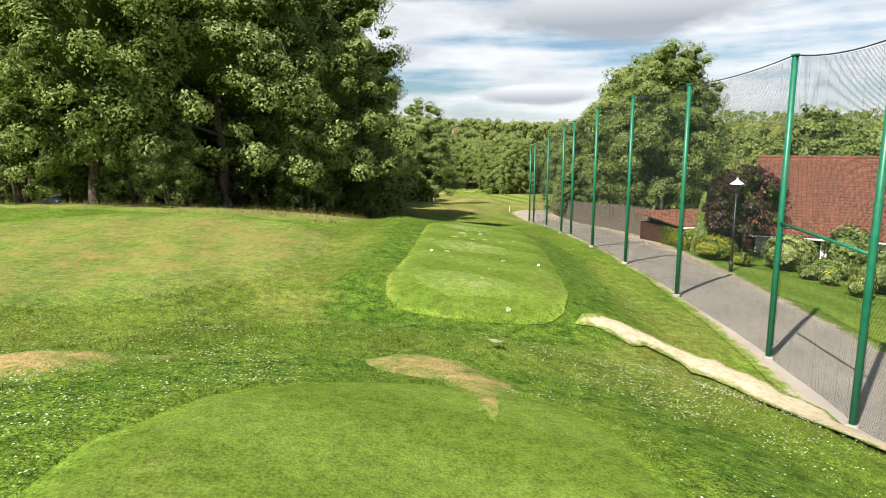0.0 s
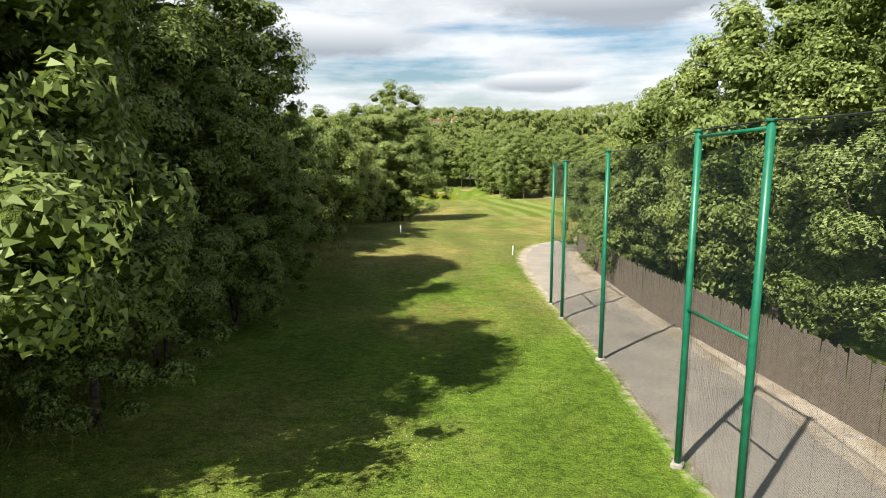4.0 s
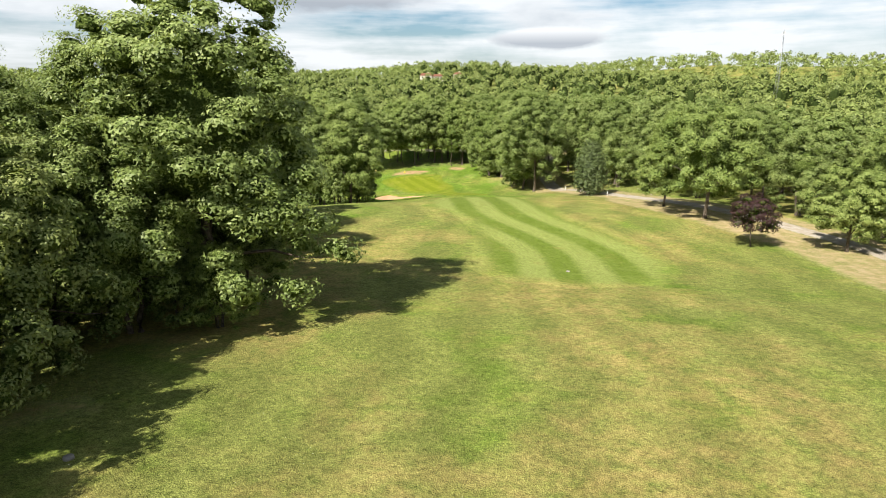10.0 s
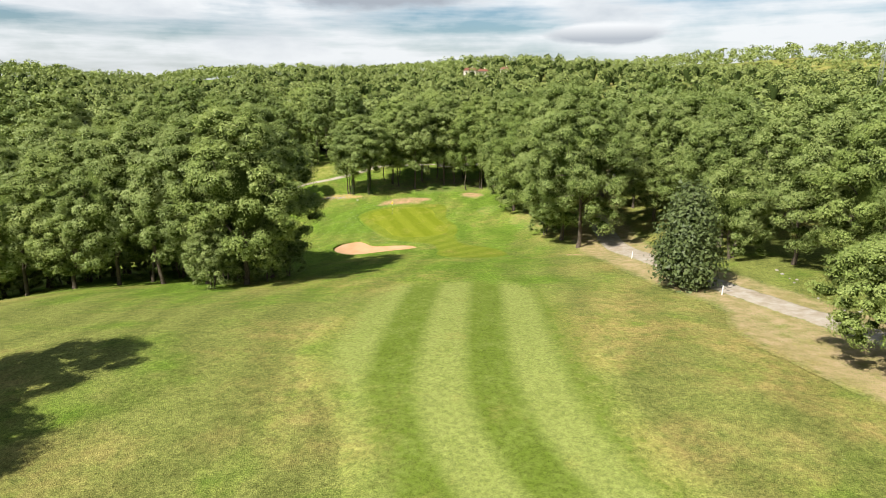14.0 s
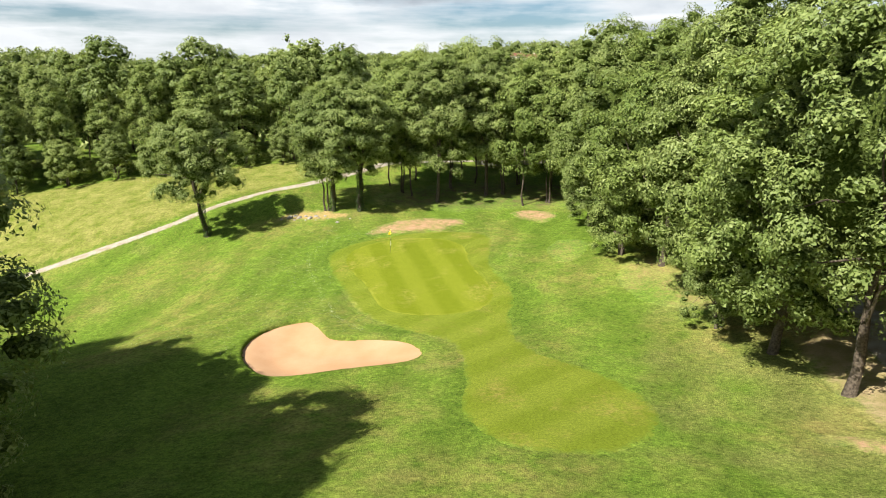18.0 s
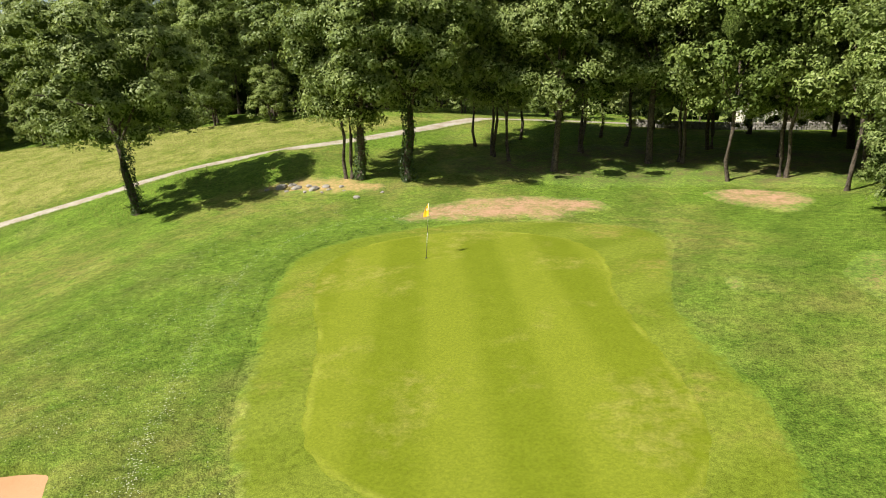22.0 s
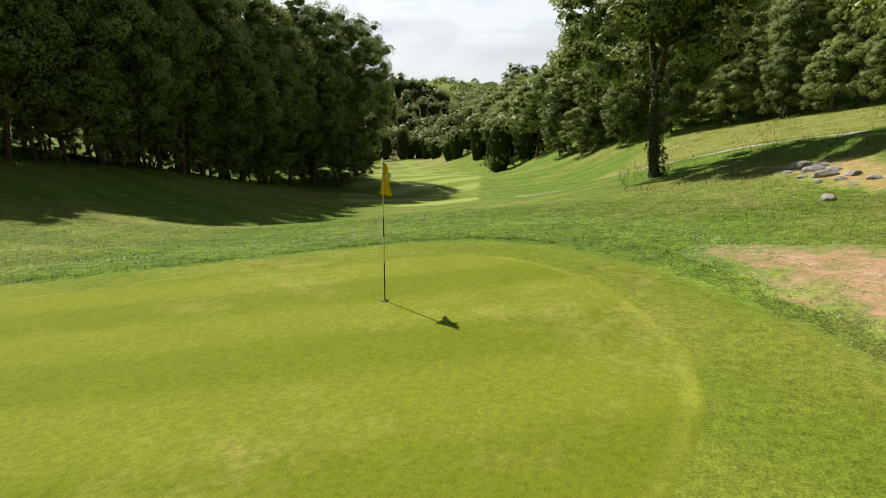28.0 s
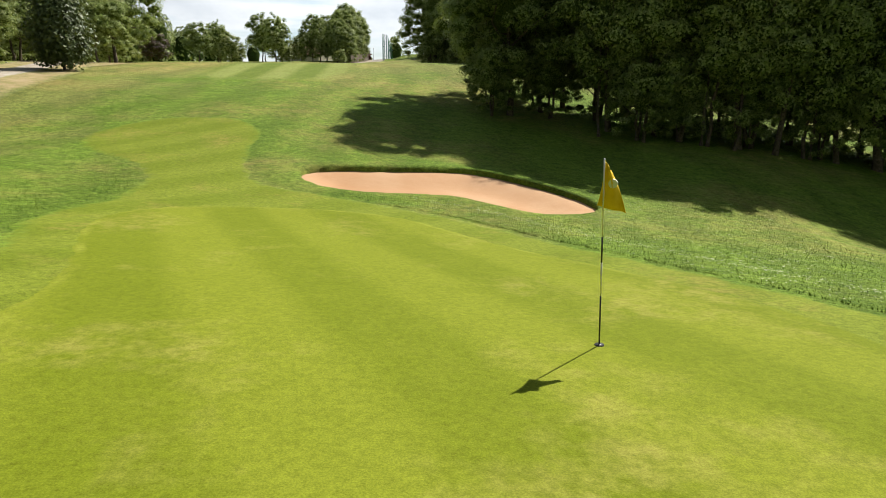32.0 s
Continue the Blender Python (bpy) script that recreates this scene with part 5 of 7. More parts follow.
# along the cart path
for row in [("park", 38.6, 154.6, 1.04), ("park", 36.8, 163.2, 0.62), ("plum", 38.3, 142.6, 1.1), ("park", 46.0, 140.4, 0.66), ("edge_c", 53.0, 124, 0.7)]:
    put_tree(*row, group="trees along the cart path")
for row in [("oak_a", 54.5, 132, 0.65), ("oak_c", 53, 146, 0.72), ("edge_a", 50.0, 156, 0.95), ("oak_a", 48.5, 165, 0.72), ("edge_a", 44.5, 172, 1.0), ("oak_c", 44.5, 180, 0.85), ("oak_a", 42.5, 188, 0.85), ("edge_a", 38.5, 191.5, 0.9),
            ("oak_a", 39.6, 198.5, 0.9), ("oak_b", 38.2, 207.5, 0.95), ("oak_a", 37, 216, 0.95), ("oak_a", 26.0, 207.6, 1.12), ("oak_c", 24.4, 212.5, 1.08), ("oak_a", 24.0, 219.6, 1.12), ("oak_c", 21.0, 227.0, 1.12), ("oak_a", 18.4, 234.8, 1.05),
            ("oak_b", 27, 231, 1.05), ("oak_b", 23.4, 239.5, 1.02), ("oak_c", 18.6, 242.5, 0.9), ("edge_a", 21.5, 244.5, 0.7), ("edge_a", 25.6, 235.0, 0.8)]:
    put_tree(*row, group="trees of the wood beside the green")
fill_wood([(35, 222), (29, 236), (27, 250), (60, 262), (62, 200), (45, 196)], 7.4, ["inner_a", "inner_b", "inner_a"], 8, "trees of the wood beside the green", 0.85, 1.0)
fill_wood([(53, 112), (68, 112), (68, 196), (49, 192), (54, 165)], 7.6, ["inner_a", "inner_b", "inner_d"], 9, "trees of the wood beside the cart path", 0.65, 0.85)
# behind the green
for row in [("lone", -22.9, 237.6, 1.0, 40, 1.0, -5), ("slim_b", -11.8, 243.6, 0.95), ("lone", -11.2, 243.9, 1.02, 150), ("lone", -8.2, 244.4, 1.08, 260), ("slim_a", -7.0, 253.4, 0.95), ("slim_b", -4.9, 251.0, 0.95), ("slim_a", -3.5, 250.0, 1.0),
            ("oak_b", -0.3, 248.6, 0.92), ("slim_b", 0.5, 253.8, 1.05), ("slim_a", 0.9, 258.8, 1.05), ("oak_b", 5.0, 252.2, 0.95), ("slim_b", 6.8, 252.8, 1.05), ("slim_a", 9.6, 248.6, 1.0), ("slim_b", 12.2, 249.4, 1.0), ("slim_a", 14.8, 246.4, 1.0),
            ("slim_a", 3.0, 256.5, 1.05), ("slim_b", 8.5, 257, 1.05), ("slim_a", 12.5, 255, 1.05), ("slim_a", -4.5, 256, 1.0), ("slim_b", 16.5, 251.5, 1.05), ("slim_a", 19.5, 248, 1.0), ("oak_b", 17, 258, 0.95), ("edge_c", 24, 252.5, 0.8), ("edge_a", 20.5, 257, 0.75), ("edge_a", 11.5, 266, 0.8), ("edge_a", 17, 265, 0.9), ("edge_a", 26, 262, 0.9), ("edge_c", -14, 269.5, 0.7), ("edge_a", -7, 275, 0.8), ("edge_a", 32, 268, 0.9), ("edge_c", 18.4, 230.0, 0.8), ("edge_a", 16.4, 239.5, 0.7), ("edge_a", 22.6, 216.0, 0.6), ("edge_c", 23.2, 223.2, 0.6)]:
    put_tree(*row, group="trees behind the green")
fill_wood([(-6, 260), (22, 258), (25, 264), (-2, 267)], 6.2, ["edge_a", "inner_d", "edge_c"], 15, "trees behind the green", 0.6, 0.9)
fill_wood([(-2, 264), (22, 260), (50, 264), (50, 290), (28, 286), (8, 276)], 7.0, ["inner_a", "slim_a", "inner_b"], 10, "trees behind the green", 0.78, 0.92)
fill_wood([(-14, 267), (-22, 260.5), (-33, 258.5), (-44, 256), (-54, 253.5), (-64, 249), (-70, 260), (-46, 268), (-20, 276)], 5.4, ["inner_c", "slim_a", "slim_b", "inner_c"], 11, "trees on the bank", 0.84, 1.0)
fill_wood([(-20, 280), (-46, 272), (-70, 264), (-70, 290), (-16, 292)], 7.6, ["inner_a", "inner_b"], 13, "trees on the bank", 0.86, 1.0)
fill_wood([(-66, 245), (-77, 237), (-90, 229.5), (-113, 221), (-150, 209), (-185, 197), (-185, 225), (-150, 242), (-80, 266)], 7.4, ["inner_a", "inner_b", "inner_a"], 12, "trees on the bank", 1.0, 1.15)
for x, y, k, size in ((-24, 260, "edge_a", 0.5), (-29, 259, "edge_c", 0.6), (-34.5, 257.6, "edge_a", 0.55), (-40, 256.4, "edge_c", 0.7), (-46, 255, "edge_a", 0.6), (-52, 253, "edge_c", 0.75), (-58, 250.6, "edge_a", 0.65), (-64, 247, "edge_c", 0.8), (-69, 242, "edge_a", 0.7), (-75, 237, "edge_a", 0.75), (-83, 232, "edge_c", 0.9), (-91, 228, "edge_a", 0.8)):
    put_tree(k, x, y, size, group="bushes on the bank")


def build_pine(x, y, size):
    """A small dark pine: tiers of drooping needles on a straight stem."""
    rng = np.random.default_rng(77)
    cs, ns = [], []
    for k in range(70):
        # boughs, longest at a third of the height
        u = (k + 0.5) / 70
        h, t = 0.35 + 5.3 * u, k * 2.39996
        r = 2.0 * (1 - u) ** 0.55 * (0.55 + 0.45 * min(1.0, u * 4.5)) * rng.uniform(0.75, 1.12) + 0.12
        for q in rng.uniform(0.25, 1.0, int(60 + 70 * r)) ** 0.6:
            side = rng.normal(0, 0.28, 3)
            cs.append((math.cos(t) * r * q + side[0], math.sin(t) * r * q + side[1], h + 0.30 * q * r * 0.5 + side[2]))
            ns.append((math.cos(t) * 0.6 + side[0], math.sin(t) * 0.6 + side[1], 0.6))
    v, f = leaf_cards(rng, np.array(cs), np.array(ns), 0.13)
    bm = bmesh.new()
    limb(bm, (0, 0, -0.3), (0, 0, 5.9), 0.13, 0.02, 7, 4, rng, 0.005)
    for k in range(14):
        t, h = k * 2.4, 0.7 + k * 0.33
        limb(bm, (0, 0, h), (math.cos(t) * (1.5 - h * 0.2), math.sin(t) * (1.5 - h * 0.2), h + 0.1), 0.03, 0.008, 4, 2, rng, 0.03)
    top = new("pine_tree")
    top.matrix_basis = Matrix.Translation((x, y, ground_at(x, y))) @ Matrix.Diagonal((size, size, size, 1))
    piece("trunk", done(bm, "trunk", "bark", True), top)
    piece("crown", mesh_of("crown", v, f, "pine"), top)
    tagged(top, "small bushy dark green pine beside the cart path", "tree", "trees along the cart path")


build_pine(31.2, 181.0, 1.4)


def far_woods():
    """The woods on the hills: thousands of crowns, each a cap of leaf sprays over a dark core."""
    rng = np.random.default_rng(31)
    place = []
    for ring, (r0, r1, gap) in enumerate([(60, 170, 7.0), (170, 330, 7.6), (330, 560, 8.6), (560, 900, 11.0)]):
        n = int(math.pi * (r1 + 60) ** 2 / gap**2)
        x, y = rng.uniform(-r1 - 60, r1 + 60, n), rng.uniform(60 - r1, 260 + r1, n)
        far = np.hypot(x, np.maximum(np.maximum(110 - y, y - 235), 0))
        turn = np.degrees(np.arctan2(x, y - 110))
        ok = (far > r0) & (far < r1) & (((np.abs(turn) < 62) & (y > 160)) | ((y > 60) & (x < -40)) | (far < 175))
        # open ground: the hole itself, the valley fairway, the gardens
        ok &= ~((x > -68) & (x < 68) & (y > -60) & (y < 290)) & ~((x < -40) & (x > -113) & (y > np.where(x < -60, 182, 198)) & (y < 262 + np.minimum((x + 66) * 0.28, 0)))
        ok &= ~((np.abs(x) < 70) & (y < 0) & (far < 70))
        ok[ok] = ~inside(VALLEY, x[ok], y[ok])
        keep = np.flatnonzero(ok)
        x, y = x[keep], y[keep]
        cell = {}
        for a, b in zip(x, y):
            cell.setdefault((int(a // gap), int(b // gap)), (a, b))
        place += [(a, b, gap, ring) for a, b in cell.values()]
    place = np.array(place)
    z = land(place[:, 0], place[:, 1])
    middle = z + rng.uniform(4.4, 11.4, len(place))
    vs, fs, base = [], [], 0
    for ring, (cards, size) in enumerate([(300, 0.47), (200, 0.62), (110, 0.90), (60, 1.35)]):
        at = np.flatnonzero(place[:, 3] == ring)
        n = len(at)
        if not n:
            continue
        wide = place[at, 2] * rng.uniform(0.44, 0.66, n)
        tall = rng.uniform(3.4, 5.4, n) * (1 + 0.10 * ring)
        mid = middle[at]
        who = np.repeat(np.arange(n), cards)
        lobes = rng.normal(0, 1, (n, 8, 3))
        lobes /= np.linalg.norm(lobes, axis=2)[:, :, None]
        lobes[:, :, 2] = np.abs(lobes[:, :, 2]) * 1.1 - 0.25
        d = rng.normal(0, 1, (len(who), 3))
        d /= np.linalg.norm(d, axis=1)[:, None]
        d[:, 2] = np.where(rng.random(len(who)) < 0.7, np.abs(d[:, 2]), d[:, 2])
        way = lobes[who, rng.integers(0, 8, len(who))] * 0.62 + d * 0.46
        c = np.column_stack([place[at, 0][who], place[at, 1][who], mid[who]]) + way * np.column_stack([wide[who], wide[who], tall[who]])
        v, f = leaf_cards(rng, c, d * 1.2 + (0, 0, 0.35), size, 0.15, 0.34)
        vs.append(v)
        fs.append(f + base)
        base += len(v)
    # low boughs at the wood's foot
    at = np.flatnonzero(place[:, 3] == 0)
    who = np.repeat(at, 70)
    t, h = rng.uniform(0, 2 * math.pi, len(who)), rng.uniform(0.2, 7.0, len(who))
    out = np.column_stack([np.cos(t), np.sin(t), np.full(len(who), 0.3)])
    r = place[who, 2] * rng.uniform(0.30, 0.52, len(who)) * (0.75 + 0.25 * np.sin(h))
    v, f = leaf_cards(rng, np.column_stack([place[who, 0] + out[:, 0] * r, place[who, 1] + out[:, 1] * r, z[who] + h]), out, 0.62, 0.15, 0.5)
    vs.append(v)
    fs.append(f + base)
    tagged(piece("woodland", mesh_of("woodland", np.concatenate(vs), np.concatenate(fs), "woods")), "dense green broadleaf woods covering the hills", "woodland", kind="stuff")
    # solid columns for stems and inner mass, near-black for the shade between crowns
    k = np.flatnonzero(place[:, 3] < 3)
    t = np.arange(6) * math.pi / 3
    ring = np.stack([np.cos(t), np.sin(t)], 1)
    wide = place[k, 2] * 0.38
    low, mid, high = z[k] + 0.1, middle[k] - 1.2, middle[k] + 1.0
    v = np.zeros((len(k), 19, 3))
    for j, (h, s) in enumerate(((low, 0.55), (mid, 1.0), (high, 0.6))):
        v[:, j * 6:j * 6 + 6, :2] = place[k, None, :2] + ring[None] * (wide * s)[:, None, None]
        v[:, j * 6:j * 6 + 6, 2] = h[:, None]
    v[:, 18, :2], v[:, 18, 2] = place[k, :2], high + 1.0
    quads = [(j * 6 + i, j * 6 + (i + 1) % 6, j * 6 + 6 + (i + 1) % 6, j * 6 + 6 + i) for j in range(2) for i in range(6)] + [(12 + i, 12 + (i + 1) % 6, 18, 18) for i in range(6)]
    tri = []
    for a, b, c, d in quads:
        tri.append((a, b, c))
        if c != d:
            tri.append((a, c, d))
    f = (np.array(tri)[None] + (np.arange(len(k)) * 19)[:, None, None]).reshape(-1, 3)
    tagged(piece("woodland_shade", mesh_of("woodland_shade", v.reshape(-1, 3), f, "crown_shade")), "near-black solid cores for the shade inside the woods on the hills", "woodland", kind="stuff")


far_woods()


# ---- the netting beside the road ----
POSTS = [(8.6, -6.0, 0), (8.7, 0.5, 0), (8.8, 6.4, 0), (8.83, 12.95, 2), (8.97, 16.45, 0), (8.77, 22.2, 0), (8.65, 27.9, 0), (8.5, 33.3, 0), (8.75, 40.0, 1), (8.6, 42.4, 0), (8.92, 50.3, 0), (8.88, 57.1, 1), (8.95, 60.4, 0)]


def tube_mesh(name, pts, r, mat, sides=5):
    """One bent tube through the points."""
    v, f = [], []
    for k, p in enumerate(pts):
        q = (pts[min(k + 1, len(pts) - 1)] - pts[max(k - 1, 0)]).to_track_quat("Z", "Y").to_matrix()
        v += [p + q @ Vector((math.cos(t) * r, math.sin(t) * r, 0)) for t in np.arange(sides) * 2 * math.pi / sides]
        if k:
            f += [((k - 1) * sides + i, (k - 1) * sides + (i + 1) % sides, k * sides + (i + 1) % sides, k * sides + i) for i in range(sides)]
    return mesh_of(name, v, f, mat, True)


def build_netting():
    """Tall green posts with cross rails, a black top cable, and panels of fine mesh between them."""
    top = tagged(new("ball_netting"), "tall green steel posts carrying black ball-stop netting beside the road", "netting")
    top.location = (8.7, 27.0, ground_at(8.7, 27.0))
    high = 7.1
    at = [Vector((x, y, ground_at(x, y))) for x, y, _ in POSTS]
    base = Vector(top.location)
    post = rod_mesh("post", (0, 0, -0.3), (0, 0, high), 0.075, "paint", 0.07, 10)
    cap = box_mesh("cap", (0.18, 0.18, 0.05), "paint", 0.012)
    foot = box_mesh("foot", (0.26, 0.26, 0.14), "stone", 0.03)
    hs = []
    for (x, y, _), p in zip(POSTS, at):
        grow = 1.05 if 10 < y < 20 else 1.0
        q = piece("post", post, top, Matrix.Translation(p - base) @ pose(0, 0, 0, 0, 0.5 if y < 20 else 0, y * 31 % 90) @ Matrix.Diagonal((1, 1, grow, 1)))
        piece("cap", cap, q, pose(0, 0, high))
        piece("foot", foot, q, pose(0, 0, 0.04))
        hs.append(p.z + high * grow)
    for k in range(len(at) - 1):
        a, b = at[k] - base, at[k + 1] - base
        za, zb = hs[k] - base.z, hs[k + 1] - base.z
        if POSTS[k][2]:
            if POSTS[k][2] == 1:
                piece("rail", rod_mesh("rail", (a.x, a.y, za - 0.12), (b.x, b.y, zb - 0.12), 0.035, "paint"), top)
            piece("rail", rod_mesh("rail", (a.x, a.y, a.z + 3.5), (b.x, b.y, b.z + 3.5), 0.035, "paint"), top)
        n, sag = 8, 0.12 if POSTS[k][2] != 1 else 0.0
        pts = [Vector((a.x + (b.x - a.x) * t, a.y + (b.y - a.y) * t, za + (zb - za) * t - 4 * sag * t * (1 - t))) for t in np.linspace(0, 1, n + 1)]
        piece("cable", tube_mesh("cable", pts, 0.016, "black"), top)
        # mesh panel: thin strands both ways
        verts, faces = [], []
        rows, cols = 330, max(8, int((b - a).length / 0.6))
        wide, slim = 0.0027, 0.0026
        for r in range(rows + 1):
            f = r / rows
            for i in range(n):
                t0, t1 = i / n, (i + 1) / n
                line = []
                for t in (t0, t1):
                    low = a.z + (b.z - a.z) * t + 0.06
                    hi = za + (zb - za) * t - 4 * sag * t * (1 - t) - 0.03
                    line.append((a.x + (b.x - a.x) * t + 0.10 + 0.05 * math.sin(f * 3 + t * 5), a.y + (b.y - a.y) * t, low + (hi - low) * f))
                s = len(verts)
                verts += [(*line[0][:2], line[0][2] - wide), (*line[1][:2], line[1][2] - wide), (*line[1][:2], line[1][2] + wide), (*line[0][:2], line[0][2] + wide)]
                faces.append((s, s + 1, s + 2, s + 3))
        for c in range(cols + 1):
            t = c / cols
            x, y = a.x + (b.x - a.x) * t, a.y + (b.y - a.y) * t
            low, hi = a.z + (b.z - a.z) * t + 0.06, za + (zb - za) * t - 4 * sag * t * (1 - t) - 0.03
            s = len(verts)
            xx = [x + 0.10 + 0.05 * math.sin(f * 3 + t * 5) for f in (0, 1)]
            verts += [(xx[0], y - slim, low), (xx[0], y + slim, low), (xx[1], y + slim, hi), (xx[1], y - slim, hi)]
            faces.append((s, s + 1, s + 2, s + 3))
        piece("mesh_panel", mesh_of("mesh_panel", verts, faces, "net"), top, None, "fine black netting panel")


build_netting()

# ---- timber fence ----
FENCE = [(14.2, 41.6), (13.7, 50), (13.4, 58), (13.6, 66), (13.9, 71), (14.3, 76), (15.0, 82), (15.45, 84.4)]


def build_timber_fence():
    line = opened(FENCE, 0.155)
    top = tagged(new("timber_fence"), "weathered upright-board timber fence along the gravel verge", "fence")
    x0, y0 = line[0]
    top.location = (x0, y0, ground_at(x0, y0))
    base = Vector(top.location)
    boards = [box_mesh("board", (0.022, 0.142, 1.92 + 0.05 * k), "plank", 0.006, (0, 0, 0.96 + 0.025 * k)) for k in range(3)]
    stake = box_mesh("fence_post", (0.09, 0.09, 2.0), "plank", 0.01, (0.07, 0, 0.95))
    rng = np.random.default_rng(9)
    z = land(line[:, 0], line[:, 1])
    for k in range(len(line) - 1):
        d = line[k + 1] - line[k]
        turn = math.degrees(math.atan2(d[1], d[0])) - 90
        m = pose(line[k, 0] - base.x, line[k, 1] - base.y, z[k] - base.z - 0.02 + rng.normal(0, 0.015), rng.normal(0, 0.6), rng.normal(0, 0.5), turn)
        piece("board", boards[k % 3], top, m)
        if k % 15 == 0:
            piece("fence_post", stake, top, m)
    for h in (0.45, 1.5):
        for k in range(0, len(line) - 16, 15):
            a, b = line[k], line[k + 15]
            piece("fence_rail", rod_mesh("fence_rail", (a[0] - base.x + 0.04, a[1] - base.y, z[k] - base.z + h), (b[0] - base.x + 0.04, b[1] - base.y, z[k + 15] - base.z + h), 0.035, "plank", None, 4), top)


build_timber_fence()

# ---- house, shed and garden ----


def tile_mesh(name):
    """One half-round clay tile, 0.26 wide and 0.42 long, lying along +y."""
    v, f = [], []
    for y, r, dz in ((0, 0.115, 0.03), (0.44, 0.10, 0.0)):
        for k in range(6):
            t = math.pi * k / 5
            v.append((math.cos(t) * r, y, math.sin(t) * r * 0.8 + dz))
    for k in range(5):
        f.append((k, k + 1, k + 7, k + 6))
    v += [(0.19, 0, 0.012), (0.19, 0.44, -0.01), (0.09, 0, 0.012), (0.09, 0.44, -0.01)]
    f += [(14, 12, 13, 15), (0, 1, 2, 3, 4, 5)]
    return mesh_of(name, v, f, "tile", False)


def lay_tiles(parent, origin, along, up, wide, long, budget, seed):
    """Tiles on a roof slope from its eave: along the eave and up the slope; the nearest as pieces, the rest joined."""
    rng = np.random.default_rng(seed)
    me = tile_mesh("tile")
    along, up = Vector(along).normalized(), Vector(up).normalized()
    out = along.cross(up)
    turn = Matrix((along, up, out)).transposed().to_4x4()
    nx, ny = int(wide / 0.27), int(long / 0.37)
    co = np.array([v.co[:] for v in me.vertices])
    fv, ff, made = [], [], 0
    for j in range(ny):
        for i in range(nx):
            p = Vector(origin) + along * (i * 0.27 + 0.13) + up * (j * 0.37) + out * (0.02 + rng.normal(0, 0.006))
            m = Matrix.Translation(p) @ turn @ pose(0, 0, 0, 0, rng.normal(0, 1.5), rng.normal(0, 1.2))
            if made < budget:
                piece("tile", me, parent, m)
                made += 1
            else:
                s = sum(len(a) for a in fv)
                fv.append(np.array([(m @ Vector(c))[:] for c in co]))
                ff += [tuple(s + q for q in pl.vertices) for pl in me.polygons]
    if fv:
        ob = piece("roof_tiles", mesh_of("roof_tiles", np.concatenate(fv), ff, "tile"), parent)
        ob["kind"] = "stuff"


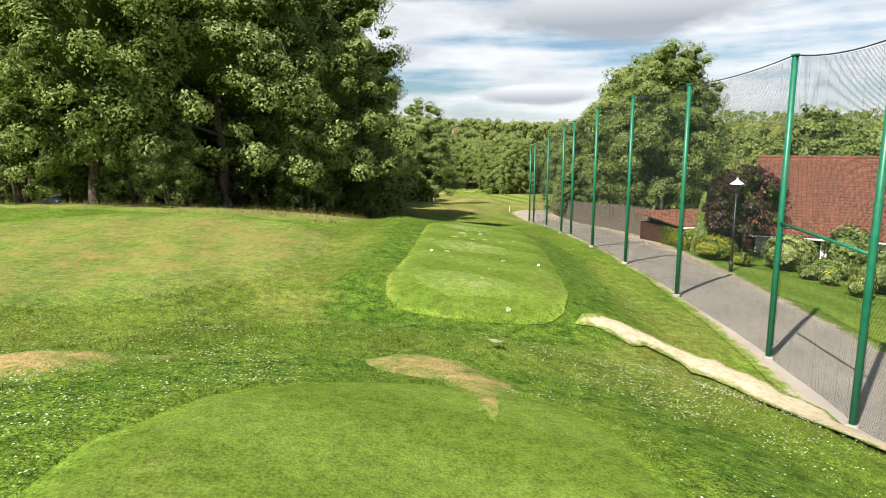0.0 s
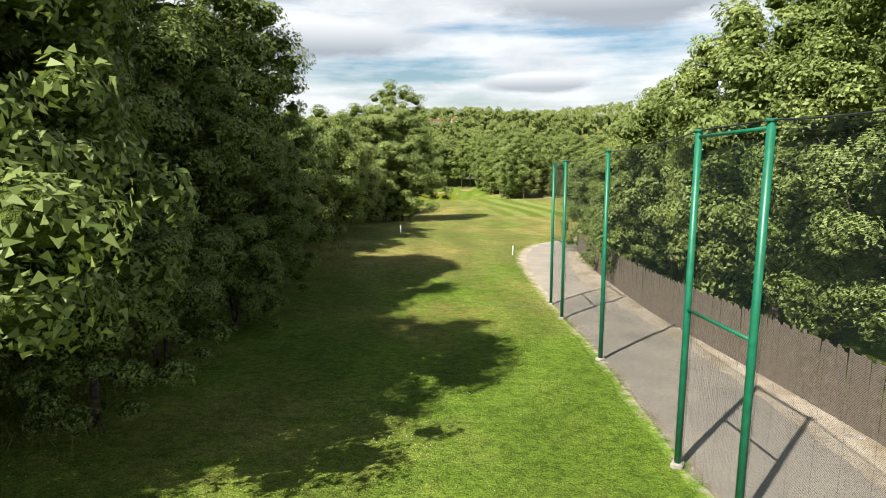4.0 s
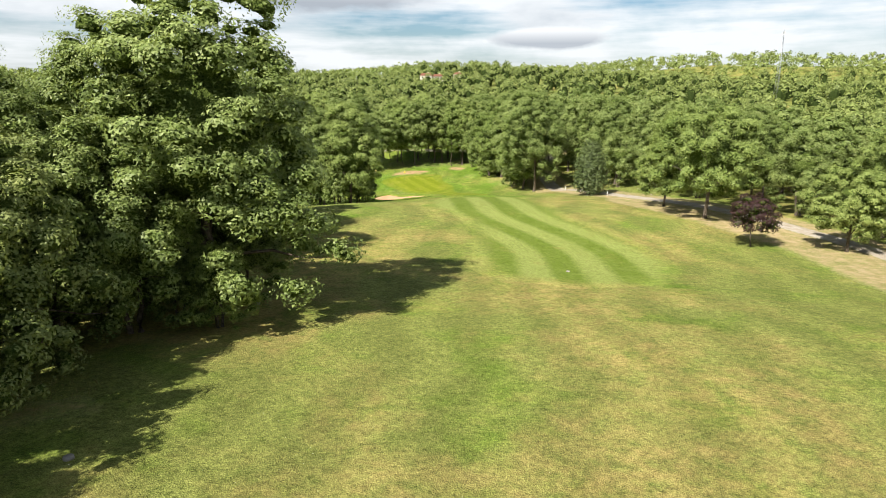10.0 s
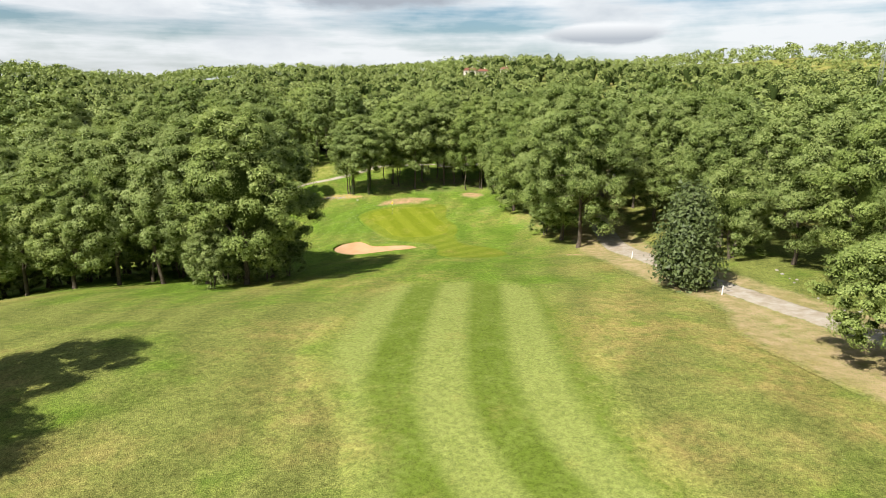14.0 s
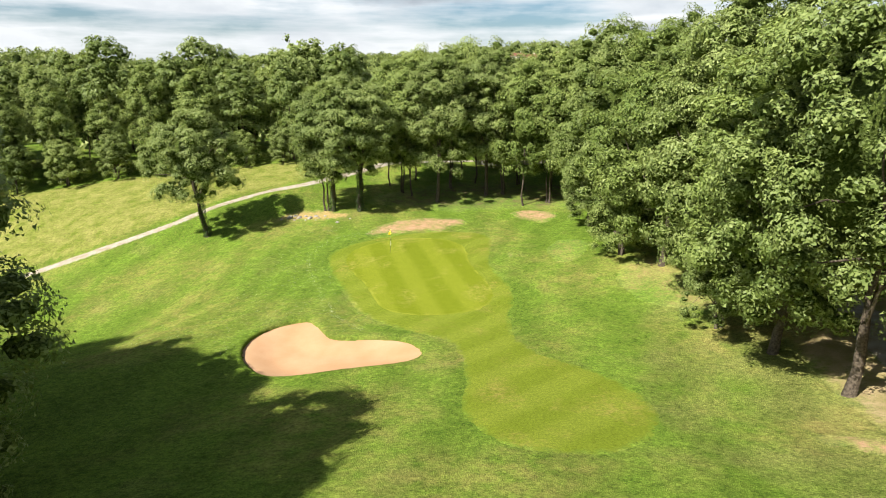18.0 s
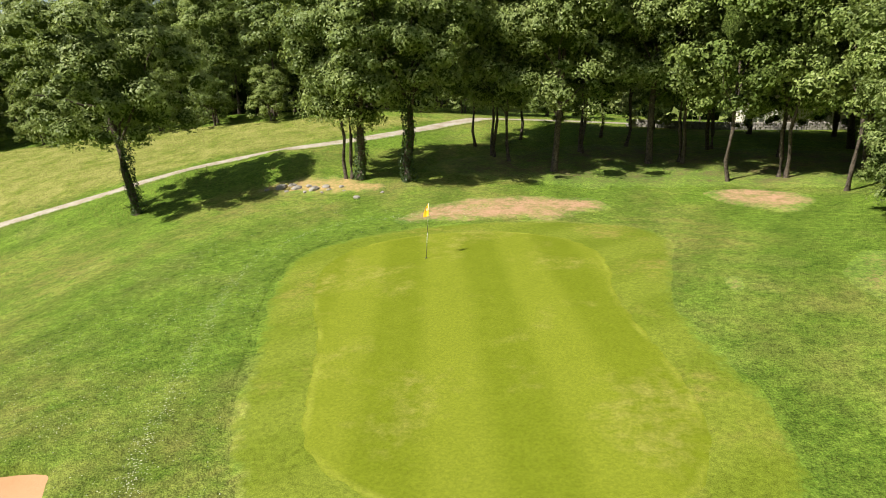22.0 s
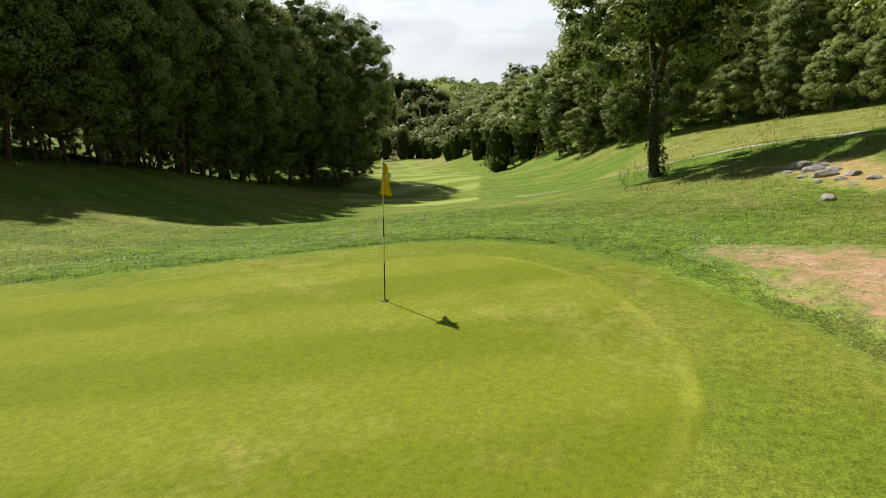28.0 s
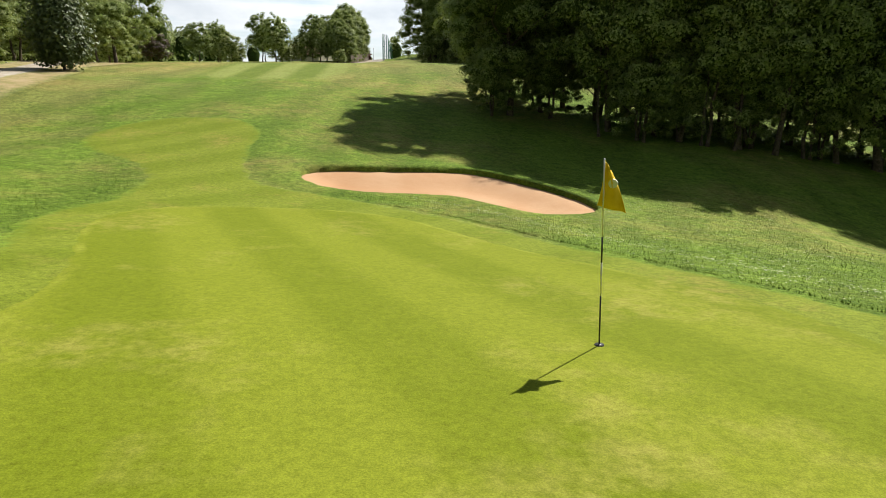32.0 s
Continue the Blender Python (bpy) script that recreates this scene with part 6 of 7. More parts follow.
def build_house():
    top = tagged(new("house"), "low cream house under a steep weathered red clay-tile roof", "house")
    gx, gy = 25.0, 33.6
    g = 11.75
    top.matrix_basis = pose(gx, gy, g, 0, 0, -28)
    w, d, e, r = 14.0, 18.5, 2.0, 6.1
    piece("wall", box_mesh("wall", (w, 0.3, e + 0.8), "plaster", 0.01, (0, 0, (e + 0.8) / 2 - 0.8)), top)
    piece("wall", box_mesh("wall", (w, 0.3, e + 0.8), "plaster", 0.01, (0, d, (e + 0.8) / 2 - 0.8)), top)
    for x in (-w / 2 + 0.15, w / 2 - 0.15):
        v = [(x - 0.15, 0.16, -0.8), (x - 0.15, d - 0.16, -0.8), (x - 0.15, d - 0.16, e), (x - 0.15, d / 2, r - 0.2), (x - 0.15, 0.16, e)]
        v += [(a + 0.3, b, c) for a, b, c in v]
        piece("gable", mesh_of("gable", v, [(0, 1, 2, 3, 4), (9, 8, 7, 6, 5), (0, 5, 6, 1), (1, 6, 7, 2), (2, 7, 8, 3), (3, 8, 9, 4), (4, 9, 5, 0)], "plaster"), top)
    slope = Vector((0, d / 2 + 0.6, r - e + 0.15))
    lo = Vector((-w / 2 - 0.4, -0.6, e - 0.12))
    roof = piece("roof", mesh_of("roof", [lo, lo + Vector((w + 0.8, 0, 0)), lo + Vector((w + 0.8, 0, 0)) + slope, lo + slope, (w / 2 + 0.4, d + 0.6, e - 0.12), (-w / 2 - 0.4, d + 0.6, e - 0.12)],
                                 [(0, 1, 2, 3), (3, 2, 4, 5)], "tile"), top)
    lay_tiles(roof, lo + slope.normalized() * 0.02, (1, 0, 0), slope, w + 0.8, slope.length, 300, 6)
    bm = bmesh.new()
    for k in range(36):
        rod(bm, (-w / 2 - 0.4 + k * 0.41, d / 2, r + 0.08), (-w / 2 + k * 0.41 + 0.02, d / 2, r + 0.05), 0.13, 0.12, 8)
    piece("ridge_tiles", done(bm, "ridge_tiles", "tile"), roof)
    piece("gutter", rod_mesh("gutter", (-w / 2 - 0.4, -0.68, e - 0.16), (w / 2 + 0.4, -0.68, e - 0.16), 0.06, "white"), top, None, "pale half-round gutter")
    for x, ww, hh in ((-4.2, 0.9, 1.15), (-1.6, 0.9, 2.0), (2.0, 1.4, 1.2)):
        win = piece("door" if hh > 1.5 else "window", box_mesh("leaf", (ww, 0.06, hh), "glass", 0.005, (x, -0.19, (1.0 if hh > 1.5 else 1.3))), top)
        piece("frame", box_mesh("frame", (ww + 0.14, 0.05, 0.08), "white", 0.01, (x, -0.2, (1.0 if hh > 1.5 else 1.3) + hh / 2 + 0.04)), win)
        piece("frame", box_mesh("frame", (0.07, 0.05, hh), "white", 0.01, (x - ww / 2 - 0.035, -0.2, (1.0 if hh > 1.5 else 1.3))), win)
        piece("frame", box_mesh("frame", (0.07, 0.05, hh), "white", 0.01, (x + ww / 2 + 0.035, -0.2, (1.0 if hh > 1.5 else 1.3))), win)
    # porch wing with its own small roof
    px = 0.6
    wing = piece("wing", box_mesh("wing", (3.4, 2.6, e + 0.5), "plaster", 0.01, (px + 1.7, -1.4, (e + 0.5) / 2 - 0.3)), top)
    v0 = Vector((px - 0.3, -3.1, e + 0.25))
    sl = Vector((0, 3.4, 1.35))
    wr = piece("wing_roof", mesh_of("wing_roof", [v0, v0 + Vector((4.1, 0, 0)), v0 + Vector((4.1, 0, 0)) + sl, v0 + sl, v0 + Vector((0, 0, -0.12)), v0 + Vector((4.1, 0, -0.12))], [(0, 1, 2, 3), (0, 4, 5, 1)], "tile"), top)
    lay_tiles(wr, v0, (1, 0, 0), sl, 4.0, sl.length, 0, 8)
    piece("fascia", box_mesh("fascia", (4.2, 0.04, 0.16), "white", 0.01, (px + 1.75, -3.13, e + 0.15)), wing)


build_house()


def build_shed():
    top = tagged(new("shed"), "low dark-stained timber shed with a shallow red tile roof", "shed")
    x, y = 16.6, 39.6
    top.matrix_basis = pose(x, y, 11.95, 0, 0, 16)
    w, d, h = 5.4, 4.2, 1.95
    for sx, sy, px, py in ((w, 0.12, 0, -d / 2), (w, 0.12, 0, d / 2), (0.12, d - 0.24, -w / 2 + 0.06, 0), (0.12, d - 0.24, w / 2 - 0.06, 0)):
        wall = piece("wall", box_mesh("wall", (sx, sy, h + 0.5), "dark_wood", 0.008, (px, py, (h + 0.5) / 2 - 0.5)), top)
        if sy < 0.2 and py < 0:
            for k in range(11):
                piece("board", box_mesh("board", (w, 0.02, 0.15), "dark_wood", 0.004, (0, py - 0.068, 0.12 + k * 0.17)), wall)
    piece("fascia", box_mesh("fascia", (w + 0.7, 0.05, 0.24), "dark_wood", 0.01, (0, -d / 2 - 0.38, h + 0.06)), top)
    piece("gutter", rod_mesh("gutter", (-w / 2 - 0.36, -d / 2 - 0.46, h + 0.13), (w / 2 + 0.36, -d / 2 - 0.46, h + 0.13), 0.055, "steel"), top, None, "pale metal gutter")
    lo, sl = Vector((-w / 2 - 0.35, -d / 2 - 0.4, h + 0.14)), Vector((0, d + 0.8, 0.45))
    roof = piece("roof", mesh_of("roof", [lo, lo + Vector((w + 0.7, 0, 0)), lo + Vector((w + 0.7, 0, 0)) + sl, lo + sl], [(0, 1, 2, 3)], "tile"), top)
    lay_tiles(roof, lo, (1, 0, 0), sl, w + 0.7, sl.length, 260, 12)


build_shed()


def build_lamp():
    x, y = 13.5, 28.4
    top = tagged(new("street_lamp"), "slim dark garden street lamp with a white conical shade", "street lamp")
    top.location = (x, y, ground_at(x, y))
    piece("pole", rod_mesh("pole", (0, 0, -0.2), (0, 0, 3.55), 0.055, "black", 0.04, 10), top)
    piece("base", rod_mesh("base", (0, 0, 0), (0, 0, 0.5), 0.085, "black", 0.075, 10), top)
    bm = bmesh.new()
    rod(bm, (0, 0, 3.9), (0, 0, 4.06), 0.28, 0.06, 20)
    rod(bm, (0, 0, 4.05), (0, 0, 4.16), 0.06, 0.03, 10)
    rod(bm, (0, 0, 3.87), (0, 0, 3.9), 0.29, 0.28, 20)
    piece("shade", done(bm, "shade", "white"), top, None, "white enamel cone shade")
    piece("globe", rod_mesh("globe", (0, 0, 3.55), (0, 0, 3.88), 0.10, "glass", 0.16, 12), top)


build_lamp()


def leafy_mound(name, x, y, size, count, mat, leaf, label, category, seed, boxy=False, group="garden plants"):
    """A dense shrub, clipped hedge or cypress: leaves over a dark core."""
    rng = np.random.default_rng(seed)
    count = int(count * 2.2)
    d = rng.normal(0, 1, (count, 3))
    d /= np.linalg.norm(d, axis=1)[:, None]
    if boxy:
        d /= np.max(np.abs(d), axis=1)[:, None]
        d *= 0.97 + 0.06 * rng.random((count, 1))
    else:
        d *= (0.8 + 0.2 * np.sin(d[:, :1] * 9 + d[:, 1:2] * 7)) * rng.uniform(0.82, 1.03, (count, 1))
    n = d / np.linalg.norm(d, axis=1)[:, None]
    c = d * np.array(size) / 2 + (0, 0, size[2] / 2)
    if boxy == "cone":
        t = rng.random(count) ** 1.6
        a = rng.uniform(0, 2 * math.pi, count)
        r = size[0] / 2 * (1 - t) ** 0.75 * rng.uniform(0.85, 1.05, count) + 0.03
        c = np.column_stack([np.cos(a) * r, np.sin(a) * r, t * size[2]])
        n = np.column_stack([np.cos(a), np.sin(a), np.full(count, 0.3)])
    v, f = leaf_cards(rng, c, n * 1.6, leaf)
    top = tagged(new(name), label, category, group)
    top.location = (x, y, ground_at(x, y) - 0.02)
    piece("leaves", mesh_of("leaves", v, f, mat), top)
    # solid core, coloured dark for the shade under the leaves
    bm = bmesh.new()
    if boxy == "cone":
        rod(bm, (0, 0, 0), (0, 0, size[2] * 0.93), size[0] * 0.42, 0.02, 10)
    elif boxy:
        bmesh.ops.create_cube(bm, size=1.0, matrix=Matrix.Translation((0, 0, size[2] / 2)) @ Matrix.Diagonal((size[0] * 0.9, size[1] * 0.9, size[2] * 0.92, 1)))
    else:
        bmesh.ops.create_icosphere(bm, subdivisions=2, radius=1.0, matrix=Matrix.Translation((0, 0, size[2] * 0.46)) @ Matrix.Diagonal((size[0] * 0.40, size[1] * 0.40, size[2] * 0.42, 1)))
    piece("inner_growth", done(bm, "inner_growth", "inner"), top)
    return top


def build_garden():
    hedge = leafy_mound("hedge", 14.9, 37.2, (1.7, 2.9, 1.15), 1900, "gold", 0.07, "clipped golden-green box hedge beside the road", "hedge", 1, True)
    hedge.rotation_euler = (0, 0, 0.15)
    leafy_mound("cypress", 14.9, 35.0, (1.0, 1.0, 3.3), 2600, "lime", 0.08, "narrow pointed green cypress in the garden", "conifer", 2, "cone")
    leafy_mound("shrub", 14.6, 32.6, (2.2, 2.4, 1.25), 1700, "gold", 0.09, "rounded yellow-green garden shrub beside the lawn", "shrub", 3)
    leafy_mound("shrub", 15.0, 30.6, (1.0, 1.0, 0.7), 500, "gold", 0.07, "small golden garden shrub by the lawn", "shrub", 4)
    leafy_mound("ornamental_grass", 17.2, 30.4, (2.4, 2.4, 1.7), 1500, "grey", 0.16, "arching tuft of tall ornamental grass", "ornamental grass", 5)
    leafy_mound("shrub", 18.2, 28.6, (2.0, 1.6, 0.9), 900, "lime", 0.09, "low clipped green shrub by the house", "shrub", 6)
    leafy_mound("shrub", 19.6, 29.8, (2.2, 2.2, 2.4), 1500, "oak", 0.13, "tall dark green broad-leaved garden shrub", "shrub", 7)
    leafy_mound("shrub", 18.4, 25.8, (2.4, 2.2, 1.7), 1500, "oak", 0.12, "green flowering shrub in the garden bed", "shrub", 8)
    leafy_mound("shrub", 20.6, 26.2, (2.6, 2.4, 2.6), 1700, "lime", 0.13, "tall leafy garden shrub before the house wall", "shrub", 9)
    leafy_mound("shrub", 17.8, 22.6, (2.4, 2.2, 1.5), 1400, "grey", 0.10, "grey-leaved rounded garden shrub in the bed", "shrub", 10)
    leafy_mound("shrub", 20.4, 22.6, (3.0, 2.6, 2.8), 1900, "oak", 0.14, "large dark green garden shrub near the house", "shrub", 11)
    leafy_mound("shrub", 16.9, 28.0, (1.2, 1.0, 0.7), 500, "grey", 0.08, "low silvery edging shrub at the flower bed", "shrub", 15)
    for k, (x, y, s) in enumerate(((17.0, 26.9, 0.55), (16.8, 24.7, 0.7), (17.6, 26.2, 0.4))):
        clump = leafy_mound("flower_clump", x, y, (s * 1.5, s * 1.5, s * 1.2), 420, "lime", 0.07, "clump of bright yellow garden flowers", "flowers", 20 + k)
        r = np.random.default_rng(60 + k)
        d = r.normal(0, 1, (46, 3)) + (0, 0, 0.6)
        d /= np.linalg.norm(d, axis=1)[:, None]
        piece("blossom", mesh_of("blossom", *leaf_cards(r, d * np.array((s, s, s * 0.8)) * 0.78 + (0, 0, s * 0.62), d, 0.05), "bloom"), clump, None, "bright yellow blossom")
    put_tree("plum", 16.3, 33.4, 1.05, group="garden plants")
    lawn = closed([(12.95, 10), (13.0, 18), (13.0, 24), (13.4, 30.4), (14.4, 31.2), (16.4, 28.4), (16.2, 22), (16.6, 10)], 0.5)
    tagged(piece("garden_lawn", patch_mesh("garden_lawn", lawn, "tee", 0.06, 0.7, tilt_map(0, 0, 10), 0.03)), "strip of watered garden lawn beside the road", "lawn", kind="structure")
    chair = tagged(new("garden_chair"), "white plastic garden chair by the house", "chair")
    chair.matrix_basis = pose(18.6, 31.6, ground_at(18.6, 31.6), 0, 0, 200)
    piece("seat", box_mesh("seat", (0.5, 0.48, 0.04), "white", 0.01, (0, 0, 0.42)), chair)
    piece("backrest", box_mesh("backrest", (0.5, 0.04, 0.55), "white", 0.012, (0, 0.25, 0.7)), chair)
    for x in (-0.22, 0.22):
        for y in (-0.2, 0.22):
            piece("leg", box_mesh("leg", (0.045, 0.045, 0.42), "white", 0.008, (x, y, 0.21)), chair)
        piece("armrest", box_mesh("armrest", (0.05, 0.46, 0.03), "white", 0.008, (x, 0.0, 0.64)), chair)


build_garden()

# ---- on the course ----


def build_flag():
    x, y = -1.71, 232.35
    z = float(land(x, y)[0]) + 0.035
    top = tagged(new("flagstick"), "black-and-white banded flagstick with a drooping yellow flag", "flagstick")
    top.matrix_basis = Matrix.Translation((x, y, z)) @ pose(0, 0, 0, -1.2, 2.4, 0)
    for a, b, mat in ((-0.1, 0.62, "black"), (0.62, 1.02, "white"), (1.02, 1.32, "black"), (1.32, 2.2, "white")):
        piece("pole_band", rod_mesh("pole_band", (0, 0, a), (0, 0, b), 0.0095 if a < 1.3 else 0.008, mat, None, 10), top)
    piece("cup_rim", rod_mesh("cup_rim", (0, 0, -0.02), (0, 0, 0.012), 0.056, "black", None, 16), top)
    verts, faces = [], []
    nx, nz = 12, 14
    for i in range(nx + 1):
        for k in range(nz + 1):
            u, w = i / nx, k / nz
            out = 0.34 * (u - 0.25 * w) * (0.22 + 0.78 * w)
            verts.append((out * 0.9 + 0.01, 0.045 * math.sin(u * 7 + w * 2.0) * u * 1.2, 2.18 - w * 0.50 - u * 0.12 * (1 - w * 0.3)))
    for i in range(nx):
        for k in range(nz):
            s = i * (nz + 1) + k
            faces.append((s, s + 1, s + nz + 2, s + nz + 1))
    cloth = mesh_of("flag", verts, faces, "yellow", True)
    ob = piece("flag", cloth, top, pose(0, 0, 0, 0, 0, 158), "drooping yellow cloth flag")
    m = ob.modifiers.new("thick", "SOLIDIFY")
    m.thickness = 0.004
    bm = bmesh.new()
    rod(bm, (0.10, -0.028, 1.93), (0.10, 0.006, 1.93), 0.05, 0.05, 14)
    piece("emblem", done(bm, "emblem", "white"), ob, None, "white round emblem")


build_flag()


def build_small_things():
    bm = bmesh.new()
    bmesh.ops.create_icosphere(bm, subdivisions=2, radius=0.055, matrix=Matrix.Diagonal((1, 1, 0.8, 1)) @ Matrix.Translation((0, 0, 0.08)))
    ball = done(bm, "tee_marker", "white", True)
    for x, y in ((0.35, 21.7), (3.9, 21.6)):
        tagged(piece("tee_marker", ball, None, pose(x, y, ground_at(x, y) + 0.13)), "white ball-shaped tee marker on the mown tee", "tee marker", "tee markers")
    stake = box_mesh("boundary_stake", (0.07, 0.07, 0.8), "white", 0.012, (0, 0, 0.35))
    for x, y, t in ((9.0, 78.8, 3), (-0.65, 88.8, -4), (33.4, 178.6, 2), (30.0, 195.0, 3)):
        tagged(piece("boundary_stake", stake, None, pose(x, y, ground_at(x, y), t, t / 2, 20)), "short white wooden boundary stake in the grass", "stake", "boundary stakes")
    sprinkler = rod_mesh("drain_cover", (0, 0, -0.05), (0, 0, 0.05), 0.16, "stone", 0.15, 12)
    for x, y in ((19.0, 132.0), (-1.6, 101.2), (-2.0, 120.5)):
        tagged(piece("marker_stone", sprinkler, None, pose(x, y, ground_at(x, y) + 0.03, 0, 0, 10)), "pale round marker stone set in the turf", "stone", "marker stones")
    rng = np.random.default_rng(14)
    rocks = []
    for k in range(4):
        bm = bmesh.new()
        bmesh.ops.create_icosphere(bm, subdivisions=2, radius=1.0)
        for v in bm.verts:
            v.co *= 1 + 0.28 * noise.noise(v.co * 1.3 + Vector((k * 9, 0, 0)))
            v.co.z *= 0.62
        rocks.append(done(bm, "rock", "stone"))
    spots = [(-15.3, 241.4, 0.42), (-14.8, 241.9, 0.30), (-14.2, 241.5, 0.34), (-13.6, 241.9, 0.26), (-13.0, 241.5, 0.38), (-12.5, 242.0, 0.30), (-12.0, 241.6, 0.20), (-11.5, 242.2, 0.22),
             (-14.5, 240.9, 0.18), (-13.3, 241.0, 0.16), (-9.6, 240.6, 0.20), (-12.2, 241.1, 0.13), (-11.0, 241.6, 0.12), (-8.6, 241.8, 0.12), (-16.0, 241.0, 0.2)]
    spots += [(float(13.55 + 0.06 * (y - 42) * (y > 60) * 0.9 + rng.normal(0, 0.18)), float(y), float(rng.uniform(0.06, 0.16))) for y in rng.uniform(43, 86, 46)]
    spots += [(float(x), float(y), float(rng.uniform(0.07, 0.16))) for x, y in zip(rng.uniform(39.6, 41.2, 14), rng.uniform(168, 186, 14)) if x - 41 < 0]
    for k, (x, y, s) in enumerate(spots):
        m = pose(x, y, ground_at(x, y) + s * 0.12, rng.uniform(-15, 15), rng.uniform(-15, 15), rng.uniform(0, 360)) @ Matrix.Diagonal((s, s * 0.8, s * 0.8, 1))
        tagged(piece("rock", rocks[k % 4], None, m), "pale rough limestone rock lying in the grass", "rock", "loose rocks")
    # thin dry clay bank among the rocks
    clay = closed([(-16.6, 240.6), (-16.2, 242.6), (-13.5, 243.3), (-11.0, 243.8), (-8.6, 243.0), (-9.4, 241.6), (-12.2, 240.9), (-14.4, 240.4)], 0.4)
    tagged(piece("eroded_bank", patch_mesh("eroded_bank", clay, "scuff", 0.05, 0.5, None, 0.15)), "dry eroded bank edge with stones", "bank", kind="structure")
    shade = closed([(-9, 247), (-4, 246), (2, 245.6), (8, 247.4), (14, 247), (20, 250), (18, 256), (10, 258), (2, 257), (-5, 252)], 0.6)
    tagged(piece("leaf_litter", patch_mesh("leaf_litter", shade, "litter", 0.035, 0.8, None, 0.25)), "brown leaf litter under the trees behind the green", "leaf litter", kind="structure")


M["litter"] = surface("leaf_litter", lambda n, p: n.mix(n.span(n.noise(p, 0.8, 6.0, 0.65), 0.42, 0.6), n.mix(n.noise(p, 12.0), rgb(0.10, 0.060, 0.035), rgb(0.17, 0.11, 0.065)), rgb(0.075, 0.125, 0.02)), 0.95, (12.0, 0.6, 0.05), rim=2.6, thin=0.36)
build_small_things()


def build_mast():
    x, y = 238.0, 538.0
    top = tagged(new("lattice_mast"), "slim galvanised lattice radio mast on the wooded hill", "mast")
    g = ground_at(x, y)
    top.location = (x, y, g)
    h = 62.0 - g
    leg = [(math.cos(t), math.sin(t)) for t in (0.3, 2.4, 4.5)]
    w = lambda z: 1.5 * (1 - z / h) + 0.35  # noqa: E731
    for a, b in leg:
        piece("leg", rod_mesh("leg", (a * w(0), b * w(0), -1), (a * w(h), b * w(h), h), 0.11, "steel", None, 6), top)
    for k in range(16):
        z0, z1 = h * k / 16, h * (k + 1) / 16
        bm = bmesh.new()
        for i in range(3):
            (a, b), (c, d) = leg[i], leg[(i + 1) % 3]
            rod(bm, (a * w(z0), b * w(z0), z0), (c * w(z1), d * w(z1), z1), 0.06, None, 4)
            rod(bm, (a * w(z0), b * w(z0), z0), (c * w(z0), d * w(z0), z0), 0.05, None, 4)
        piece("brace", done(bm, "brace", "steel"), top)
    for k, t in enumerate((0.2, 2.2, 4.4)):
        piece("antenna", box_mesh("antenna", (0.3, 0.2, 2.2), "white", 0.03, (math.cos(t) * 0.8, math.sin(t) * 0.8, h - 1.6)), top)
    piece("lightning_rod", rod_mesh("lightning_rod", (0, 0, h - 0.5), (0, 0, h + 3), 0.05, "steel", None, 5), top)


build_mast()


def build_far_house(x, y, w, d, h, turn, label, lift=0.0):
    top = tagged(new("hillside_house"), label, "house", "houses on the hill")
    top.matrix_basis = pose(x, y, ground_at(x, y) + lift, 0, 0, turn)
    piece("wall", box_mesh("wall", (w, d, h + 6), "plaster", 0.05, (0, 0, h / 2 - 3)), top)
    r = d * 0.3
    v = [(-w / 2 - 0.5, -d / 2 - 0.5, h), (w / 2 + 0.5, -d / 2 - 0.5, h), (w / 2 + 0.5, d / 2 + 0.5, h), (-w / 2 - 0.5, d / 2 + 0.5, h), (-w / 2 + 1.5, 0, h + r), (w / 2 - 1.5, 0, h + r)]
    piece("roof", mesh_of("roof", v, [(0, 1, 5, 4), (2, 3, 4, 5), (1, 2, 5), (3, 0, 4), (3, 2, 1, 0)], "tile"), top)
    piece("chimney", box_mesh("chimney", (0.8, 0.8, 2.2), "plaster", 0.05, (w * 0.2, d * 0.1, h + r)), top)
    for k in range(3):
        piece("window", box_mesh("window", (1.1, 0.06, 1.3), "glass", 0.02, (-w * 0.3 + k * w * 0.3, -d / 2 - 0.02, h * 0.55)), top)


build_far_house(-16, 690, 11, 8, 3.5, 5, "dark red-roofed house among trees on the hilltop", 8.6)
build_far_house(-5, 692, 9, 7, 3.2, 15, "red-roofed hillside house among trees", 8.2)
build_far_house(14, 700, 7, 6, 3.2, -10, "pale hillside house with an orange roof", 9.0)
build_far_house(17.5, 283, 11, 7, 3.2, 20, "house with a red roof seen through the trees")


def build_wall():
    """Dry stone wall behind the trees: stones laid in rows."""
    top = tagged(new("stone_wall"), "low pale dry-stone wall beyond the trees", "wall")
    x0, y0 = 2.0, 268.0
    top.location = (x0, y0, ground_at(x0, y0))
    rng = np.random.default_rng(21)
    bm = bmesh.new()
    bmesh.ops.create_cube(bm, size=1.0)
    bmesh.ops.bevel(bm, geom=bm.edges[:], offset=0.12, segments=1, affect="EDGES")
    stone = done(bm, "stone", "stone")
    for row in range(3):
        for k in range(46):
            x = k * 0.42 + (row % 2) * 0.2
            y = x * 0.42
            s = (0.40 + rng.normal(0, 0.03), 0.34, 0.22)
            z = ground_at(x0 + x, y0 + y) - top.location.z
            piece("stone", stone, top, pose(x, y, z + 0.1 + row * 0.22, rng.normal(0, 3), rng.normal(0, 3), 22 + rng.normal(0, 4)) @ Matrix.Diagonal((*s, 1)))


build_wall()


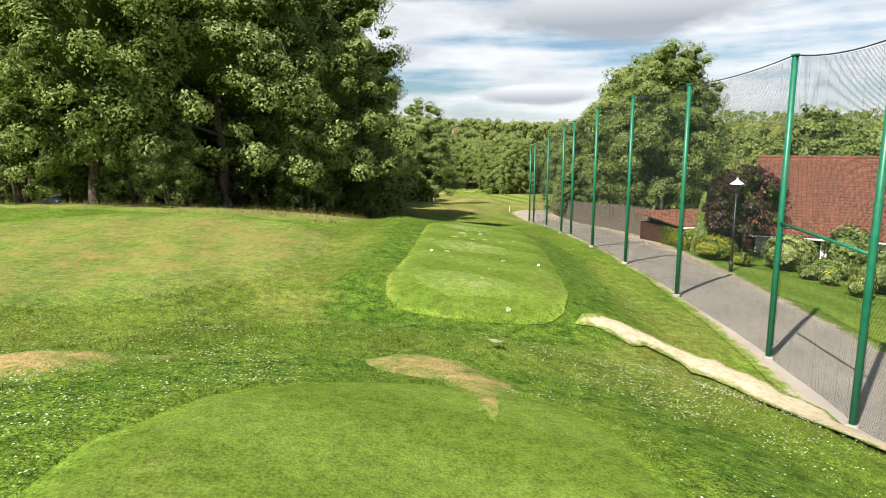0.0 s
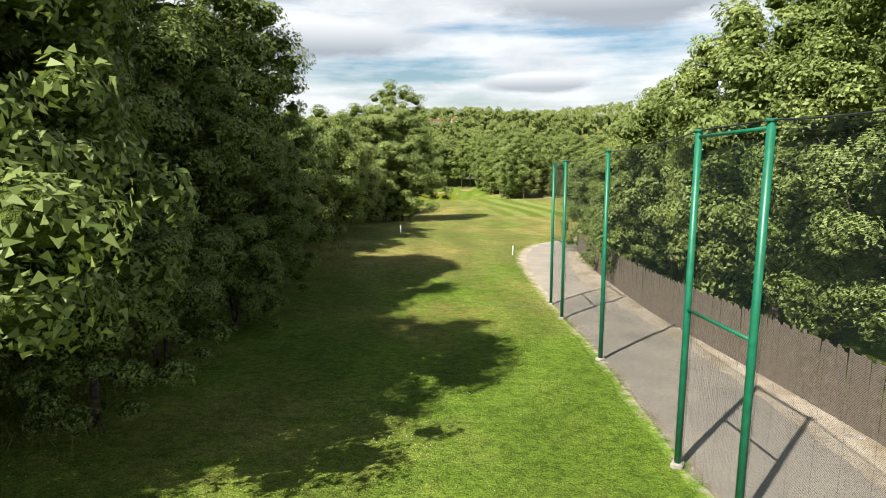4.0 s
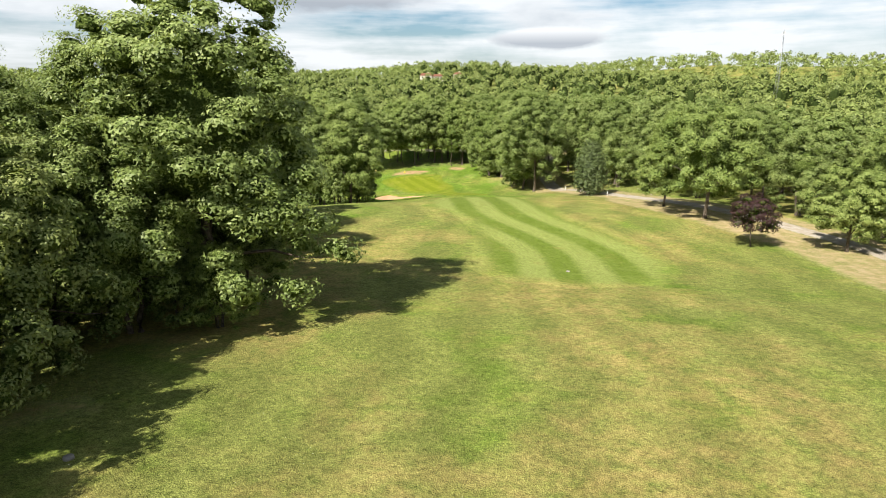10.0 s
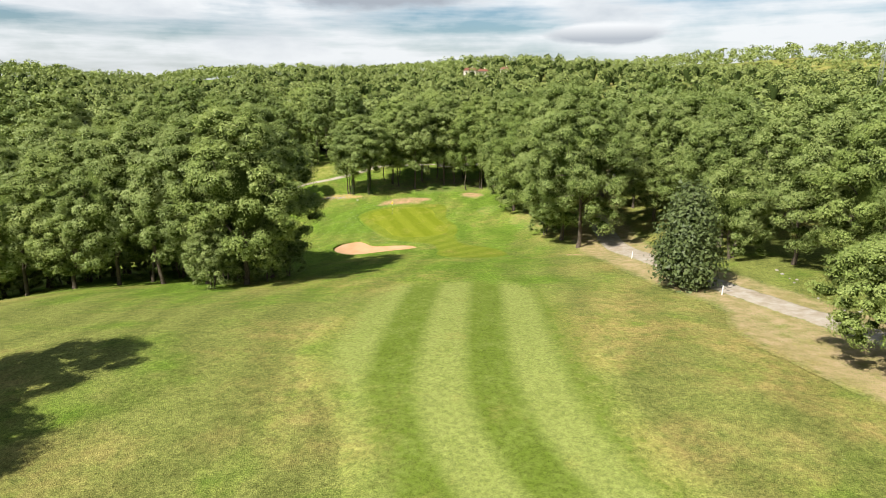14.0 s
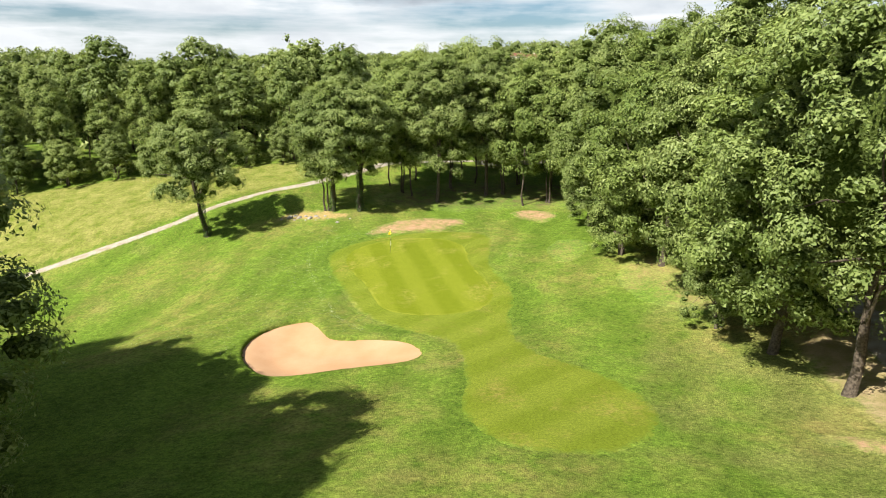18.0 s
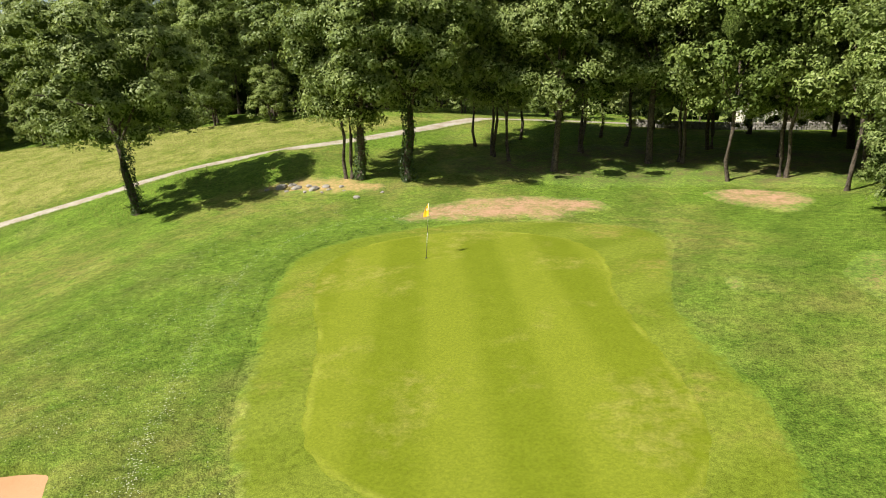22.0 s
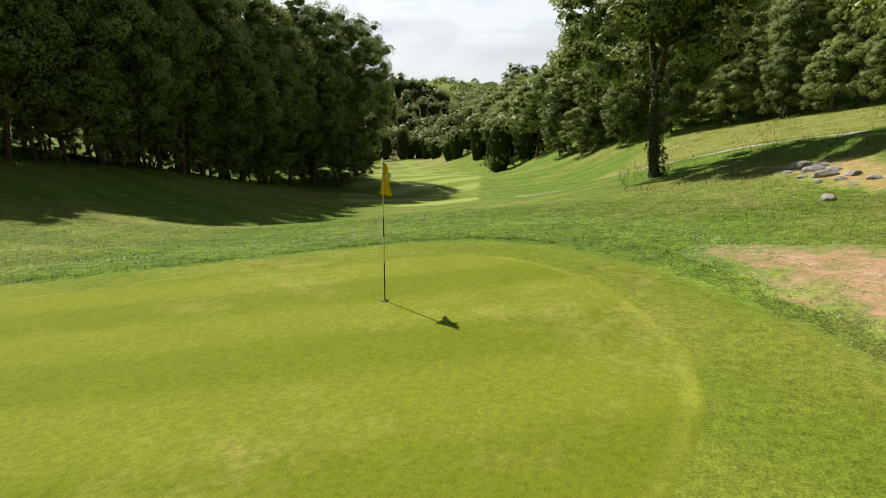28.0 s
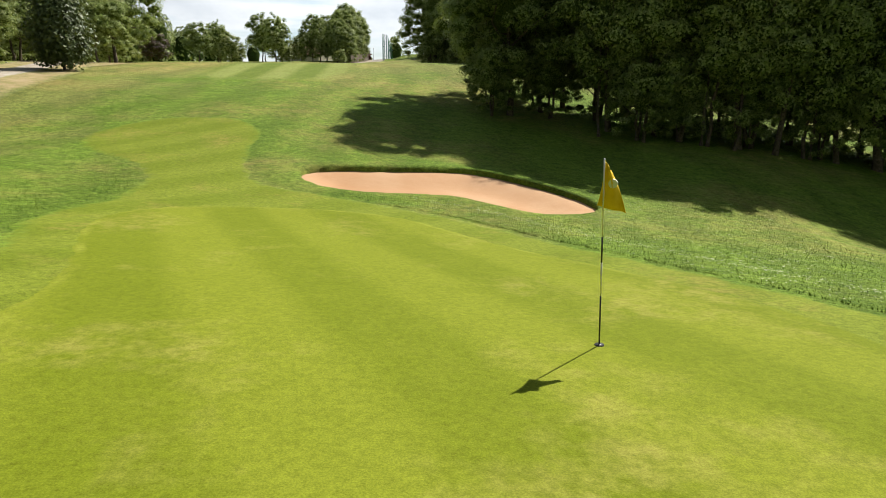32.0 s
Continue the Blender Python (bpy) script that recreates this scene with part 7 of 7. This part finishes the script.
def build_car(x, y, turn, label):
    top = tagged(new("parked_car"), label, "car", "parked cars")
    top.matrix_basis = pose(x, y, ground_at(x, y) + 0.02, 0, 0, turn)
    prof = [(-2.05, 0.35), (-2.1, 0.75), (-1.85, 0.95), (-1.2, 1.0), (-0.65, 1.42), (0.75, 1.45), (1.5, 1.02), (2.0, 0.95), (2.08, 0.4)]
    bm = bmesh.new()
    a = [bm.verts.new((px, -0.85 + 0.12 * (pz > 1.1), pz)) for px, pz in prof]
    b = [bm.verts.new((px, 0.85 - 0.12 * (pz > 1.1), pz)) for px, pz in prof]
    bm.faces.new(a)
    bm.faces.new(b[::-1])
    for i in range(len(prof)):
        j = (i + 1) % len(prof)
        bm.faces.new((a[i], b[i], b[j], a[j]))
    bmesh.ops.recalc_face_normals(bm, faces=bm.faces[:])
    bmesh.ops.bevel(bm, geom=bm.edges[:], offset=0.05, segments=2, affect="EDGES")
    piece("body", done(bm, "body", "car_paint", True), top)
    for s in (-1, 1):
        piece("side_window", box_mesh("side_window", (1.5, 0.02, 0.32), "glass", 0.005, (0.05, s * 0.80, 1.2)), top)
        for px in (-1.25, 1.3):
            wheel = piece("wheel", rod_mesh("wheel", (px, s * 0.72, 0.33), (px, s * 0.9, 0.33), 0.33, "rubber", None, 18), top)
            piece("rim", rod_mesh("rim", (px, s * 0.9, 0.33), (px, s * 0.915, 0.33), 0.2, "steel", None, 14), wheel)
        piece("headlight", box_mesh("headlight", (0.05, 0.3, 0.12), "white", 0.01, (2.07, s * 0.6, 0.72)), top)
    piece("windscreen", box_mesh("windscreen", (0.02, 1.3, 0.5), "glass", 0.005), top).matrix_basis = pose(1.16, 0, 1.27, 0, 60, 0)


build_car(-42.5, 71.0, 12, "blue parked car under the trees")
build_car(-38.2, 72.5, 8, "blue hatchback parked in tree shade")

# ---- loose greenery ----


def scatter(seed, areas, per, keep_out, make, patchy=None):
    """Random places in boxes x0, x1, y0, y1 outside the mown outlines."""
    rng = np.random.default_rng(seed)
    xs, ys = [], []
    for x0, x1, y0, y1, share in areas:
        n = int((x1 - x0) * (y1 - y0) * per * share)
        xs.append(rng.uniform(x0, x1, n))
        ys.append(rng.uniform(y0, y1, n))
    x, y = np.concatenate(xs), np.concatenate(ys)
    ok = np.ones(len(x), bool)
    for poly in keep_out:
        ok &= ~inside(poly, x, y)
    road = opened(ROAD, 1.0)
    mid, half = np.interp(y, road[:, 1], road[:, 0]), np.interp(y, road[:, 1], road[:, 2]) / 2
    ok &= (np.abs(x - mid - 0.5) > half + 1.0) | (y > 95)
    if patchy:
        ok &= patchy(rng, x, y)
    return make(rng, x[ok], y[ok])


MOWN = [TEE_1, TEE_2, FRINGE, FAIRWAY, BUNKER]


def blades(name, mat, tall, wide):
    def make(rng, x, y):
        n = len(x)
        z = land(x, y) - 0.02
        t = rng.uniform(0, 2 * math.pi, n)
        h = tall * rng.uniform(0.5, 1.3, n)
        w = wide * rng.uniform(0.6, 1.3, n)
        dx, dy = np.cos(t) * w, np.sin(t) * w
        lx, ly = rng.normal(0, 0.5, n) * h, rng.normal(0, 0.5, n) * h
        v = np.stack([np.column_stack([x - dx, y - dy, z]), np.column_stack([x + dx, y + dy, z]), np.column_stack([x + lx, y + ly, z + h])], 1).reshape(-1, 3)
        return mesh_of(name, v, np.arange(3 * n).reshape(-1, 3), mat)
    return make


def clover_spots(rng, x, y):
    f = np.sin(x * 0.55 + 1.3 * np.sin(y * 0.35)) * np.cos(y * 0.42 + 0.9 * np.sin(x * 0.3)) + 0.5 * np.sin(x * 1.7 + y * 1.1) + 0.4 * np.sin(x * 3.1 - y * 2.3)
    ring = np.exp(-(((np.hypot((x - 1.0) * 0.95, y - 7.0) - 6.6) / 1.5) ** 2)) * (y < 18)
    return rng.random(len(x)) < 0.012 + 0.36 / (1 + np.exp(-5.0 * (f - 0.85))) + 0.22 * ring * (0.4 + 0.6 * (f > 0.2))


def collar_line(rng, x, y):
    """The white line of clover that follows the cut edge of the collar."""
    gap = edge_gap(FRINGE, x, y)
    wander = 1.9 + 0.35 * np.sin(x * 0.6 + y * 0.4)
    return (rng.random(len(x)) < 0.5 * np.exp(-(((gap - wander) / 0.22) ** 2)) + 0.03) & (x - 0.2 * (y - 216) < 0.5)


def cut_edge(rng, x, y):
    """Longer grass standing along the cut edge of the collar."""
    gap = edge_gap(FRINGE, x, y)
    return (gap < 0.28 * rng.random(len(x))) & (x < 1.5) & (y < 234.5)


def flowers(rng, x, y):
    n = len(x)
    z = land(x, y) + rng.uniform(0.03, 0.10, n)
    s = rng.uniform(0.006, 0.013, n)
    v = np.stack([np.column_stack([x - s, y - s, z]), np.column_stack([x + s, y - s, z + s * 0.4]), np.column_stack([x + s, y + s, z]), np.column_stack([x - s, y + s, z + s * 0.4])], 1).reshape(-1, 3)
    return mesh_of("clover_flowers", v, np.arange(4 * n).reshape(-1, 4), "petal")


tagged(piece("grass_blades", scatter(41, [(-12, 8, 5, 20, 1.6), (-16, 8, 20, 40, 0.6), (-14, 8, 40, 75, 0.22), (-14, 14, 206, 244, 0.2)], 130, MOWN, blades("grass_blades", "rough", 0.065, 0.008))), "short uneven blades of rough grass", "grass", kind="stuff")
tagged(piece("edge_grass", scatter(45, [(-10, 8, 213, 242, 1.0)], 420, MOWN, blades("edge_grass", "rough", 0.06, 0.008), cut_edge)), "longer grass standing along the cut collar edge", "grass", kind="stuff")
tagged(piece("long_grass", scatter(42, [(-40, -3, 27.8, 50, 2.4), (-14, -3, 72, 84, 2.4), (-10, -3, 99, 108, 1.6), (-60, -14, 236, 262, 0.5)], 14, MOWN, blades("long_grass", "hay", 0.30, 0.012), lambda r, x, y: (np.sin(x * 0.7) + np.cos(y * 0.9 + x * 0.2) + r.normal(0, 0.5, len(x)) > -0.2) & ((y > 230) | (y < 110) & (x < -3.6)) & ~((y < 36) & (y < 28.2 + np.maximum(-x - 10, 0) * 0.22)))), "tall bleached grass at the edge of the wood", "long grass", kind="stuff")
tagged(piece("clover_flowers", scatter(43, [(-12, 8, 3, 18, 3.4), (4.4, 8, 18, 40, 2.6), (-8, 8, 36, 48, 1.4), (-8, 0, 18, 34, 0.5), (-16, -5, 212, 240, 1.2), (20, 40, 120, 175, 0.25), (-5, 15, 85, 125, 0.12)], 50, MOWN, flowers, clover_spots)), "white clover flowers scattered in the grass", "clover", kind="stuff")
tagged(piece("clover_line", scatter(46, [(-12, 4, 213, 240, 1.0)], 260, MOWN, flowers, collar_line)), "pale line of clover flowers outside the collar", "clover", kind="stuff")


def sand_divots():
    """Divots on the front tee filled with pale sand: small ragged flat patches."""
    rng = np.random.default_rng(70)
    v, f = [], []
    for k in range(34):
        cx, cy = (1.9 + rng.normal(0, 0.5), 26.9 + rng.normal(0, 1.5)) if k < 24 else (1.9 + rng.normal(0, 0.8), 21.5 + rng.normal(0, 2.6))
        r, s0 = rng.uniform(0.05, 0.17) * (1.5 if k % 9 == 0 else 1.0), len(v)
        t = np.arange(9) * 2 * math.pi / 9
        q = r * rng.uniform(0.55, 1.25, 9)
        x, y = cx + np.cos(t) * q * 0.8, cy + np.sin(t) * q
        v.append((cx, cy, ground_at(cx, cy) + 0.172))
        v += list(zip(x.tolist(), y.tolist(), (land(x, y) + 0.153).tolist()))
        f += [(s0, s0 + 1 + i, s0 + 1 + (i + 1) % 9) for i in range(9)]
    tagged(piece("sand_divots", mesh_of("sand_divots", v, f, "divot", True)), "divots filled with pale sand on the mown tee", "divots", kind="stuff")


sand_divots()
